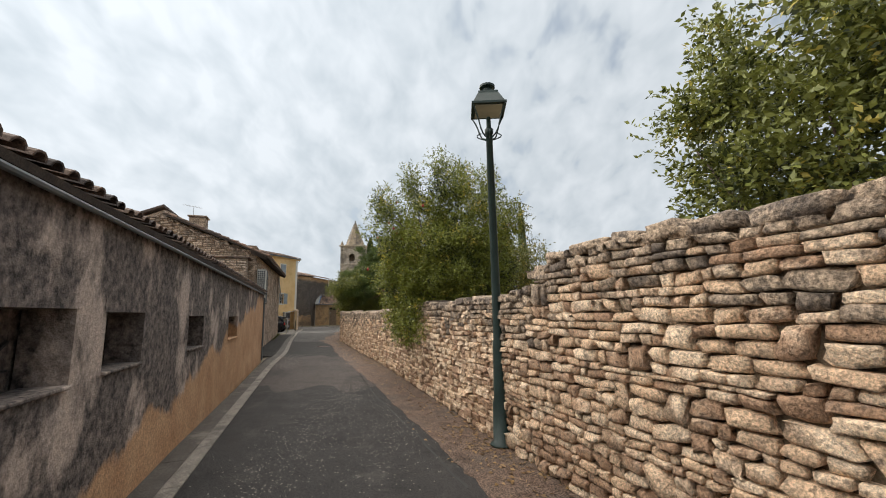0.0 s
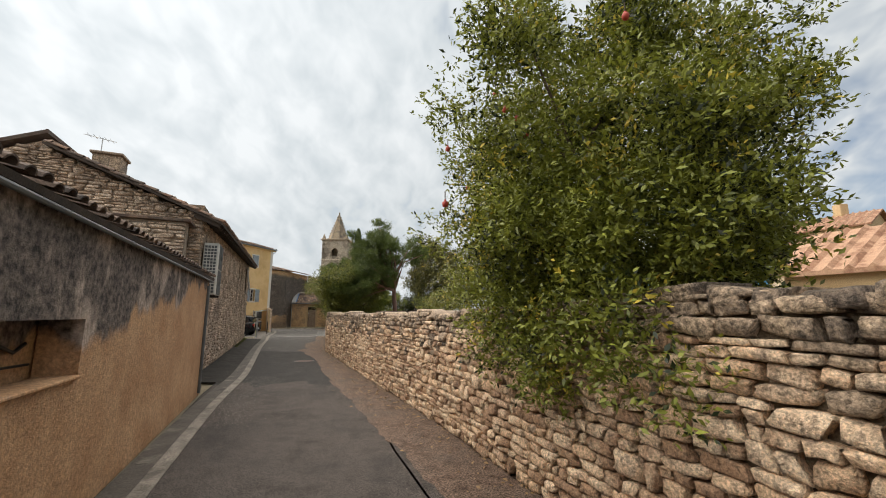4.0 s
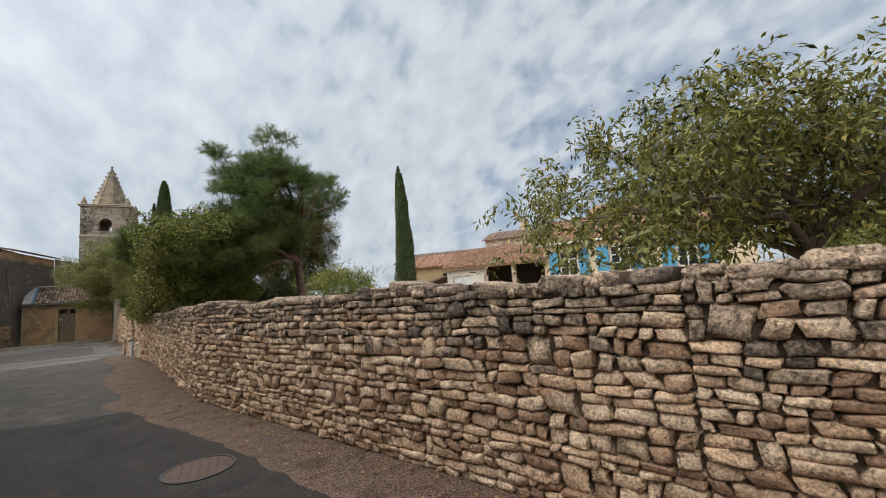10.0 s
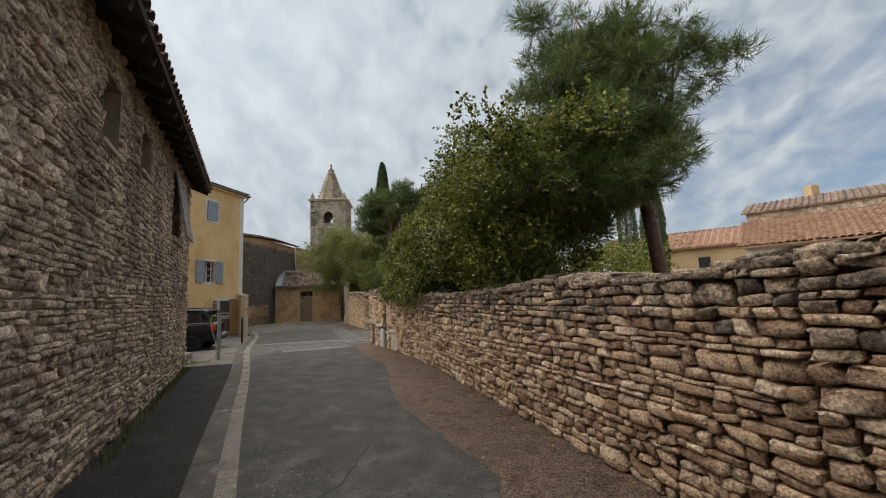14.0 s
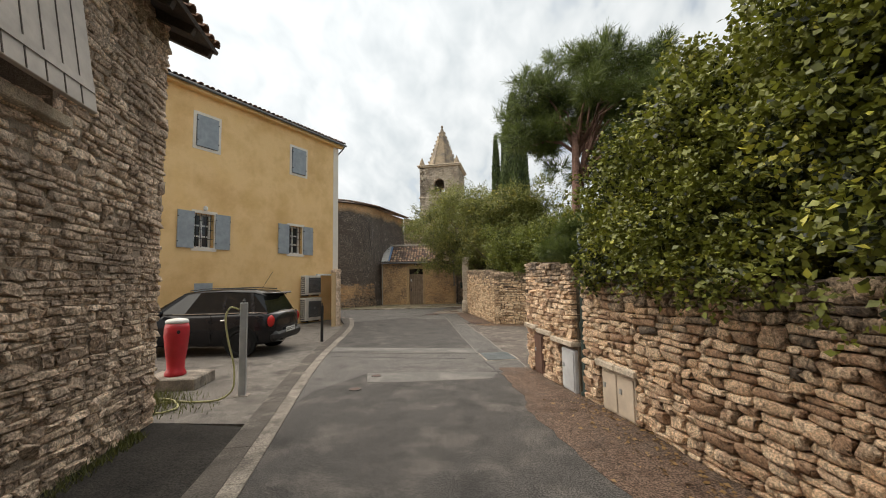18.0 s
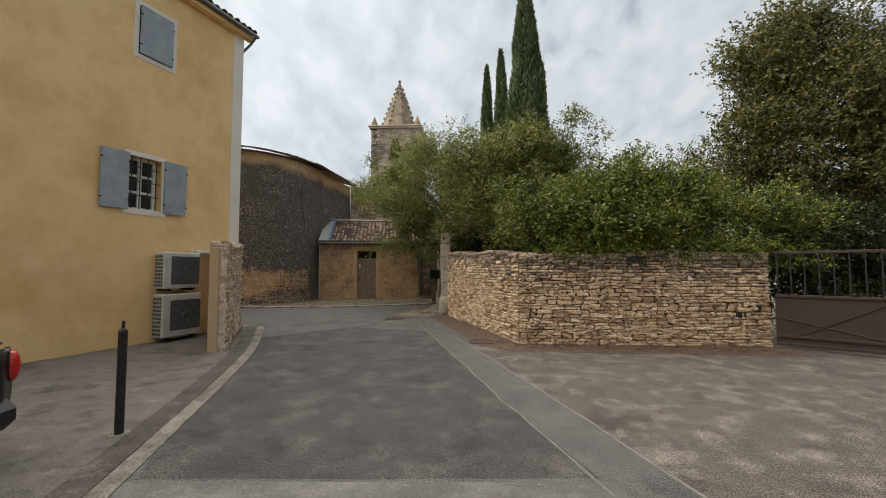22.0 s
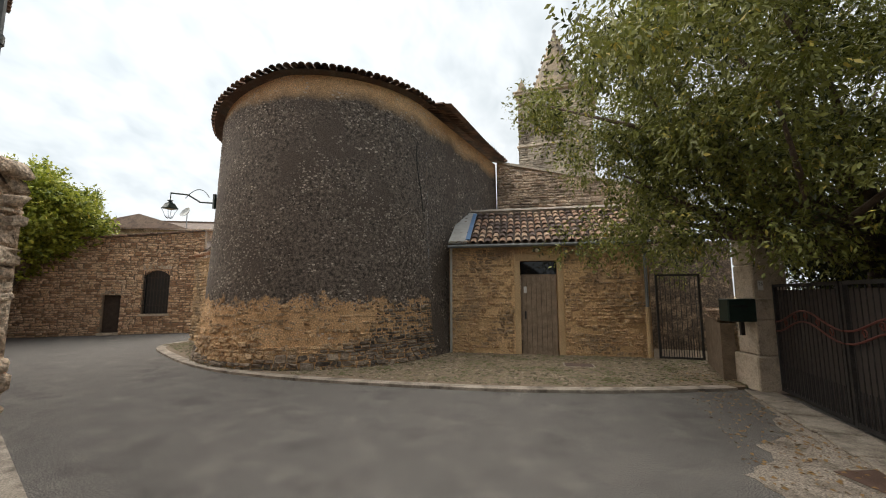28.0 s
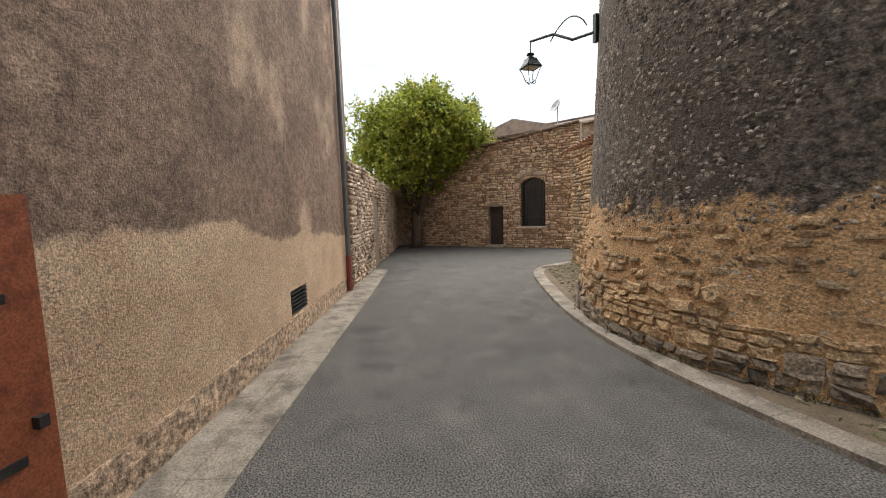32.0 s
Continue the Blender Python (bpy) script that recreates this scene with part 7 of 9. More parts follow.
def iron_gate(name, a, b, z0, z1, label, rail_mat, bars, scroll=True, low=0.45, back=None):
    gm_ = axes_of(a, b)
    L_ = span(a, b)
    gt = thing(name, (*a, z0), label, "gate")
    for x0, x1 in ((0.02, L_ / 2 - 0.02), (L_ / 2 + 0.02, L_ - 0.02)) if scroll else ((0.02, L_ - 0.02),):
        lf = Geo()
        for x in (x0, x1 - 0.05):
            lf.box((x, -0.025, z0), (x + 0.05, 0.025, z1), gm_)
        for z in (z0, z1 - 0.05):
            lf.box((x0 + 0.05, -0.02, z), (x1 - 0.05, 0.02, z + 0.05), gm_)
        under(gt, lf.done("gate_frame", bars))
        n = int((x1 - x0) / 0.11)
        for i in range(1, n):
            x = x0 + (x1 - x0) * i / n
            under(gt, Geo().tube([at(gm_, x, 0, z0 + 0.05), at(gm_, x, 0, z1 - 0.05)], 0.008, 5).done("bar", bars))
        for i in range(1, n * 2):
            x = x0 + (x1 - x0) * i / n / 2
            under(gt, Geo().tube([at(gm_, x, 0.015, z0 + 0.05), at(gm_, x, 0.015, z0 + low)], 0.007, 4).done("spike", bars))
        if scroll:
            for dz in (0.0, 0.16):
                q = [at(gm_, x0 + (x1 - x0) * t, 0.02, 1.05 + dz + 0.22 * math.sin(math.pi * t) ** 2) for t in np.linspace(0, 1, 13)]
                under(gt, Geo().tube(q, 0.014, 6).done("curved_rail", rail_mat))
            for k in range(5):
                cx, cz = x0 + (x1 - x0) * (k + 0.8) / 6, 1.13 + 0.22 * math.sin(math.pi * (k + 0.8) / 6) ** 2
                q = [at(gm_, cx + 0.05 * math.cos(t) * (1 - t / 12), 0.02, cz + 0.06 * math.sin(t) * (1 - t / 12)) for t in np.linspace(0, 7, 14)]
                under(gt, Geo().tube(q, 0.008, 5).done("scroll", rail_mat))
        if back:
            under(gt, Geo().box((x0 + 0.05, -0.04, z0 + 0.05), (x1 - 0.05, -0.03, z1 - 0.1), gm_).done("backing_sheet", back))
    return gt


RUSTY = plain("rust_red_iron", (0.13, 0.04, 0.03), 0.65, 0.2)
iron_gate("driveway_gate", (-2.7, 24.05), (-2.85, 27.9), 0.06, 1.85, "double driveway gate of dark iron with rust-red scrolled rails", RUSTY, IRON, back=plain("grey_brown_sheet", (0.045, 0.036, 0.032), 0.7))
iron_gate("passage_gate", (-3.3, 31.0), (-4.35, 30.95), 0.06, 2.2, "black iron passage gate beside the annex", IRON, IRON, scroll=False)
# added wall: blocks the sky so that the shaded passage stays dark
under(thing("passage_backdrop", (-3.6, 34.0, 0), "added dark stone backdrop that closes off the shaded passage", "wall", kind="structure"), Geo().box((-5.0, 33.4, 0), (-2.0, 33.8, 3.3)).done("wall", STONE_GREY))
# brown sliding gate at the end of the corner wall
gm2 = axes_of((7.0, 16.3), (4.55, 18.2))
Lg = span((7.0, 16.3), (4.55, 18.2))
gt = thing("sliding_gate", (4.55, 18.2, 0), "dark brown metal gate with a sheet foot and open bars above", "gate")
under(gt, Geo().box((0, -0.03, 0.06), (Lg, 0.0, 1.05), gm2).done("sheet", GATE_BROWN))
for z in (0.06, 0.22, 1.05, 1.95):
    under(gt, Geo().box((0, -0.03, z), (Lg, 0.03, z + 0.06), gm2, 0.006).done("rail", GATE_BROWN))
for i in range(15):
    x = 0.05 + (Lg - 0.1) * i / 14
    under(gt, Geo().box((x - 0.012, -0.012, 1.1), (x + 0.012, 0.012, 1.95), gm2).done("bar", IRON))
for q in (((0.4, 0.3), (Lg / 2, 0.95)), ((Lg / 2, 0.95), (Lg - 0.4, 0.3)), ((Lg - 0.1, 0.62), (Lg / 2, 0.3)), ((Lg / 2, 0.3), (0.1, 0.62))):
    under(gt, Geo().tube([at(gm2, q[0][0], 0.012, q[0][1]), at(gm2, q[1][0], 0.012, q[1][1])], 0.012, 5).done("brace", GATE_BROWN))
under(gt, Geo().box((-0.1, -0.06, 0), (0.0, 0.06, 2.4), gm2, 0.01).done("gate_post", GATE_BROWN))
wm = axes_of((4.5, 18.3), (-0.8, 18.3))
# the recess is a raised block; its shade is only the black colour
for s, z, w, h, mat, nm, lab in ((2.55, 1.72, 0.42, 0.2, CRACK_HOLE_DARK, "wall_recess", "small black block painted as the shade of a recess in the corner wall"), (1.6, 1.4, 0.09, 0.09, WHITE_PAINT, "wall_plate", "small white plate on the corner wall"), (0.6, 0.6, 0.12, 0.12, IRON, "socket_box", "small dark box on the corner wall"), (0.2, 0.75, 0.1, 0.12, IRON, "socket_box", "small dark box on the corner wall")):
    ob = Geo().box((s, -0.05, z), (s + w, 0.062, z + h), wm, 0.006).done(nm, mat)
    tagged(ob, lab, "fitting")

# ---- street lamps ----


def lantern(parent, c, s=1.0, m=None, up=True):
    """A four-sided lantern: chimney cap, roof, glass, arms curving down to the stem."""
    x, y, z = c
    T = Matrix.Translation(c) @ Matrix.Scale(s, 4)
    R4 = Matrix.Rotation(radians(45), 4, "Z")
    under(parent, Geo().ring([(0.335, 0), (0.335, 0.03), (0.3, 0.045), (0.2, 0.2), (0.19, 0.24), (0.1, 0.25), (0.1, 0.29)], 4, T @ R4).done("lantern_roof", GREENPAINT))
    under(parent, Geo().ring([(0.06, 0.28), (0.06, 0.33), (0.11, 0.345), (0.11, 0.375), (0.05, 0.4)], 14, T).done("chimney_cap", GREENPAINT))
    under(parent, Geo().ring([(0.26, -0.012), (0.26, 0.0)], 4, T @ R4).done("diffuser", MILK))
    for k in range(4):
        a = radians(45 + 90 * k)
        q = []
        for t in np.linspace(0, 1, 9):
            rr = 0.31 * (1 - t) ** 0.5 * (1 - 0.15 * math.sin(math.pi * t)) + 0.03 * t
            q.append(T @ Vector((rr * math.cos(a), rr * math.sin(a), -0.42 * t)))
        under(parent, Geo().tube(q, 0.011 * s, 6).done("arm", GREENPAINT))
        b = radians(90 * k)
        q = [T @ Vector(((0.04 + 0.13 * math.sin(t)) * math.cos(b), (0.04 + 0.13 * math.sin(t)) * math.sin(b), -0.44 + 0.08 * t * 0.5)) for t in np.linspace(0, 2.6, 8)]
        under(parent, Geo().tube(q, 0.009 * s, 5).done("scroll", GREENPAINT))


def street_lamp(x, y, h, lean=0.0, label=""):
    r = thing("street_lamp", (x, y, 0), label, "street lamp", "street lamps")
    under(r, Geo().ring([(0.15, 0), (0.15, 0.03), (0.11, 0.05), (0.1, 0.5), (0.085, 0.55), (0.07, 1.2), (0.068, 1.22), (0.06, 1.3), (0.045, h - 0.75), (0.06, h - 0.74), (0.06, h - 0.68), (0.035, h - 0.66), (0.03, h - 0.5)], 14, Matrix.Translation((x, y, 0))).done("pole", GREENPAINT, None, "", True))
    lantern(r, (x, y, h - 0.4), 1.0)
    return r


street_lamp(12.06, -21.4, 4.82, label="dark green iron street lamp with lantern against dry stone wall")
lp = thing("street_lamp", (1.11, 8.91, 0), "dark green street lamp post in a slot of the wall", "street lamp", "street lamps")
under(lp, Geo().ring([(0.085, 0), (0.085, 0.04), (0.06, 0.06), (0.055, 1.0), (0.048, 1.05), (0.044, 2.35), (0.0, 2.37)], 14, Matrix.Translation((1.11, 8.91, 0))).done("pole", GREENPAINT, None, "", True))
under(lp, Geo().ring([(0.068, 0.95), (0.068, 1.05)], 14, Matrix.Translation((1.11, 8.91, 0))).done("collar", GREENPAINT))
wl = thing("wall_lantern", (-15.3, 26.7, 4.3), "dark green hanging lantern on a scrolled bracket on the apse", "street lamp")
bx, by = -15.35, 26.72
ex, ey = -16.55, 26.35
q = [(bx, by, 4.15), (bx + (ex - bx) * 0.3, by + (ey - by) * 0.3, 4.18), (bx + (ex - bx) * 0.6, by + (ey - by) * 0.6, 4.4), (ex, ey, 4.46)]
under(wl, Geo().tube(q, 0.022, 8).done("bracket_arm", GREENPAINT))
under(wl, Geo().tube([(ex, ey, 4.46), (ex, ey, 4.24)], 0.012, 6).done("hanger", GREENPAINT))
q = [(bx + (ex - bx) * (0.1 + 0.55 * t), by + (ey - by) * (0.1 + 0.55 * t), 4.3 + 0.28 * math.sin(math.pi * t) ** 0.8 * (1 - 0.3 * t)) for t in np.linspace(0, 1, 12)]
under(wl, Geo().tube(q, 0.01, 5).done("scroll", GREENPAINT))
under(wl, Geo().box((bx - 0.015, by - 0.015, 4.0), (bx + 0.05, by + 0.05, 4.4)).done("wall_plate", GREENPAINT))
lantern(wl, (ex, ey, 4.02), 0.62)

# ---- hydrant, post, hose, bollard ----
hm = pose(-5.45, 8.55, 0, 0, 0, 18)
tagged(Geo().box((-0.44, -0.36, 0.0), (0.44, 0.36, 0.2), hm, 0.02).done("concrete_plinth", CONCRETE), "low stained concrete plinth beside the parking strip", "plinth")
hy = thing("hydrant", (-5.45, 8.5, 0.2), "bulging red hydrant with a pale cap on a concrete plinth", "hydrant")
hT = Matrix.Translation((-5.45, 8.5, 0.2)) @ Matrix.Diagonal((0.76, 0.76, 0.9, 1.0))
under(hy, Geo().ring([(0.2, 0), (0.21, 0.03), (0.19, 0.08), (0.165, 0.12), (0.175, 0.25), (0.215, 0.5), (0.24, 0.72), (0.24, 0.86), (0.215, 0.95)], 28, hT).done("body", RED_PAINT, None, "", True))
under(hy, Geo().ring([(0.22, 0.95), (0.225, 0.985), (0.19, 1.02), (0.05, 1.04)], 28, hT).done("cap", WHITE_PAINT, None, "pale painted cap", True))
under(hy, Geo().ring([(0.035, 0), (0.035, 0.03)], 10, hT @ Matrix.Translation((0.18, -0.14, 0.8)) @ pose(0, 0, 0, 90, 0, 50)).done("lock", IRON))
ps = thing("metal_post", (-3.95, 8.2, 0), "galvanised square metal post carrying a hose", "post")
pT = pose(-3.95, 8.2, 0, 0, 0, 20)
under(ps, Geo().box((-0.05, -0.03, 0), (0.05, 0.03, 1.4), pT, 0.006).done("post", GALV))
under(ps, Geo().box((-0.1, -0.08, 0), (0.1, 0.08, 0.02), pT).done("foot_plate", CONCRETE))
under(ps, Geo().ring([(0.02, 1.4), (0.03, 1.43), (0.0, 1.47)], 8, pT).done("bolt", IRON))
hz = thing("garden_hose", (-4.0, 8.1, 0.02), "faded yellow-green hose hung on the post and looped on the ground", "hose")
q = [(-3.97, 8.12, 1.3), (-4.05, 8.02, 1.36), (-4.1, 7.98, 1.2), (-4.05, 8.0, 0.85), (-3.93, 8.0, 0.5), (-3.9, 7.97, 0.15), (-4.05, 7.85, 0.03), (-4.4, 7.75, 0.03), (-4.75, 7.75, 0.03), (-4.95, 7.55, 0.03), (-4.75, 7.25, 0.03), (-4.4, 7.25, 0.03), (-4.35, 7.5, 0.035), (-4.7, 7.75, 0.05), (-5.1, 7.85, 0.03), (-5.3, 7.6, 0.03)]
pq = np.array(q)
tt = np.linspace(0, len(q) - 1, 90)
sm_ = np.stack([np.interp(tt, np.arange(len(q)), pq[:, c]) for c in range(3)], 1)
for _ in range(5):
    sm_[1:-1] = (sm_[:-2] + 2 * sm_[1:-1] + sm_[2:]) / 4
under(hz, Geo().tube([tuple(p) for p in sm_], 0.014, 7).done("hose", HOSE, None, "", True))
bl = thing("bollard", (-5.4, 13.3, 0), "thin black metal bollard at the edge of the street", "bollard")
under(bl, Geo().ring([(0.04, 0), (0.04, 1.02), (0.03, 1.04), (0.015, 1.05), (0.015, 1.12)], 12, Matrix.Translation((-5.4, 13.3, 0))).done("post", IRON))
under(bl, Geo().ring([(0.1, 0.012), (0.09, 0.025)], 12, Matrix.Translation((-5.4, 13.3, 0))).done("foot", CONCRETE))

# ---- parked car ----
cm = pose(-5.58, 11.92, 0.012, 0, 0, 191)
car = thing("car", at(cm, 2.0, 0), "parked black compact hatchback with black wheels and red tail lamps", "car")


def loft(stations, n, m, close=True):
    """Stations: (x, list of (y, z)) with the same count."""
    g = Geo()
    for x, ring in stations:
        g.v += [tuple(m @ Vector((x, y, z))) for y, z in ring]
    k = len(stations[0][1])
    for i in range(len(stations) - 1):
        for j in range(k):
            g.f.append((i * k + j, i * k + (j + 1) % k, (i + 1) * k + (j + 1) % k, (i + 1) * k + j))
    g.f += [tuple(range(k))[::-1], tuple((len(stations) - 1) * k + j for j in range(k))]
    return g


def section(w, z0, zb, zt, crown):
    h = w
    pts = [(h * 0.86, z0), (h * 0.97, z0 + 0.1), (h, (z0 + zb) / 2), (h * 0.985, zb - 0.12), (h * 0.94, zb), (h * 0.6, zt), (0, zt + crown)]
    return [(y, z) for y, z in pts] + [(-y, z) for y, z in pts[-2::-1]]


ST = [(0.0, 0.62, 0.42, 0.85, 0.9), (0.06, 0.78, 0.32, 0.94, 0.98), (0.3, 0.87, 0.27, 1.0, 1.02), (0.8, 0.895, 0.24, 1.02, 1.03), (1.6, 0.895, 0.24, 1.0, 1.01), (2.5, 0.895, 0.24, 0.99, 1.0), (2.95, 0.89, 0.24, 0.98, 1.02), (3.4, 0.88, 0.25, 0.93, 1.0), (3.8, 0.84, 0.28, 0.86, 0.93), (4.02, 0.72, 0.36, 0.76, 0.82), (4.1, 0.55, 0.45, 0.68, 0.72)]
under(car, loft([(x, section(w, z0, zb, zt, 0.01)) for x, w, z0, zb, zt in ST], 13, cm).done("body", CARBLACK, None, "", True))
# glasshouse: x at the belt and at the roof
GB = [(0.18, 0.78, 1.0), (0.5, 0.82, 1.02), (1.2, 0.83, 1.01), (2.1, 0.83, 1.0), (2.75, 0.79, 1.0), (3.0, 0.74, 0.99)]
GT = [(0.38, 0.6, 1.42), (0.62, 0.64, 1.5), (1.2, 0.66, 1.525), (1.8, 0.66, 1.515), (2.15, 0.63, 1.48), (2.3, 0.6, 1.44)]
g = Geo()
for (xb, wb, zb), (xt, wt, zt) in zip(GB, GT):
    g.v += [tuple(cm @ Vector(p)) for p in ((xb, wb, zb), (xt, wt, zt), (xt, -wt, zt), (xb, -wb, zb))]
for i in range(5):
    g.f += [(i * 4 + j, i * 4 + j + 1, i * 4 + 5 + j, i * 4 + 4 + j) for j in range(3)]
g.f += [(0, 3, 2, 1), (20, 21, 22, 23)]
under(car, g.done("window", CARGLASS, None, "dark tinted car glass"))
g = Geo()
RT = [(0.3, 0.6, 1.41), (0.55, 0.665, 1.5), (1.2, 0.69, 1.535), (1.8, 0.69, 1.525), (2.15, 0.65, 1.485), (2.3, 0.6, 1.445)]
for x, w, z in RT:
    g.v += [tuple(cm @ Vector(p)) for p in ((x, w, z - 0.03), (x, w * 0.96, z + 0.012), (x, 0, z + 0.035), (x, -w * 0.96, z + 0.012), (x, -w, z - 0.03))]
for i in range(5):
    g.f += [(i * 5 + j, i * 5 + j + 1, i * 5 + 6 + j, i * 5 + 5 + j) for j in range(4)]
under(car, g.done("roof", CARBLACK, None, "", True))
for sgn in (1, -1):
    for i, wd in ((1, 0.05), (2, 0.035), (4, 0.06)):
        b, t = Vector((GB[i][0], sgn * (GB[i][1] + 0.006), GB[i][2])), Vector((GT[i][0], sgn * (GT[i][1] + 0.006), GT[i][2]))
        under(car, Geo().add([b - Vector((wd, 0, 0)), b + Vector((wd, 0, 0)), t + Vector((wd * 0.8, 0, 0)), t - Vector((wd * 0.8, 0, 0))], [(0, 1, 2, 3)], cm).done("pillar", CARBLACK))
    under(car, Geo().tube([cm @ Vector((x, sgn * (w + 0.03), z - 0.005)) for x, w, z in GB], 0.011, 5).done("belt_trim", CHROME))
    under(car, Geo().tube([cm @ Vector((x, sgn * (w * 0.86), z + 0.05)) for x, w, z in RT[1:5]], 0.014, 6).done("roof_rail", IRON))
    for x in (1.05, 2.05):
        under(car, Geo().box((x, sgn * 0.9 - 0.015, 0.83), (x + 0.17, sgn * 0.9 + 0.015, 0.86), cm, 0.006).done("door_handle", CHROME))
    under(car, Geo().ring([(0.02, -0.1), (0.085, -0.06), (0.09, 0.04), (0.03, 0.09)], 10, cm @ Matrix.Translation((2.6, sgn * 0.98, 1.03)) @ Matrix.Rotation(radians(90), 4, "Y")).done("mirror", CARBLACK, None, "", True))
    for x in (1.45, 2.45):
        under(car, Geo().box((x - 0.004, sgn * 0.896 - 0.003, 0.34), (x + 0.004, sgn * 0.896 + 0.003, 0.98), cm).done("door_gap", RUBBER))
    tm_ = cm @ Matrix.Translation((0.13, sgn * 0.765, 0.81)) @ Matrix.Rotation(radians(-38 * sgn), 4, "Z") @ Matrix.Rotation(radians(-90), 4, "Y") @ Matrix.Diagonal((1.45, 0.9, 1, 1))
    tlm = under(car, Geo().ring([(0.095, -0.06), (0.1, 0.03), (0.085, 0.075), (0.05, 0.1), (0.004, 0.108)], 20, tm_).done("tail_lamp", REDGLASS, None, "", True))
    under(tlm, Geo().ring([(0.1, 0.0), (0.112, 0.01), (0.112, 0.04), (0.1, 0.045)], 20, tm_, False).done("lamp_ring", CARBLACK))
    under(car, Geo().ring([(0.13, 0), (0.12, 0.05), (0.05, 0.08)], 16, cm @ Matrix.Translation((3.78, sgn * 0.62, 0.78)) @ Matrix.Rotation(radians(72), 4, "Y")).done("headlamp", CHROME, None, "", True))
    for x in (0.76, 3.35):
        wmx = cm @ Matrix.Translation((x, sgn * 0.8, 0.325)) @ Matrix.Rotation(radians(90 if sgn < 0 else -90), 4, "X")
        wh = under(car, Geo().ring([(0.2, -0.1), (0.31, -0.1), (0.328, -0.06), (0.328, 0.07), (0.3, 0.105), (0.235, 0.11), (0.22, 0.06)], 32, wmx, False).done("wheel", RUBBER, None, "", True))
        rm = Geo().ring([(0.235, 0.1), (0.22, 0.11), (0.205, 0.08), (0.2, -0.08)], 28, wmx, False).ring([(0.06, 0.05), (0.05, 0.1)], 12, wmx)
        for k in range(10):
            rm.box((0.03, -0.014, 0.055), (0.21, 0.014, 0.09), wmx @ Matrix.Rotation(2 * math.pi * k / 10, 4, "Z"))
        under(wh, rm.done("rim", RIM))
        ar = Geo()
        for k in range(13):
            a0, a1 = math.pi * k / 13, math.pi * (k + 1) / 13
            v = [(x + rr * math.cos(a), sgn * y, 0.325 + rr * math.sin(a)) for a in (a0, a1) for rr in (0.345, 0.4) for y in (0.84, 0.905)]
            ar.add(v, [(0, 1, 3, 2), (4, 6, 7, 5), (1, 5, 7, 3), (2, 3, 7, 6), (0, 4, 5, 1)], cm)
        under(car, ar.done("arch_trim", RUBBER))
        under(car, Geo().ring([(0.36, 0), (0.36, 0.1)], 24, cm @ Matrix.Translation((x, sgn * 0.805, 0.34)) @ Matrix.Rotation(radians(90 if sgn < 0 else -90), 4, "X")).done("wheel_well", RUBBER))
under(car, Geo().box((-0.05, -0.78, 0.32), (0.2, 0.78, 0.58), cm, 0.085).done("rear_bumper", plain("bumper_plastic", (0.012, 0.012, 0.013), 0.55)))
pl = under(car, Geo().box((-0.062, -0.26, 0.5), (-0.05, 0.26, 0.61), cm).done("number_plate", WHITE_PAINT))
lettering(pl, "2-DAG-921", 0.1, cm @ Matrix.Translation((-0.064, 0, 0.555)) @ Matrix(((0, 0, -1, 0), (-1, 0, 0, 0), (0, 1, 0, 0), (0, 0, 0, 1))), IRON)
under(car, Geo().tube([cm @ Vector((-0.07, 0.45, 0.33)), cm @ Vector((0.1, 0.45, 0.33))], 0.035, 10).done("exhaust", CHROME))
under(car, Geo().box((0.16, -0.6, 1.43), (0.42, 0.6, 1.47), cm, 0.015).done("spoiler", CARBLACK))
under(car, Geo().tube([cm @ Vector((0.7, 0, 1.54)), cm @ Vector((0.42, 0, 1.98))], 0.006, 5).done("aerial", IRON))
under(car, Geo().ring([(0.05, 0), (0.04, 0.02)], 14, cm @ Matrix.Translation((0.1, 0, 0.84)) @ Matrix.Rotation(radians(-90), 4, "Y")).done("badge", CHROME))

# ---- far side of the square ----
FF = [(-22.4, 31.8), (-28.2, 26.4)]
fm = axes_of(*FF)
Lf = span(*FF)


def ff_top(s):
    return 4.55 - 0.13 * s


W0, D0_ = 1.25, 2.95
r = thing("square_house", (*FF[0], 0), "stone house across the square with a barred arched window", "house")
fh = [(W0, W0 + 0.95, 0.85, 2.75), (D0_, D0_ + 0.62, 0.1, 1.65)]
under(r, panel(Geo(), fm, 0, Lf, -0.05, 4.6, 0.4, fh, top=ff_top).done("wall", MORTAR))
tagged(stones_mesh("stonework", rubble(rng, Lf, 0.0, ff_top, hs=(0.07, 0.12), ws=(0.14, 0.36), holes=fh), fm, STONE, r), kind="stuff")
w = under(r, Geo().box((W0, -0.3, 0.85), (W0 + 0.95, -0.28, 2.75), fm).done("window", GLASS))
n = 12
head = [(W0 + 0.95 * i / n, 2.52 + 0.21 * math.sin(math.pi * i / n) ** 0.8) for i in range(n + 1)]
ring = [(x, y, z) for y in (0.03, -0.27) for x, z in head + [(x, 2.78) for x, z in head]]
h, d = n + 1, 2 * n + 2
under(w, Geo().add(ring, [f for i in range(n) for f in ((i, i + 1, h + i + 1, h + i), (d + i, d + h + i, d + h + i + 1, d + i + 1), (i, d + i, d + i + 1, i + 1))], fm).done("arch_head", STONE))
for i in range(8):
    x = W0 + 0.06 + 0.83 * i / 7
    under(w, Geo().tube([at(fm, x, 0.04, 0.85), at(fm, x, 0.04, 2.7)], 0.014, 5).done("bar", IRON))
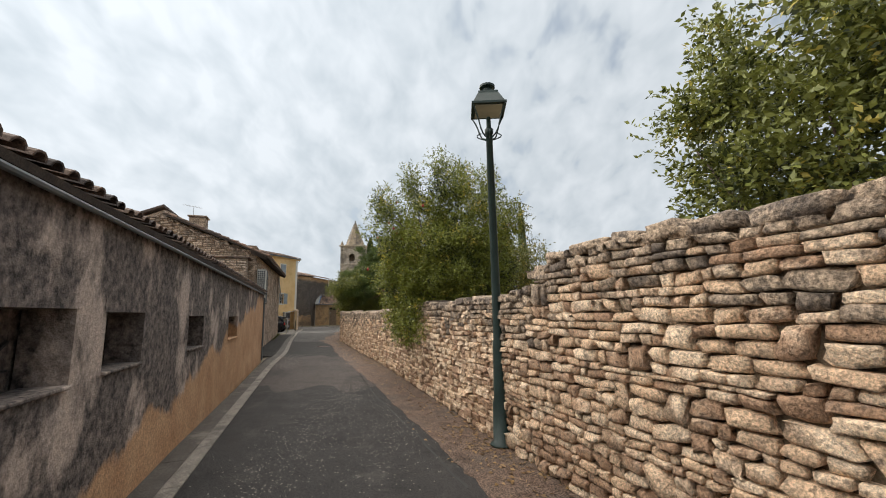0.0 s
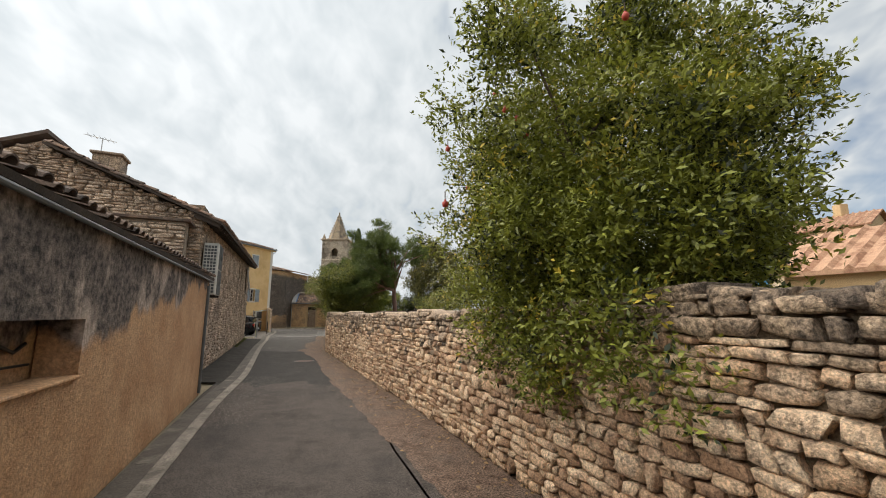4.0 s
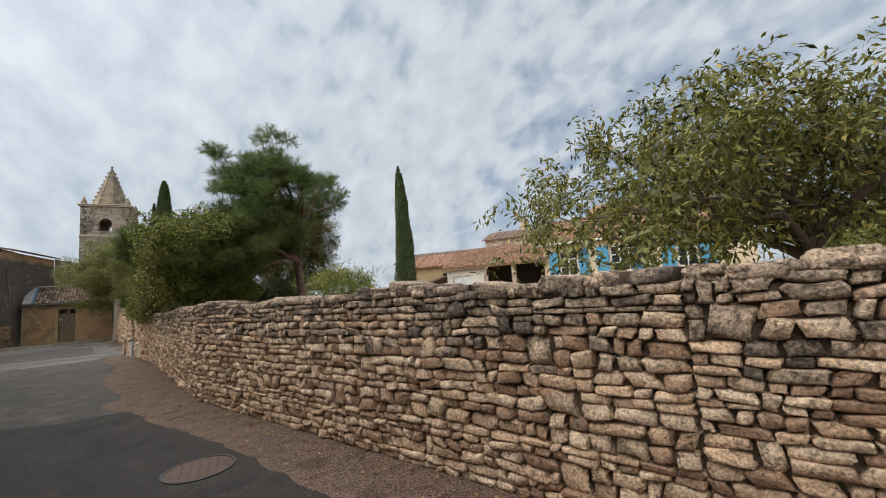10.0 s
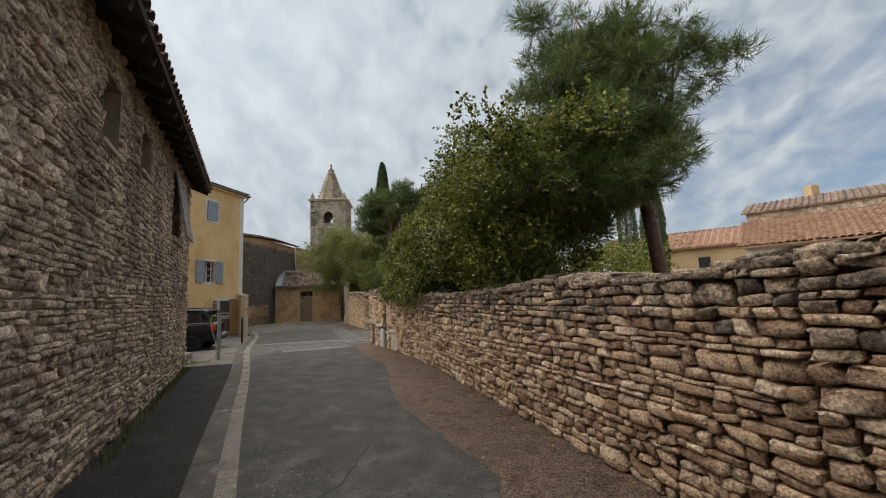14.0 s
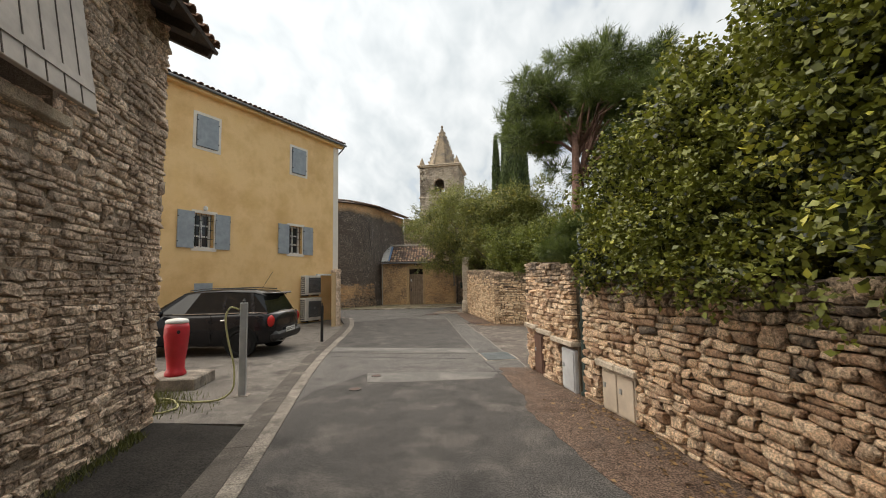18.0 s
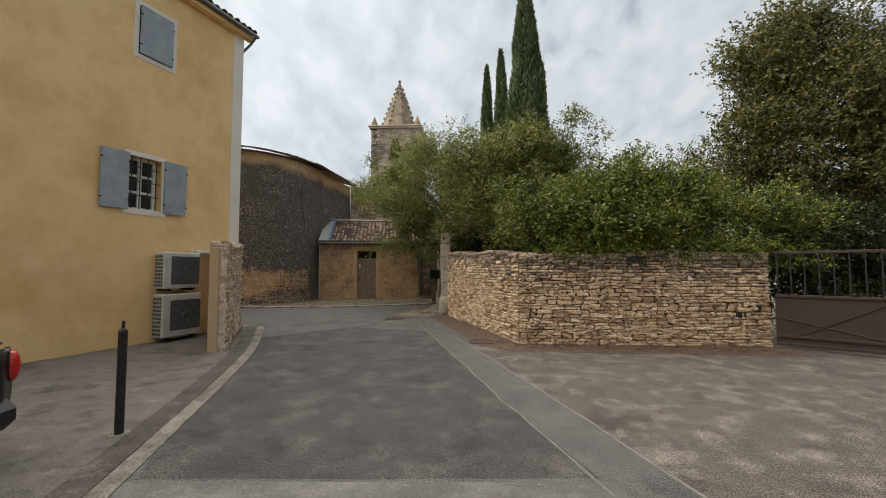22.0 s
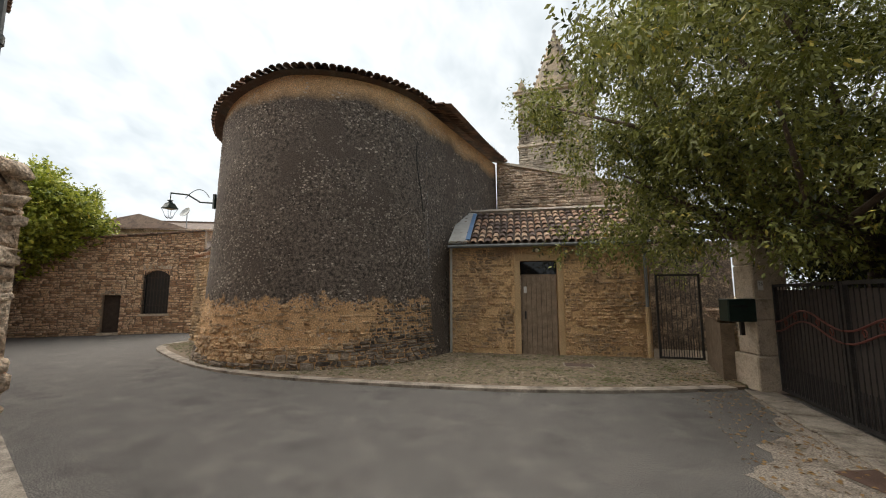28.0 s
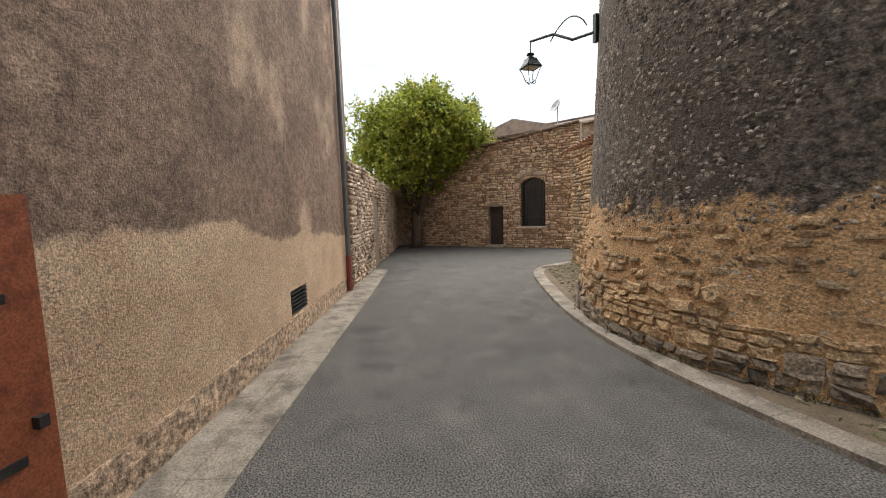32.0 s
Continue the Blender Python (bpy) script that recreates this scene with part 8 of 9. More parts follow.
for z in (1.2, 1.85, 2.4):
    under(w, Geo().box((W0, 0.03, z), (W0 + 0.95, 0.05, z + 0.03), fm).done("crossbar", IRON))
for i in range(9):
    x = W0 - 0.05 + 1.05 * i / 9
    under(w, Geo().box((x, -0.1, 2.72 + 0.1 * math.sin(math.pi * (i + 0.5) / 9)), (x + 0.105, 0.045, 2.92 + 0.1 * math.sin(math.pi * (i + 0.5) / 9)), fm, 0.008).done("arch_stone", PALE_STONE))
under(w, Geo().box((W0 - 0.08, -0.2, 0.75), (W0 + 1.03, 0.08, 0.85), fm, 0.01).done("window_sill", PALE_STONE))
d = under(r, Geo().box((D0_, -0.25, 0.1), (D0_ + 0.62, -0.2, 1.65), fm).done("door", DARKWOOD, None, "dark wooden plank door"))
for i in range(7):
    x = D0_ - 0.08 + 0.78 * i / 7
    under(d, Geo().box((x, -0.1, 1.63 + 0.08 * math.sin(math.pi * (i + 0.5) / 7)), (x + 0.1, 0.045, 1.8 + 0.08 * math.sin(math.pi * (i + 0.5) / 7)), fm, 0.008).done("arch_stone", PALE_STONE))
under(d, Geo().box((D0_ - 0.05, -0.2, 0.0), (D0_ + 0.67, 0.2, 0.1), fm, 0.01).done("door_step", PALE_STONE))
for i in range(30):
    a, b = Lf * i / 30, Lf * (i + 1) / 30
    under(r, Geo().box((a, -0.5, ff_top((a + b) / 2)), (b - 0.01, 0.14, ff_top((a + b) / 2) + 0.08), fm, 0.015).done("coping_tile", TILE))
bh = thing("back_house", (-27.5, 34.5, 0), "taller stone house with a dark tiled roof behind the square", "house")
bmx = axes_of((-23.6, 33.5), (-30.6, 29.5))
under(bh, panel(Geo(), bmx, 0, 8.06, -0.05, 5.0, 0.4).done("wall", STONE_DULL))
g = Geo().add([(-0.2, 0.2, 4.9), (8.2, 0.2, 4.9), (8.2, -4, 6.0), (-0.2, -4, 6.0), (1.4, 0.25, 4.95), (4, -0.2, 5.75), (6.6, 0.25, 4.95)], [(0, 1, 2, 3), (4, 5, 6)], bmx)
under(bh, g.done("roof", TILE_DARK))
ds = thing("satellite_dish", at(bmx, 2.2, 0.1, 5.0), "small pale satellite dish on a mast", "satellite dish")
under(ds, Geo().tube([at(bmx, 1.6, 0.1, 4.8), at(bmx, 1.6, 0.1, 5.75)], 0.025, 6).done("mast", GALV))
under(ds, Geo().ring([(0.02, 0), (0.2, 0.04), (0.3, 0.12)], 18, Matrix.Translation(at(bmx, 1.6, 0.15, 5.75)) @ Matrix.Rotation(radians(60), 4, "X"), False).done("dish", GALV, None, "", True))
sw = thing("square_wall", (-18.6, 23.3, 0), "old stone wall with a pale door on the edge of the square", "wall", kind="structure")
swm = axes_of((-28.3, 26.2), (-18.6, 23.25))
Lsw = span((-28.3, 26.2), (-18.6, 23.25))
under(sw, panel(Geo(), swm, 0, Lsw, -0.05, 4.2, 0.4, top=lambda s: 2.4 + 0.3 * s / Lsw).done("wall", MORTAR))
tagged(stones_mesh("stonework", rubble(rng, Lsw, 0.0, lambda s: 2.4 + 0.3 * s / Lsw, hs=(0.07, 0.13), ws=(0.16, 0.4), holes=[(6.3, 7.2, -0.1, 2.0)]), swm, STONE_DULL, sw), kind="stuff")
under(sw, Geo().box((6.3, -0.02, 0.0), (7.2, 0.03, 2.0), swm, 0.01).done("door", DOORWOOD))
tagged(Geo().box((-28.8, 25.8, 0), (-28.05, 26.9, 3.4), None, 0.02).done("corner_pier", STONE_DULL), "rough stone corner where two walls of the square meet", "wall", kind="structure")
ck = thing("sacristy", (-17.5, 28.6, 0), "small ochre stone sacristy with a tiled edge beside the apse", "building")
ckm = axes_of((-16.4, 28.1), (-19.4, 29.3))
Lck = span((-16.4, 28.1), (-19.4, 29.3))
under(ck, panel(Geo(), ckm, 0, Lck, -0.05, 2.95, 0.3).done("wall", OCHRE_STONE))
tagged(stones_mesh("stonework", rubble(rng, Lck, 0.0, lambda s: 2.9, hs=(0.06, 0.12), ws=(0.14, 0.36)), ckm, OCHRE_STONE, ck), kind="stuff")
under(ck, panel(Geo(), axes_of((-19.4, 29.3), (-19.0, 33.0)), 0, 3.7, -0.05, 2.95, 0.3).done("end_wall", OCHRE_STONE))
sl = slope_axes(at(ckm, -0.1, 0.2)[:2], at(ckm, Lck + 0.2, 0.2)[:2], 2.98, 0.3, 1.0)
tagged(under(ck, tile_rows(Geo(), sl, Lck + 0.3, 2.2, rng=rng).done("tiling", TILE_NEW)), kind="stuff")

# ---- houses across the gardens ----
b0, b1 = (22.3, 7.7), (30.0, -3.12)
d_ = Vector((b1[0] - b0[0], b1[1] - b0[1])).normalized()
r = thing("blue_shutter_house", (*b0, 0), "cream bungalow with sky-blue shutters and an orange tiled roof", "house")


def bl_pt(s, y, z):
    """Along the front, out of it towards the street, up."""
    return Vector((b0[0] + d_.x * s + d_.y * y, b0[1] + d_.y * s - d_.x * y, z))


BM = Matrix(((d_.x, d_.y, 0, b0[0]), (d_.y, -d_.x, 0, b0[1]), (0, 0, 1, 0), (0, 0, 0, 1)))
BWIN = [(0.65, 1.78), (3.62, 4.7), (7.05, 8.08)]
under(r, panel(Geo(), BM, -0.3, 10.6, 0, 4.2, 0.3, [(a, b, 2.2, 3.7) for a, b in BWIN]).done("wall", CREAM))
for a, b in BWIN:
    w = under(r, Geo().box((a, -0.2, 2.2), (b, -0.18, 3.7), BM).done("window", GLASS))
    g = Geo()
    for x in (a, (a + b) / 2 - 0.05, b - 0.09):
        g.box((x, -0.18, 2.2), (x + 0.09, -0.1, 3.7), BM)
    for z in (2.2, 2.68, 3.16, 3.64):
        g.box((a, -0.178, z), (b, -0.105, z + 0.06), BM)
    under(w, g.done("window_frame", WHITE_PAINT))
for s0, s1 in ((0.05, 0.58), (1.83, 2.45), (2.88, 3.56), (4.76, 5.4), (6.28, 6.98), (8.13, 8.85)):
    shb = under(r, Geo().box((s0, 0.02, 2.18), (s1, 0.07, 3.75), BM, 0.008).done("shutter", SHUTTER_BLUE))
    for z in (2.45, 3.4):
        under(shb, Geo().box((s0, 0.07, z), (s1, 0.085, z + 0.07), BM).done("strap", SHUTTER_BLUE))
under(r, Geo().ring([(0.06, 0), (0.09, 0.12), (0.04, 0.22)], 8, Matrix.Translation(bl_pt(5.85, 0.12, 3.3))).done("wall_light", IRON))
SB = Matrix(((d_.x, -d_.y * 0.92, d_.y * 0.39, 0), (d_.y, d_.x * 0.92, -d_.x * 0.39, 0), (0, 0.39, 0.92, 0), (0, 0, 0, 1)))
SB.translation = bl_pt(-0.6, 0.35, 4.22)
rf = under(r, Geo().box((0, 0, -0.08), (11.5, 5.0, 0), SB).done("roof", TILE_NEW))
tagged(under(rf, tile_rows(Geo(), SB, 11.5, 5.0, 0.24, 0.36, 0.11, rng).done("tiling", TILE_NEW)), kind="stuff")
under(r, Geo().tube([bl_pt(-0.6, 0.4, 4.18), bl_pt(10.9, 0.4, 4.18)], 0.06, 6).done("roof_gutter", WHITE_PAINT))
ds = thing("satellite_dish", bl_pt(8.9, -4.0, 6.0), "white satellite dish on the orange roof", "satellite dish")
under(ds, Geo().tube([bl_pt(8.9, -3.9, 5.6), bl_pt(8.9, -3.9, 6.6)], 0.03, 6).done("mast", GALV))
under(ds, Geo().ring([(0.02, 0), (0.3, 0.05), (0.45, 0.16)], 18, Matrix.Translation(bl_pt(8.9, -3.8, 6.7)) @ Matrix.Rotation(radians(70), 4, "X") @ Matrix.Rotation(radians(-30), 4, "Y"), False).done("dish", WHITE_PAINT, None, "", True))
# garage and carport left of it
gd = Vector((b0[0] - 17.6, b0[1] - 12.7)).normalized()
GMX = Matrix(((gd.x, gd.y, 0, 17.6), (gd.y, -gd.x, 0, 12.7), (0, 0, 1, 0), (0, 0, 0, 1)))
Lgr = math.hypot(b0[0] - 17.6, b0[1] - 12.7)
r = thing("garage", (17.6, 12.7, 0), "white garage with an orange tiled roof and a dark open carport", "garage")
under(r, panel(Geo(), GMX, 0.0, 2.6, 0, 3.25, 0.3, [(0.4, 1.7, 0.6, 2.75)]).done("wall", WHITE))
under(r, Geo().box((0.4, -0.15, 0.6), (1.7, -0.1, 2.75), GMX).done("garage_door", WHITE_PAINT))
under(r, panel(Geo(), GMX, 2.6, Lgr - 0.2, 0, 3.25, 0.2).done("carport_back", DARKWOOD)).matrix_basis = Matrix.Translation(Vector((-gd.y * 3.0, gd.x * 3.0, 0)))
for s in (2.7, 4.6):
    under(r, Geo().box((s - 0.14, -0.3, 0), (s + 0.14, 0, 3.2), GMX).done("carport_post", STONE_DULL))
SG = Matrix(((gd.x, -gd.y * 0.93, gd.y * 0.36, 0), (gd.y, gd.x * 0.93, -gd.x * 0.36, 0), (0, 0.36, 0.93, 0), (0, 0, 0, 1)))
SG.translation = Vector((17.6 - gd.x * 0.3 + gd.y * 0.4, 12.7 - gd.y * 0.3 - gd.x * 0.4, 3.25))
rf = under(r, Geo().box((0, 0, -0.08), (Lgr + 0.2, 4.4, 0), SG).done("roof", TILE_NEW))
tagged(under(rf, tile_rows(Geo(), SG, Lgr + 0.2, 4.4, 0.24, 0.36, 0.11, rng).done("tiling", TILE_NEW)), kind="stuff")


ls = thing("lean_to_shed", (16.6, 13.6, 0), "dark open shed with a sloping tiled roof beside the garage", "shed")
under(ls, Geo().add([(-2.0, 0.3, 2.2), (-0.05, 0.3, 2.75), (-0.05, -3.0, 2.75), (-2.0, -3.0, 2.2), (-2.0, 0.3, 2.3), (-0.05, 0.3, 2.87), (-0.05, -3.0, 2.87), (-2.0, -3.0, 2.3)], [(0, 3, 2, 1), (4, 5, 6, 7), (0, 1, 5, 4), (1, 2, 6, 5), (2, 3, 7, 6), (3, 0, 4, 7)], GMX).done("roof", TILE))
under(ls, Geo().box((-1.9, -2.9, 0), (-0.1, -2.8, 2.3), GMX).done("back_wall", DARKWOOD))
under(ls, Geo().box((-1.9, 0.0, 0), (-1.78, 0.12, 2.25), GMX, 0.01).done("post", DARKWOOD))


def plain_house(name, c, yaw, w, d, h, rise, wall, roof, label, windows=()):
    """A simple gabled house in the distance."""
    M = pose(c[0], c[1], c[2], 0, 0, yaw)
    r = thing(name, c, label, "house")
    under(r, Geo().add([(-w / 2, -d / 2, 0), (w / 2, -d / 2, 0), (w / 2, d / 2, 0), (-w / 2, d / 2, 0), (-w / 2, -d / 2, h), (w / 2, -d / 2, h), (w / 2, d / 2, h), (-w / 2, d / 2, h), (-w / 2, 0, h + rise), (w / 2, 0, h + rise)], [(0, 1, 5, 4), (1, 2, 6, 9, 5), (2, 3, 7, 6), (3, 0, 4, 8, 7)], M).done("wall", wall))
    g, rows = Geo(), Geo()
    for y, sgn in ((-d / 2 - 0.3, 1), (d / 2 + 0.3, -1)):
        z = h - 0.3 * rise / (d / 2)
        q = [(-w / 2 - 0.3, y, z + 0.05), (w / 2 + 0.3, y, z + 0.05), (w / 2 + 0.3, 0, h + rise + 0.08), (-w / 2 - 0.3, 0, h + rise + 0.08)]
        g.add(q + [(a, b, e + 0.12) for a, b, e in q], [(0, 1, 2, 3), (4, 7, 6, 5), (0, 4, 5, 1), (1, 5, 6, 2), (3, 2, 6, 7), (0, 3, 7, 4)], M)
        n = int(w / 0.4)
        for i in range(n):
            x = -w / 2 + (i + 0.5) * w / n
            rows.add([(x - 0.1, y, z + 0.17), (x, y, z + 0.27), (x + 0.1, y, z + 0.17), (x - 0.1, 0, h + rise + 0.2), (x, 0, h + rise + 0.3), (x + 0.1, 0, h + rise + 0.2)], [(0, 1, 4, 3), (1, 2, 5, 4), (0, 2, 1)], M)
    tagged(under(under(r, g.done("roof", roof)), rows.done("tiling", roof)), kind="stuff")
    for x, z, ww, hh in windows:
        q = under(r, Geo().box((x, -d / 2 - 0.02, z), (x + ww, -d / 2 + 0.1, z + hh), M).done("window", GLASS))
        under(q, Geo().box((x - 0.08, -d / 2 - 0.06, z - 0.1), (x + ww + 0.08, -d / 2, z), M).done("window_sill", PALE_STONE))
    return r


plain_house("village_house", (41.75, 13.5, 0), -60, 10, 7, 8.3, 1.4, PALE_OCHRE, TILE_NEW, "long ochre village house with a tiled roof up the slope", ((-3, 6.5, 0.8, 1.1), (2, 6.5, 0.8, 1.1)))
plain_house("village_house", (34.8, 24.5, 0), -50, 8, 7, 7.2, 1.1, STONE_DULL, TILE, "grey stone village house with small windows", ((-1, 5.6, 0.6, 0.8), (2, 5.6, 0.6, 0.8)))
plain_house("village_house", (29.0, 33.0, 0), -40, 12, 7, 5.6, 1.2, STONE_DULL, TILE, "low stone village house with an old tiled roof", ((1, 4.2, 0.6, 0.8),))
plain_house("village_house", (24.5, 22.5, 0), -45, 8, 6, 4.2, 1.2, PALE_OCHRE, TILE_NEW, "small ochre house with an orange roof behind the garden", ((-1, 2.6, 0.7, 0.9),))
plain_house("garden_house", (22.3, -11.2, 0), -65, 5.0, 5.0, 2.75, 1.2, PALE_OCHRE, TILE_NEW, "low ochre garden house with an orange tiled roof", ((0, 1.8, 0.8, 0.9),))
for c, h in (((43.2, 11.0, 8.9), 1.9), ((34.8, 24.5, 7.6), 1.7)):
    tagged(Geo().box((c[0] - 0.35, c[1] - 0.35, c[2]), (c[0] + 0.35, c[1] + 0.35, c[2] + h), None, 0.03).done("chimney", PALE_OCHRE), "small rendered chimney on a village roof", "chimney")

# ---- plants ----
broadleaf("shrub", 11, (15.8, -22.0, 0), 1.8, (15.7, -22.2, 3.3), (1.8, 2.2, 1.7), 170, 0.34, 42000, 0.085, HACK, "large leafy shrub rising behind the dry stone wall", "shrub", hollow=0.3, extra=[(14.6 + 0.22 * i + 0.05 * k * math.sin(i * 2.1), -23.6 + 0.33 * ((i * 5) % 9), 4.0 + 0.28 * k) for i in range(10) for k in range(4 + i % 3)])
broadleaf("pomegranate_tree", 12, (11.5, -16.6, 0), 1.6, (11.2, -16.8, 2.85), (2.05, 2.05, 2.2), 290, 0.32, 225000, 0.057, OLIVE, "bushy pomegranate tree hanging over the stone wall with red fruit", hollow=0.42, long=2.4, extra=[(10.72 - 0.079 * i - 0.05 * (i % 3), -18.4 + 0.2 * i, 1.3 + 0.15 * ((i * 3) % 5)) for i in range(12)] + [(x0 + 0.05 * math.sin(k), y0, z0 + 0.17 * k) for x0, y0, z0 in ((11.7, -16.6, 4.7), (11.2, -17.4, 4.6), (12.3, -16.9, 4.4), (10.4, -17.0, 4.4), (12.9, -16.6, 3.6)) for k in range(5)] + [(9.95 + 0.09 * k, -17.15 + 0.1 * (k % 2), 3.35 + 0.1 * k) for k in range(5)] + [(10.1 + 0.28 * (i % 5), -15.25 + 0.12 * (i % 3), 1.95 + 0.32 * (i // 3)) for i in range(18)])
rngf = np.random.default_rng(50)
for k in range(9):
    a, b = rngf.uniform(2.2, 5.4), rngf.uniform(-0.5, 0.9)
    c = (10.8 + 1.5 * math.cos(a) * math.cos(b), -16.8 + 1.7 * math.sin(a) * math.cos(b), 2.9 + 1.75 * math.sin(b))
    if k > 4:
        c = (9.8 + 0.1 * (k - 4), -17.25 - 0.06 * (k % 2), 3.42 + 0.13 * ((k * 3) % 4))
    f = thing("pomegranate", c, "ripe red pomegranate hanging in the tree", "fruit", "pomegranates")
    under(f, Geo().ring([(0.004, -0.03), (0.022, -0.025), (0.03, 0.0), (0.025, 0.02), (0.009, 0.029), (0.012, 0.04)], 10, Matrix.Translation(c)).done("fruit", FRUIT, None, "", True))
    under(f, Geo().tube([(c[0], c[1], c[2] - 0.028), (c[0], c[1], c[2] + 0.12)], 0.005, 4).done("stalk", BARK))
broadleaf("almond_tree", 13, (13.3, -8.4, 0), 2.2, (13.2, -7.9, 3.6), (3.6, 3.9, 1.9), 210, 0.34, 36000, 0.14, ALMOND, "open almond tree with long drooping leaves behind the wall", long=3.0, droop=0.6, n_limb=30, trunk_r=0.16, hollow=0.15, extra=[(x0 + 0.1 * k * math.sin(i * 1.9), y0 + 0.1 * k * math.cos(i * 1.7), z0 + 0.26 * k) for i, (x0, y0, z0, n) in enumerate(((12.6, -10.8, 5.0, 6), (13.3, -10.2, 4.8, 4), (14.2, -10.6, 4.9, 5), (11.2, -7.2, 4.2, 3), (10.7, -6.4, 4.0, 3), (11.4, -3.9, 3.2, 4), (11.2, -4.8, 3.4, 4), (11.9, -3.2, 2.8, 4), (10.2, -8.6, 3.3, 4))) for k in range(n)] + [(9.25 + 0.42 * (i % 8) + 0.9 * ((i * 7) % 5) / 5, -8.3 + 0.55 * (i // 10) + 0.02 * i, 2.05 + 0.3 * ((i * 3) % 5)) for i in range(50)])
rng = np.random.default_rng(14)
cl = np.vstack([clump_points(rng, (5.7, 2.2, 5.2), (2.2, 2.4, 2.1), 120, 0.15), clump_points(rng, (4.4, 1.2, 3.2), (1.3, 1.8, 1.0), 50, 0.2), clump_points(rng, (5.2, 6.2, 4.8), (1.6, 2.0, 1.6), 40, 0.3), clump_points(rng, (7.8, 4.2, 5.6), (1.2, 1.4, 1.3), 20, 0.3), clump_points(rng, (5.5, 2.2, 3.8), (1.6, 2.1, 1.4), 80, 0.15)])
pine("pine_tree", 15, (7.1, 2.6, 0), (6.5, 2.7, 4.0), cl, 0.32, 13000, 20, 0.17, NEEDLE, "leaning pine tree with soft long needles behind the wall")
rng = np.random.default_rng(24)
canopy = np.vstack([clump_points(rng, (1.55, 10.4, 5.1), (2.0, 1.7, 1.25), 75, 0.15), clump_points(rng, (2.9, 10.0, 4.6), (1.4, 1.4, 1.2), 40, 0.2), clump_points(rng, (0.6, 10.2, 4.2), (0.75, 0.7, 0.35), 10, 0.3), clump_points(rng, (2.2, 10.0, 3.6), (0.9, 0.9, 1.0), 34, 0.2)])
pine("pine_tree", 25, (1.5, 9.75, 0), (1.25, 9.85, 4.25), canopy, 0.27, 5200, 24, 0.16, NEEDLE, "young pine tree reaching over the wall end", 0.085)
pine("pine_shrub", 39, (1.7, 9.4, 0), (1.4, 9.4, 1.7), clump_points(rng, (1.3, 9.35, 2.2), (0.75, 0.7, 0.65), 44, 0.2), 0.2, 4200, 26, 0.1, NEEDLE, "soft young pine growing out over the wall end", 0.05, 0.002)
bank = [(1.98 - 0.235 * (i // 9) + 0.14 * ((i * 5) % 4), 5.2 + 0.9 * (i // 9) + 0.09 * (i % 9), 1.75 + 0.2 * (i % 9)) for i in range(36)]
broadleaf("ivy_bush", 16, (3.7, 4.2, 0), 1.6, (3.8, 3.9, 3.35), (1.85, 4.6, 1.85), 230, 0.36, 190000, 0.054, IVY, "thick ivy bush spilling over the dry stone wall", "bush", hollow=0.72, long=1.3, extra=bank)
broadleaf("ivy_bush", 26, (2.9, 7.2, 0), 1.6, (2.75, 7.0, 3.0), (1.3, 1.9, 1.45), 120, 0.3, 90000, 0.056, IVY, "leafy climber with pale green leaves over the wall", "bush", hollow=0.6, long=1.3, extra=[(1.85 + 0.13 * (i % 7) - 0.12 * (i // 7), 6.3 + 0.34 * (i // 7) + 0.05 * (i % 3), 1.75 + 0.14 * ((i * 3) % 7)) for i in range(49)] + [(1.3 + 0.1 * k, 8.6, 1.9 + 0.12 * k) for k in range(4)])
# added filler: its near-black leaves stand for shade in the ivy's gaps
broadleaf("garden_shrub", 41, (3.4, 6.4, 0), 1.0, (3.5, 6.4, 2.1), (0.9, 3.4, 1.6), 120, 0.4, 22000, 0.1, PAINTED_SHADE_LEAF, "added leaf filler, coloured as the shade inside the ivy", "shrub", hollow=0.2)
cypress(17, (0.1, 22.6, 0), 11.2, 1.2, 34000)
cypress(27, (-0.45, 25.4, 0), 10.7, 0.6, 9000)
cypress(28, (-1.0, 25.9, 0), 10.3, 0.55, 8000)
cypress(18, (20.2, 27.0, 0), 15.6, 1.15, 20000)
cypress(29, (17.0, 18.6, 0), 11.9, 1.0, 20000)
broadleaf("gate_tree", 19, (-1.0, 27.6, 0), 2.6, (-3.0, 27.0, 4.9), (4.6, 5.0, 3.0), 420, 0.48, 155000, 0.09, HACK, "broad old tree with small drooping leaves hanging over the gate", long=2.6, droop=0.6, trunk_r=0.22, n_limb=40, hollow=0.3, extra=[(-3.4 + 0.3 * i, 25.6 + 0.25 * i, 2.5 - 0.12 * (i % 2)) for i in range(7)] + [(-6.0, 29.0, 4.6), (-5.2, 28.5, 4.0), (-4.4, 29.3, 3.6), (-2.7, 23.8, 3.0), (-2.9, 24.1, 2.8), (-2.5, 23.5, 2.9), (-2.7, 23.6, 3.3), (-3.9, 31.4, 2.6), (-3.5, 31.6, 2.9), (-4.2, 31.8, 3.2), (-3.7, 32.0, 2.3)])
broadleaf("garden_tree", 37, (0.9, 25.6, 0), 2.2, (0.8, 25.4, 3.8), (2.4, 2.6, 2.1), 150, 0.5, 55000, 0.11, HACK, "leafy garden tree behind the gate wall")
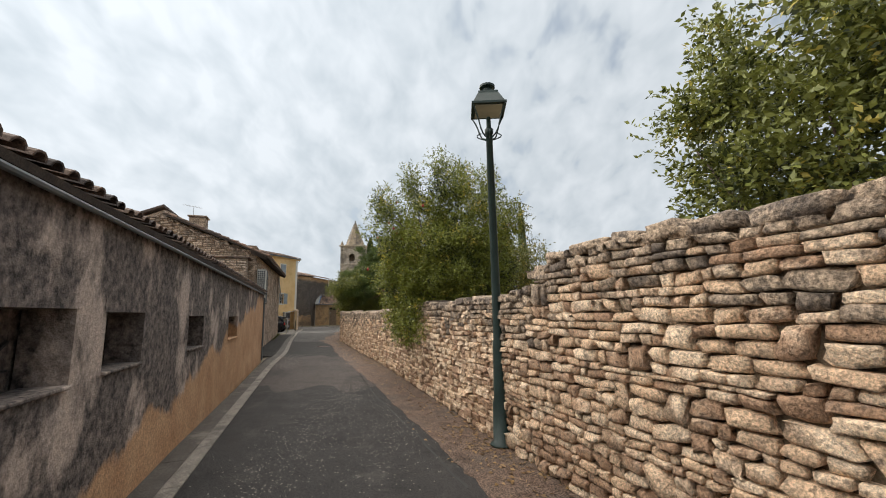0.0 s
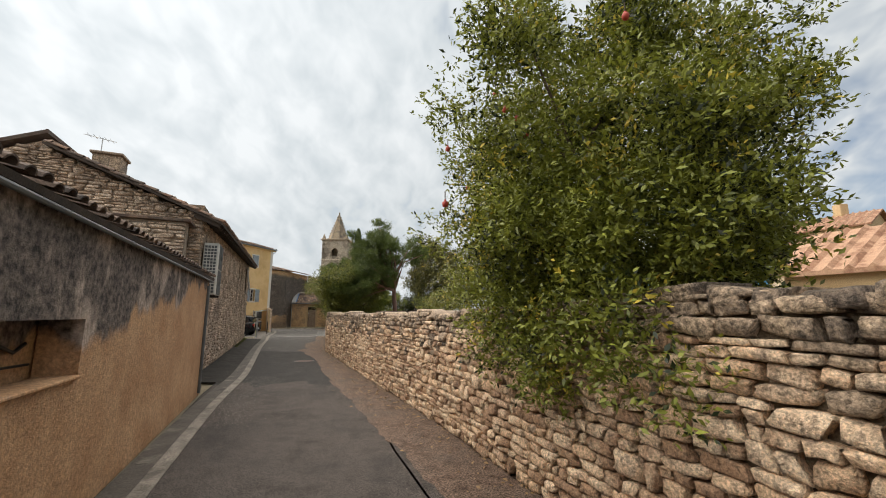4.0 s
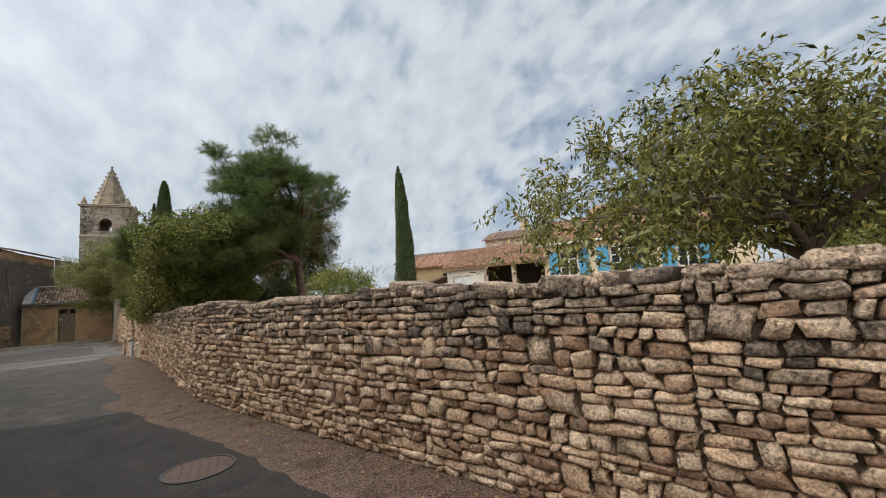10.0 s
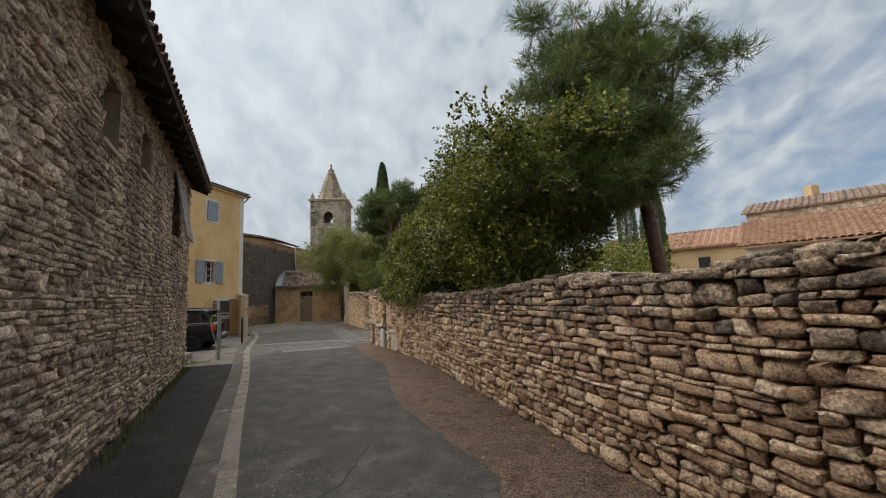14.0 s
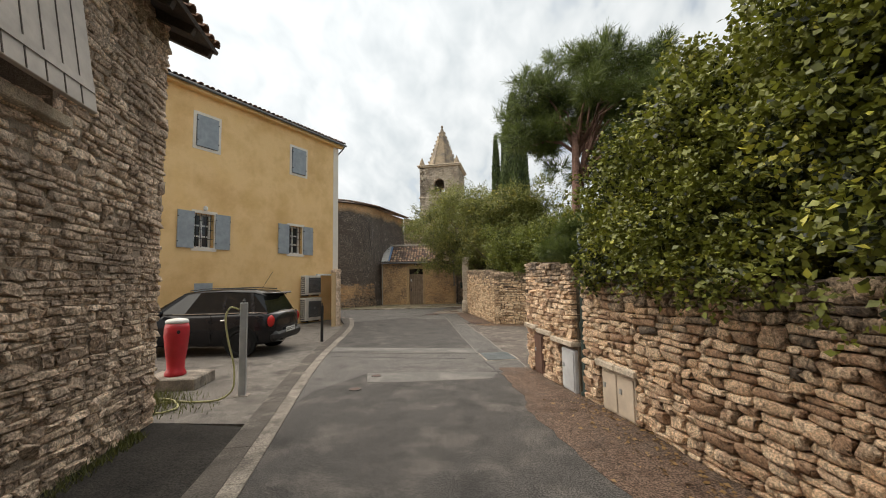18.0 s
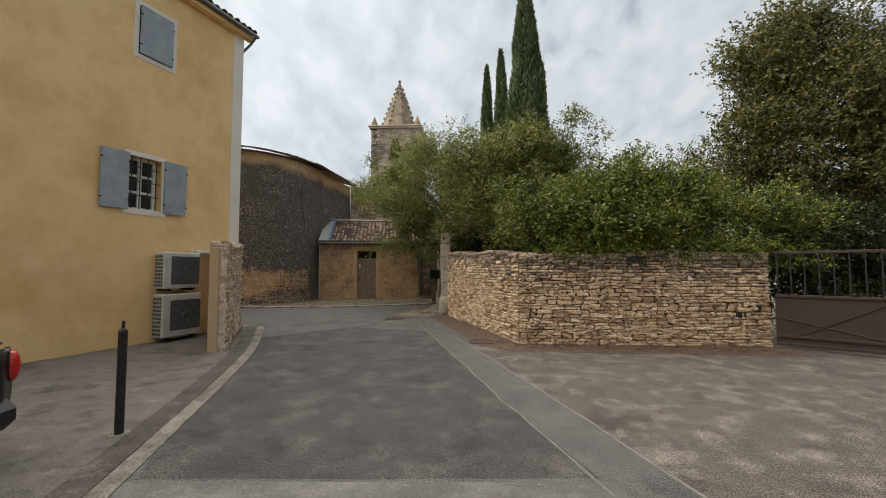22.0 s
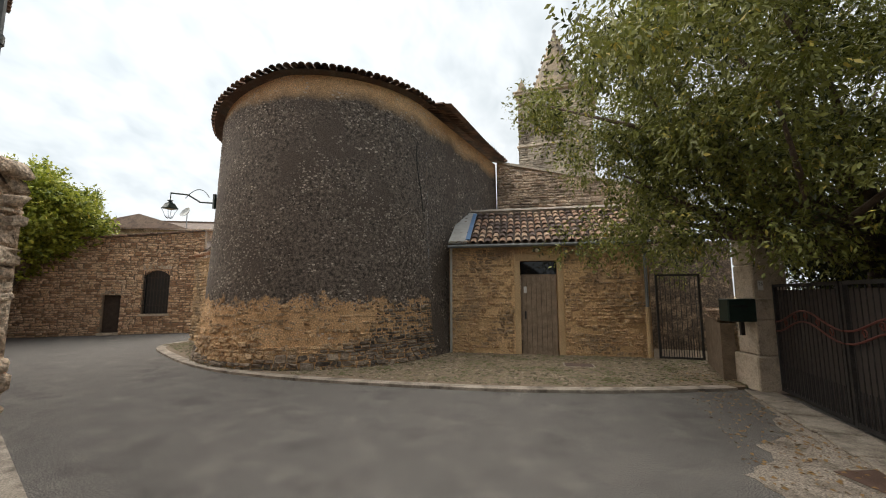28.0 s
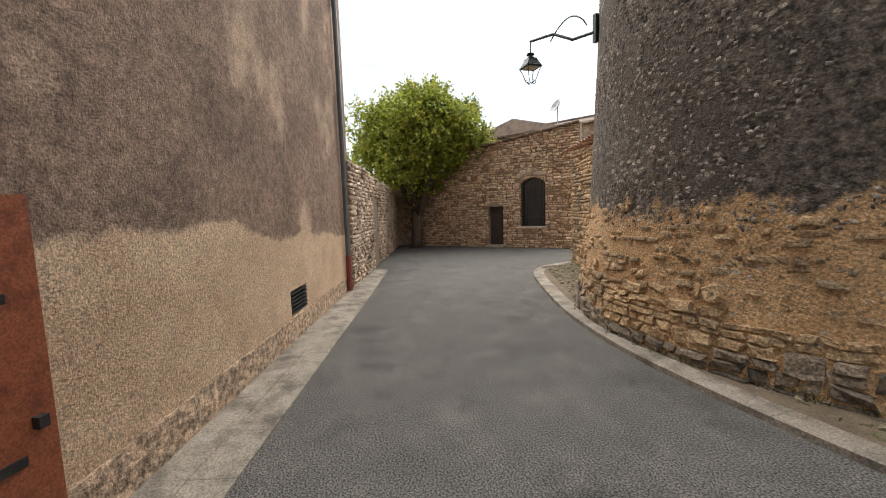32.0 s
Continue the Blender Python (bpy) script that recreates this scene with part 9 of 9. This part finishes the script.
broadleaf("hedge_bush", 20, (1.8, 19.9, 0), 1.6, (2.1, 19.6, 3.0), (4.1, 1.9, 1.75), 210, 0.36, 130000, 0.082, HEDGE, "bright green bush spilling over the corner wall", "bush", hollow=0.35, long=2.2, extra=[(4.4 + 0.13 * i, 19.0 - 0.05 * i, 1.9 + 0.3 * ((i * 3) % 6)) for i in range(12)] + [(0.0 + 0.28 * i, 18.55 - 0.12 * (i % 2), 1.95 + 0.1 * (i % 3)) for i in range(17)])
broadleaf("garden_tree", 31, (-0.5, 22.0, 0), 2.4, (-0.3, 22.0, 4.5), (2.8, 1.8, 2.4), 230, 0.45, 100000, 0.088, HACK, "dull green garden tree behind the gate wall", hollow=0.3, long=2.4)
# behind the gates, shade is put into the leaf colour of these shrubs
broadleaf("garden_shrub", 38, (-1.2, 26.0, 0), 0.8, (-1.0, 26.0, 1.9), (1.0, 2.5, 1.9), 190, 0.4, 50000, 0.08, PAINTED_SHADE_LEAF, "shrub close behind the driveway gate, its leaves coloured as if shaded", "shrub", hollow=0.3)
broadleaf("garden_shrub", 42, (-0.4, 29.6, 0), 0.9, (-0.6, 29.6, 2.2), (1.7, 1.6, 1.7), 130, 0.45, 26000, 0.1, PAINTED_SHADE_LEAF, "shrub at the back of the gated garden, its leaves coloured as if shaded", "shrub", hollow=0.3)
broadleaf("garden_shrub", 35, (7.4, 19.6, 0), 0.9, (7.0, 19.8, 1.9), (3.4, 1.3, 1.9), 230, 0.45, 60000, 0.08, PAINTED_SHADE_LEAF, "shrub behind the driveway gate, its leaves coloured as if shaded", "shrub", hollow=0.3)
broadleaf("garden_tree", 30, (8.0, 21.8, 0), 2.0, (8.7, 21.6, 6.0), (4.2, 2.8, 4.4), 300, 0.6, 130000, 0.11, HOLM, "dull green garden tree behind the driveway gate")
broadleaf("square_tree", 21, (-26.9, 26.75, 0), 1.7, (-26.6, 26.9, 4.55), (3.2, 3.2, 2.45), 330, 0.4, 80000, 0.15, LIME, "round yellow-green tree on the square", long=1.7, trunk_r=0.24, n_limb=24, hollow=0.4)
broadleaf("garden_shrub", 32, (9.6, 10.5, 0), 1.2, (9.6, 10.5, 2.2), (2.6, 3.0, 1.6), 120, 0.5, 20000, 0.1, OLIVE, "green garden shrub behind the wall", "shrub")
broadleaf("hill_tree", 33, (36, 15, 0), 4.0, (36, 15, 6.2), (2.6, 3.2, 1.8), 90, 0.6, 12000, 0.2, LIME, "yellow-green tree below the village houses")
broadleaf("garden_shrub", 36, (27, -5.5, 0), 1.6, (27, -5.5, 2.7), (2.1, 2.1, 1.8), 90, 0.5, 20000, 0.12, HACK, "dull green shrubs at the end of the garden", "shrub")
broadleaf("hill_tree", 34, (42, -4, 0), 5.0, (41, -4, 7.2), (3.2, 4.0, 2.2), 90, 0.7, 16000, 0.22, IVY, "dark green tree on the skyline by the houses")
# grass by the plinth, weeds and fallen leaves
rng = np.random.default_rng(60)


def blades(n, area, h, z=0.012):
    p = np.array([area(rng) for _ in range(n)])
    a = rng.uniform(0, 2 * math.pi, n)
    hh = h * rng.uniform(0.5, 1.3, n)
    lean = rng.normal(0, 0.35, (n, 2)) * hh[:, None]
    w = 0.006
    v = np.stack([np.c_[p[:, 0] - w * np.cos(a), p[:, 1] - w * np.sin(a), np.full(n, z)], np.c_[p[:, 0] + w * np.cos(a), p[:, 1] + w * np.sin(a), np.full(n, z)], np.c_[p + lean, z + hh]], 1).reshape(-1, 3)
    return v, (np.arange(n) * 3)[:, None] + np.array([0, 1, 2])


v, f = blades(9000, lambda q: (-5.4 + q.normal(0, 0.55) - 0.3, 7.5 + q.normal(0, 0.28)), 0.09)
tagged(raw_mesh("grass", v, f, GRASS), "short rough grass at the corner of the parking strip", "grass", kind="stuff")
v, f = blades(1500, lambda q: (lambda s: (-4.1 + 7.0 * s + q.normal(0, 0.05) + 0.1, 6.6 - 16.6 * s))(q.random() ** 2 * 0.4), 0.07)
tagged(raw_mesh("weeds", v, f, GRASS), "sparse weeds along the foot of the stone house", "weeds", kind="stuff")
v, f = blades(1800, lambda q: (lambda a: (APSE[0] + (3.56 + abs(q.normal(0, 0.06))) * math.cos(a), APSE[1] + (3.56 + abs(q.normal(0, 0.06))) * math.sin(a)))(radians(q.uniform(-150, -20))), 0.07, 0.055)
tagged(raw_mesh("weeds", v, f, GRASS), "sparse weeds along the foot of the apse", "weeds", kind="stuff")
pts = []
while len(pts) < 3600:
    k = rng.random()
    if k < 0.55:
        i = rng.integers(0, len(RW) - 1)
        t, o = rng.random(), abs(rng.normal(0, 0.35)) + 0.03
        a, b = Vector(RW[i]), Vector(RW[i + 1])
        d = (b - a).normalized()
        p = a.lerp(b, t) + Vector((-d.y, d.x)) * o
    elif k < 0.75:
        p = Vector((rng.uniform(-1.5, 4.3), 18.1 - abs(rng.normal(0, 0.3))))
    else:
        p = Vector((rng.uniform(-4.4, -2.9), rng.uniform(23.0, 29.0)))
    pts.append((p.x, p.y))
p = np.array(pts)
n = len(p)
a = rng.uniform(0, 2 * math.pi, n)
s = rng.uniform(0.012, 0.035, n)
z0 = np.where(p[:, 1] > 27.9, 0.07, 0.012)
ca, sa = np.cos(a) * s, np.sin(a) * s
v = np.stack([np.c_[p[:, 0] - ca, p[:, 1] - sa, z0], np.c_[p[:, 0] + sa * 0.5, p[:, 1] - ca * 0.5, z0 + s * 0.5], np.c_[p[:, 0] + ca, p[:, 1] + sa, z0 + s * 0.2], np.c_[p[:, 0] - sa * 0.5, p[:, 1] + ca * 0.5, z0 + s * 0.1]], 1).reshape(-1, 3)
tagged(raw_mesh("fallen_leaves", v, (np.arange(n) * 4)[:, None] + np.array([0, 1, 2, 3]), DRY), "dry fallen leaves along the verge", "leaves", kind="stuff")

# ---- single stones of the walls ----
sf = [tuple(f) for f in STONE_FACES]
for root, own, mat in POST["own"]:
    for w, hi in own:
        me = bpy.data.meshes.new("stone")
        me.from_pydata([tuple(p) for p in w], [], sf)
        me.materials.append(STONE_GREY if hi else mat)
        under(root, new("stone", me))


# ---- backs of the far houses ----
close_back(find("blue_shutter_house"), BM, -0.25, 10.55, 9.4, 4.2, 6.3, CREAM, TILE_NEW)
close_back(find("garage"), GMX, 0.0, Lgr - 0.2, 6.4, 3.2, 4.45, WHITE, TILE_NEW)
close_back(find("square_house"), fm, 0.1, Lf - 0.1, 5.0, 3.7, 4.4, STONE_DULL, TILE, True)
close_back(find("back_house"), bmx, 0.0, 8.06, 7.6, 4.9, 5.95, STONE_DULL, TILE_DARK)
# stone chips worn out of the lower street
rng = np.random.default_rng(91)
chips = []
for a, b, n, w in (((9.75, -23.4), (9.0, -17.0), 1300, 0.3), ((6.0, -14.4), (4.6, -9.9), 1100, 0.28), ((10.9, -22.5), (10.1, -19.0), 500, 0.3), ((0.6, -1.4), (0.4, 0.2), 300, 0.4), ((-2.0, 9.5), (-0.6, 9.9), 250, 0.25), ((-3.5, 12.1), (-1.2, 12.2), 300, 0.3)):
    t = rng.random(n)[:, None]
    chips.append(np.array(a) * (1 - t) + np.array(b) * t + rng.normal(0, w, (n, 2)))
c = np.vstack(chips)
n = len(c)
s = rng.uniform(0.004, 0.013, n)
ang = rng.uniform(0, 6.28, n)
ring = [np.c_[c[:, 0] + s * np.cos(ang + k * 1.5708) * (1.0 if k % 2 else 0.65), c[:, 1] + s * np.sin(ang + k * 1.5708) * (1.0 if k % 2 else 0.65), np.full(n, 0.004)] for k in range(4)]
v = np.stack(ring + [np.c_[c, 0.004 + s * 0.6]], 1).reshape(-1, 3)
f = ((np.arange(n) * 5)[:, None, None] + np.array([(0, 1, 4), (1, 2, 4), (2, 3, 4), (3, 0, 4)])[None]).reshape(-1, 3)
tagged(raw_mesh("stone_chips", v, f, material("stone_chip", ((0.16, 0.14, 0.12), (0.3, 0.27, 0.235)), scale=20, bump=0, island=0.6, grain=0)), "pale stone chips worn out of the asphalt", "gravel", kind="stuff")
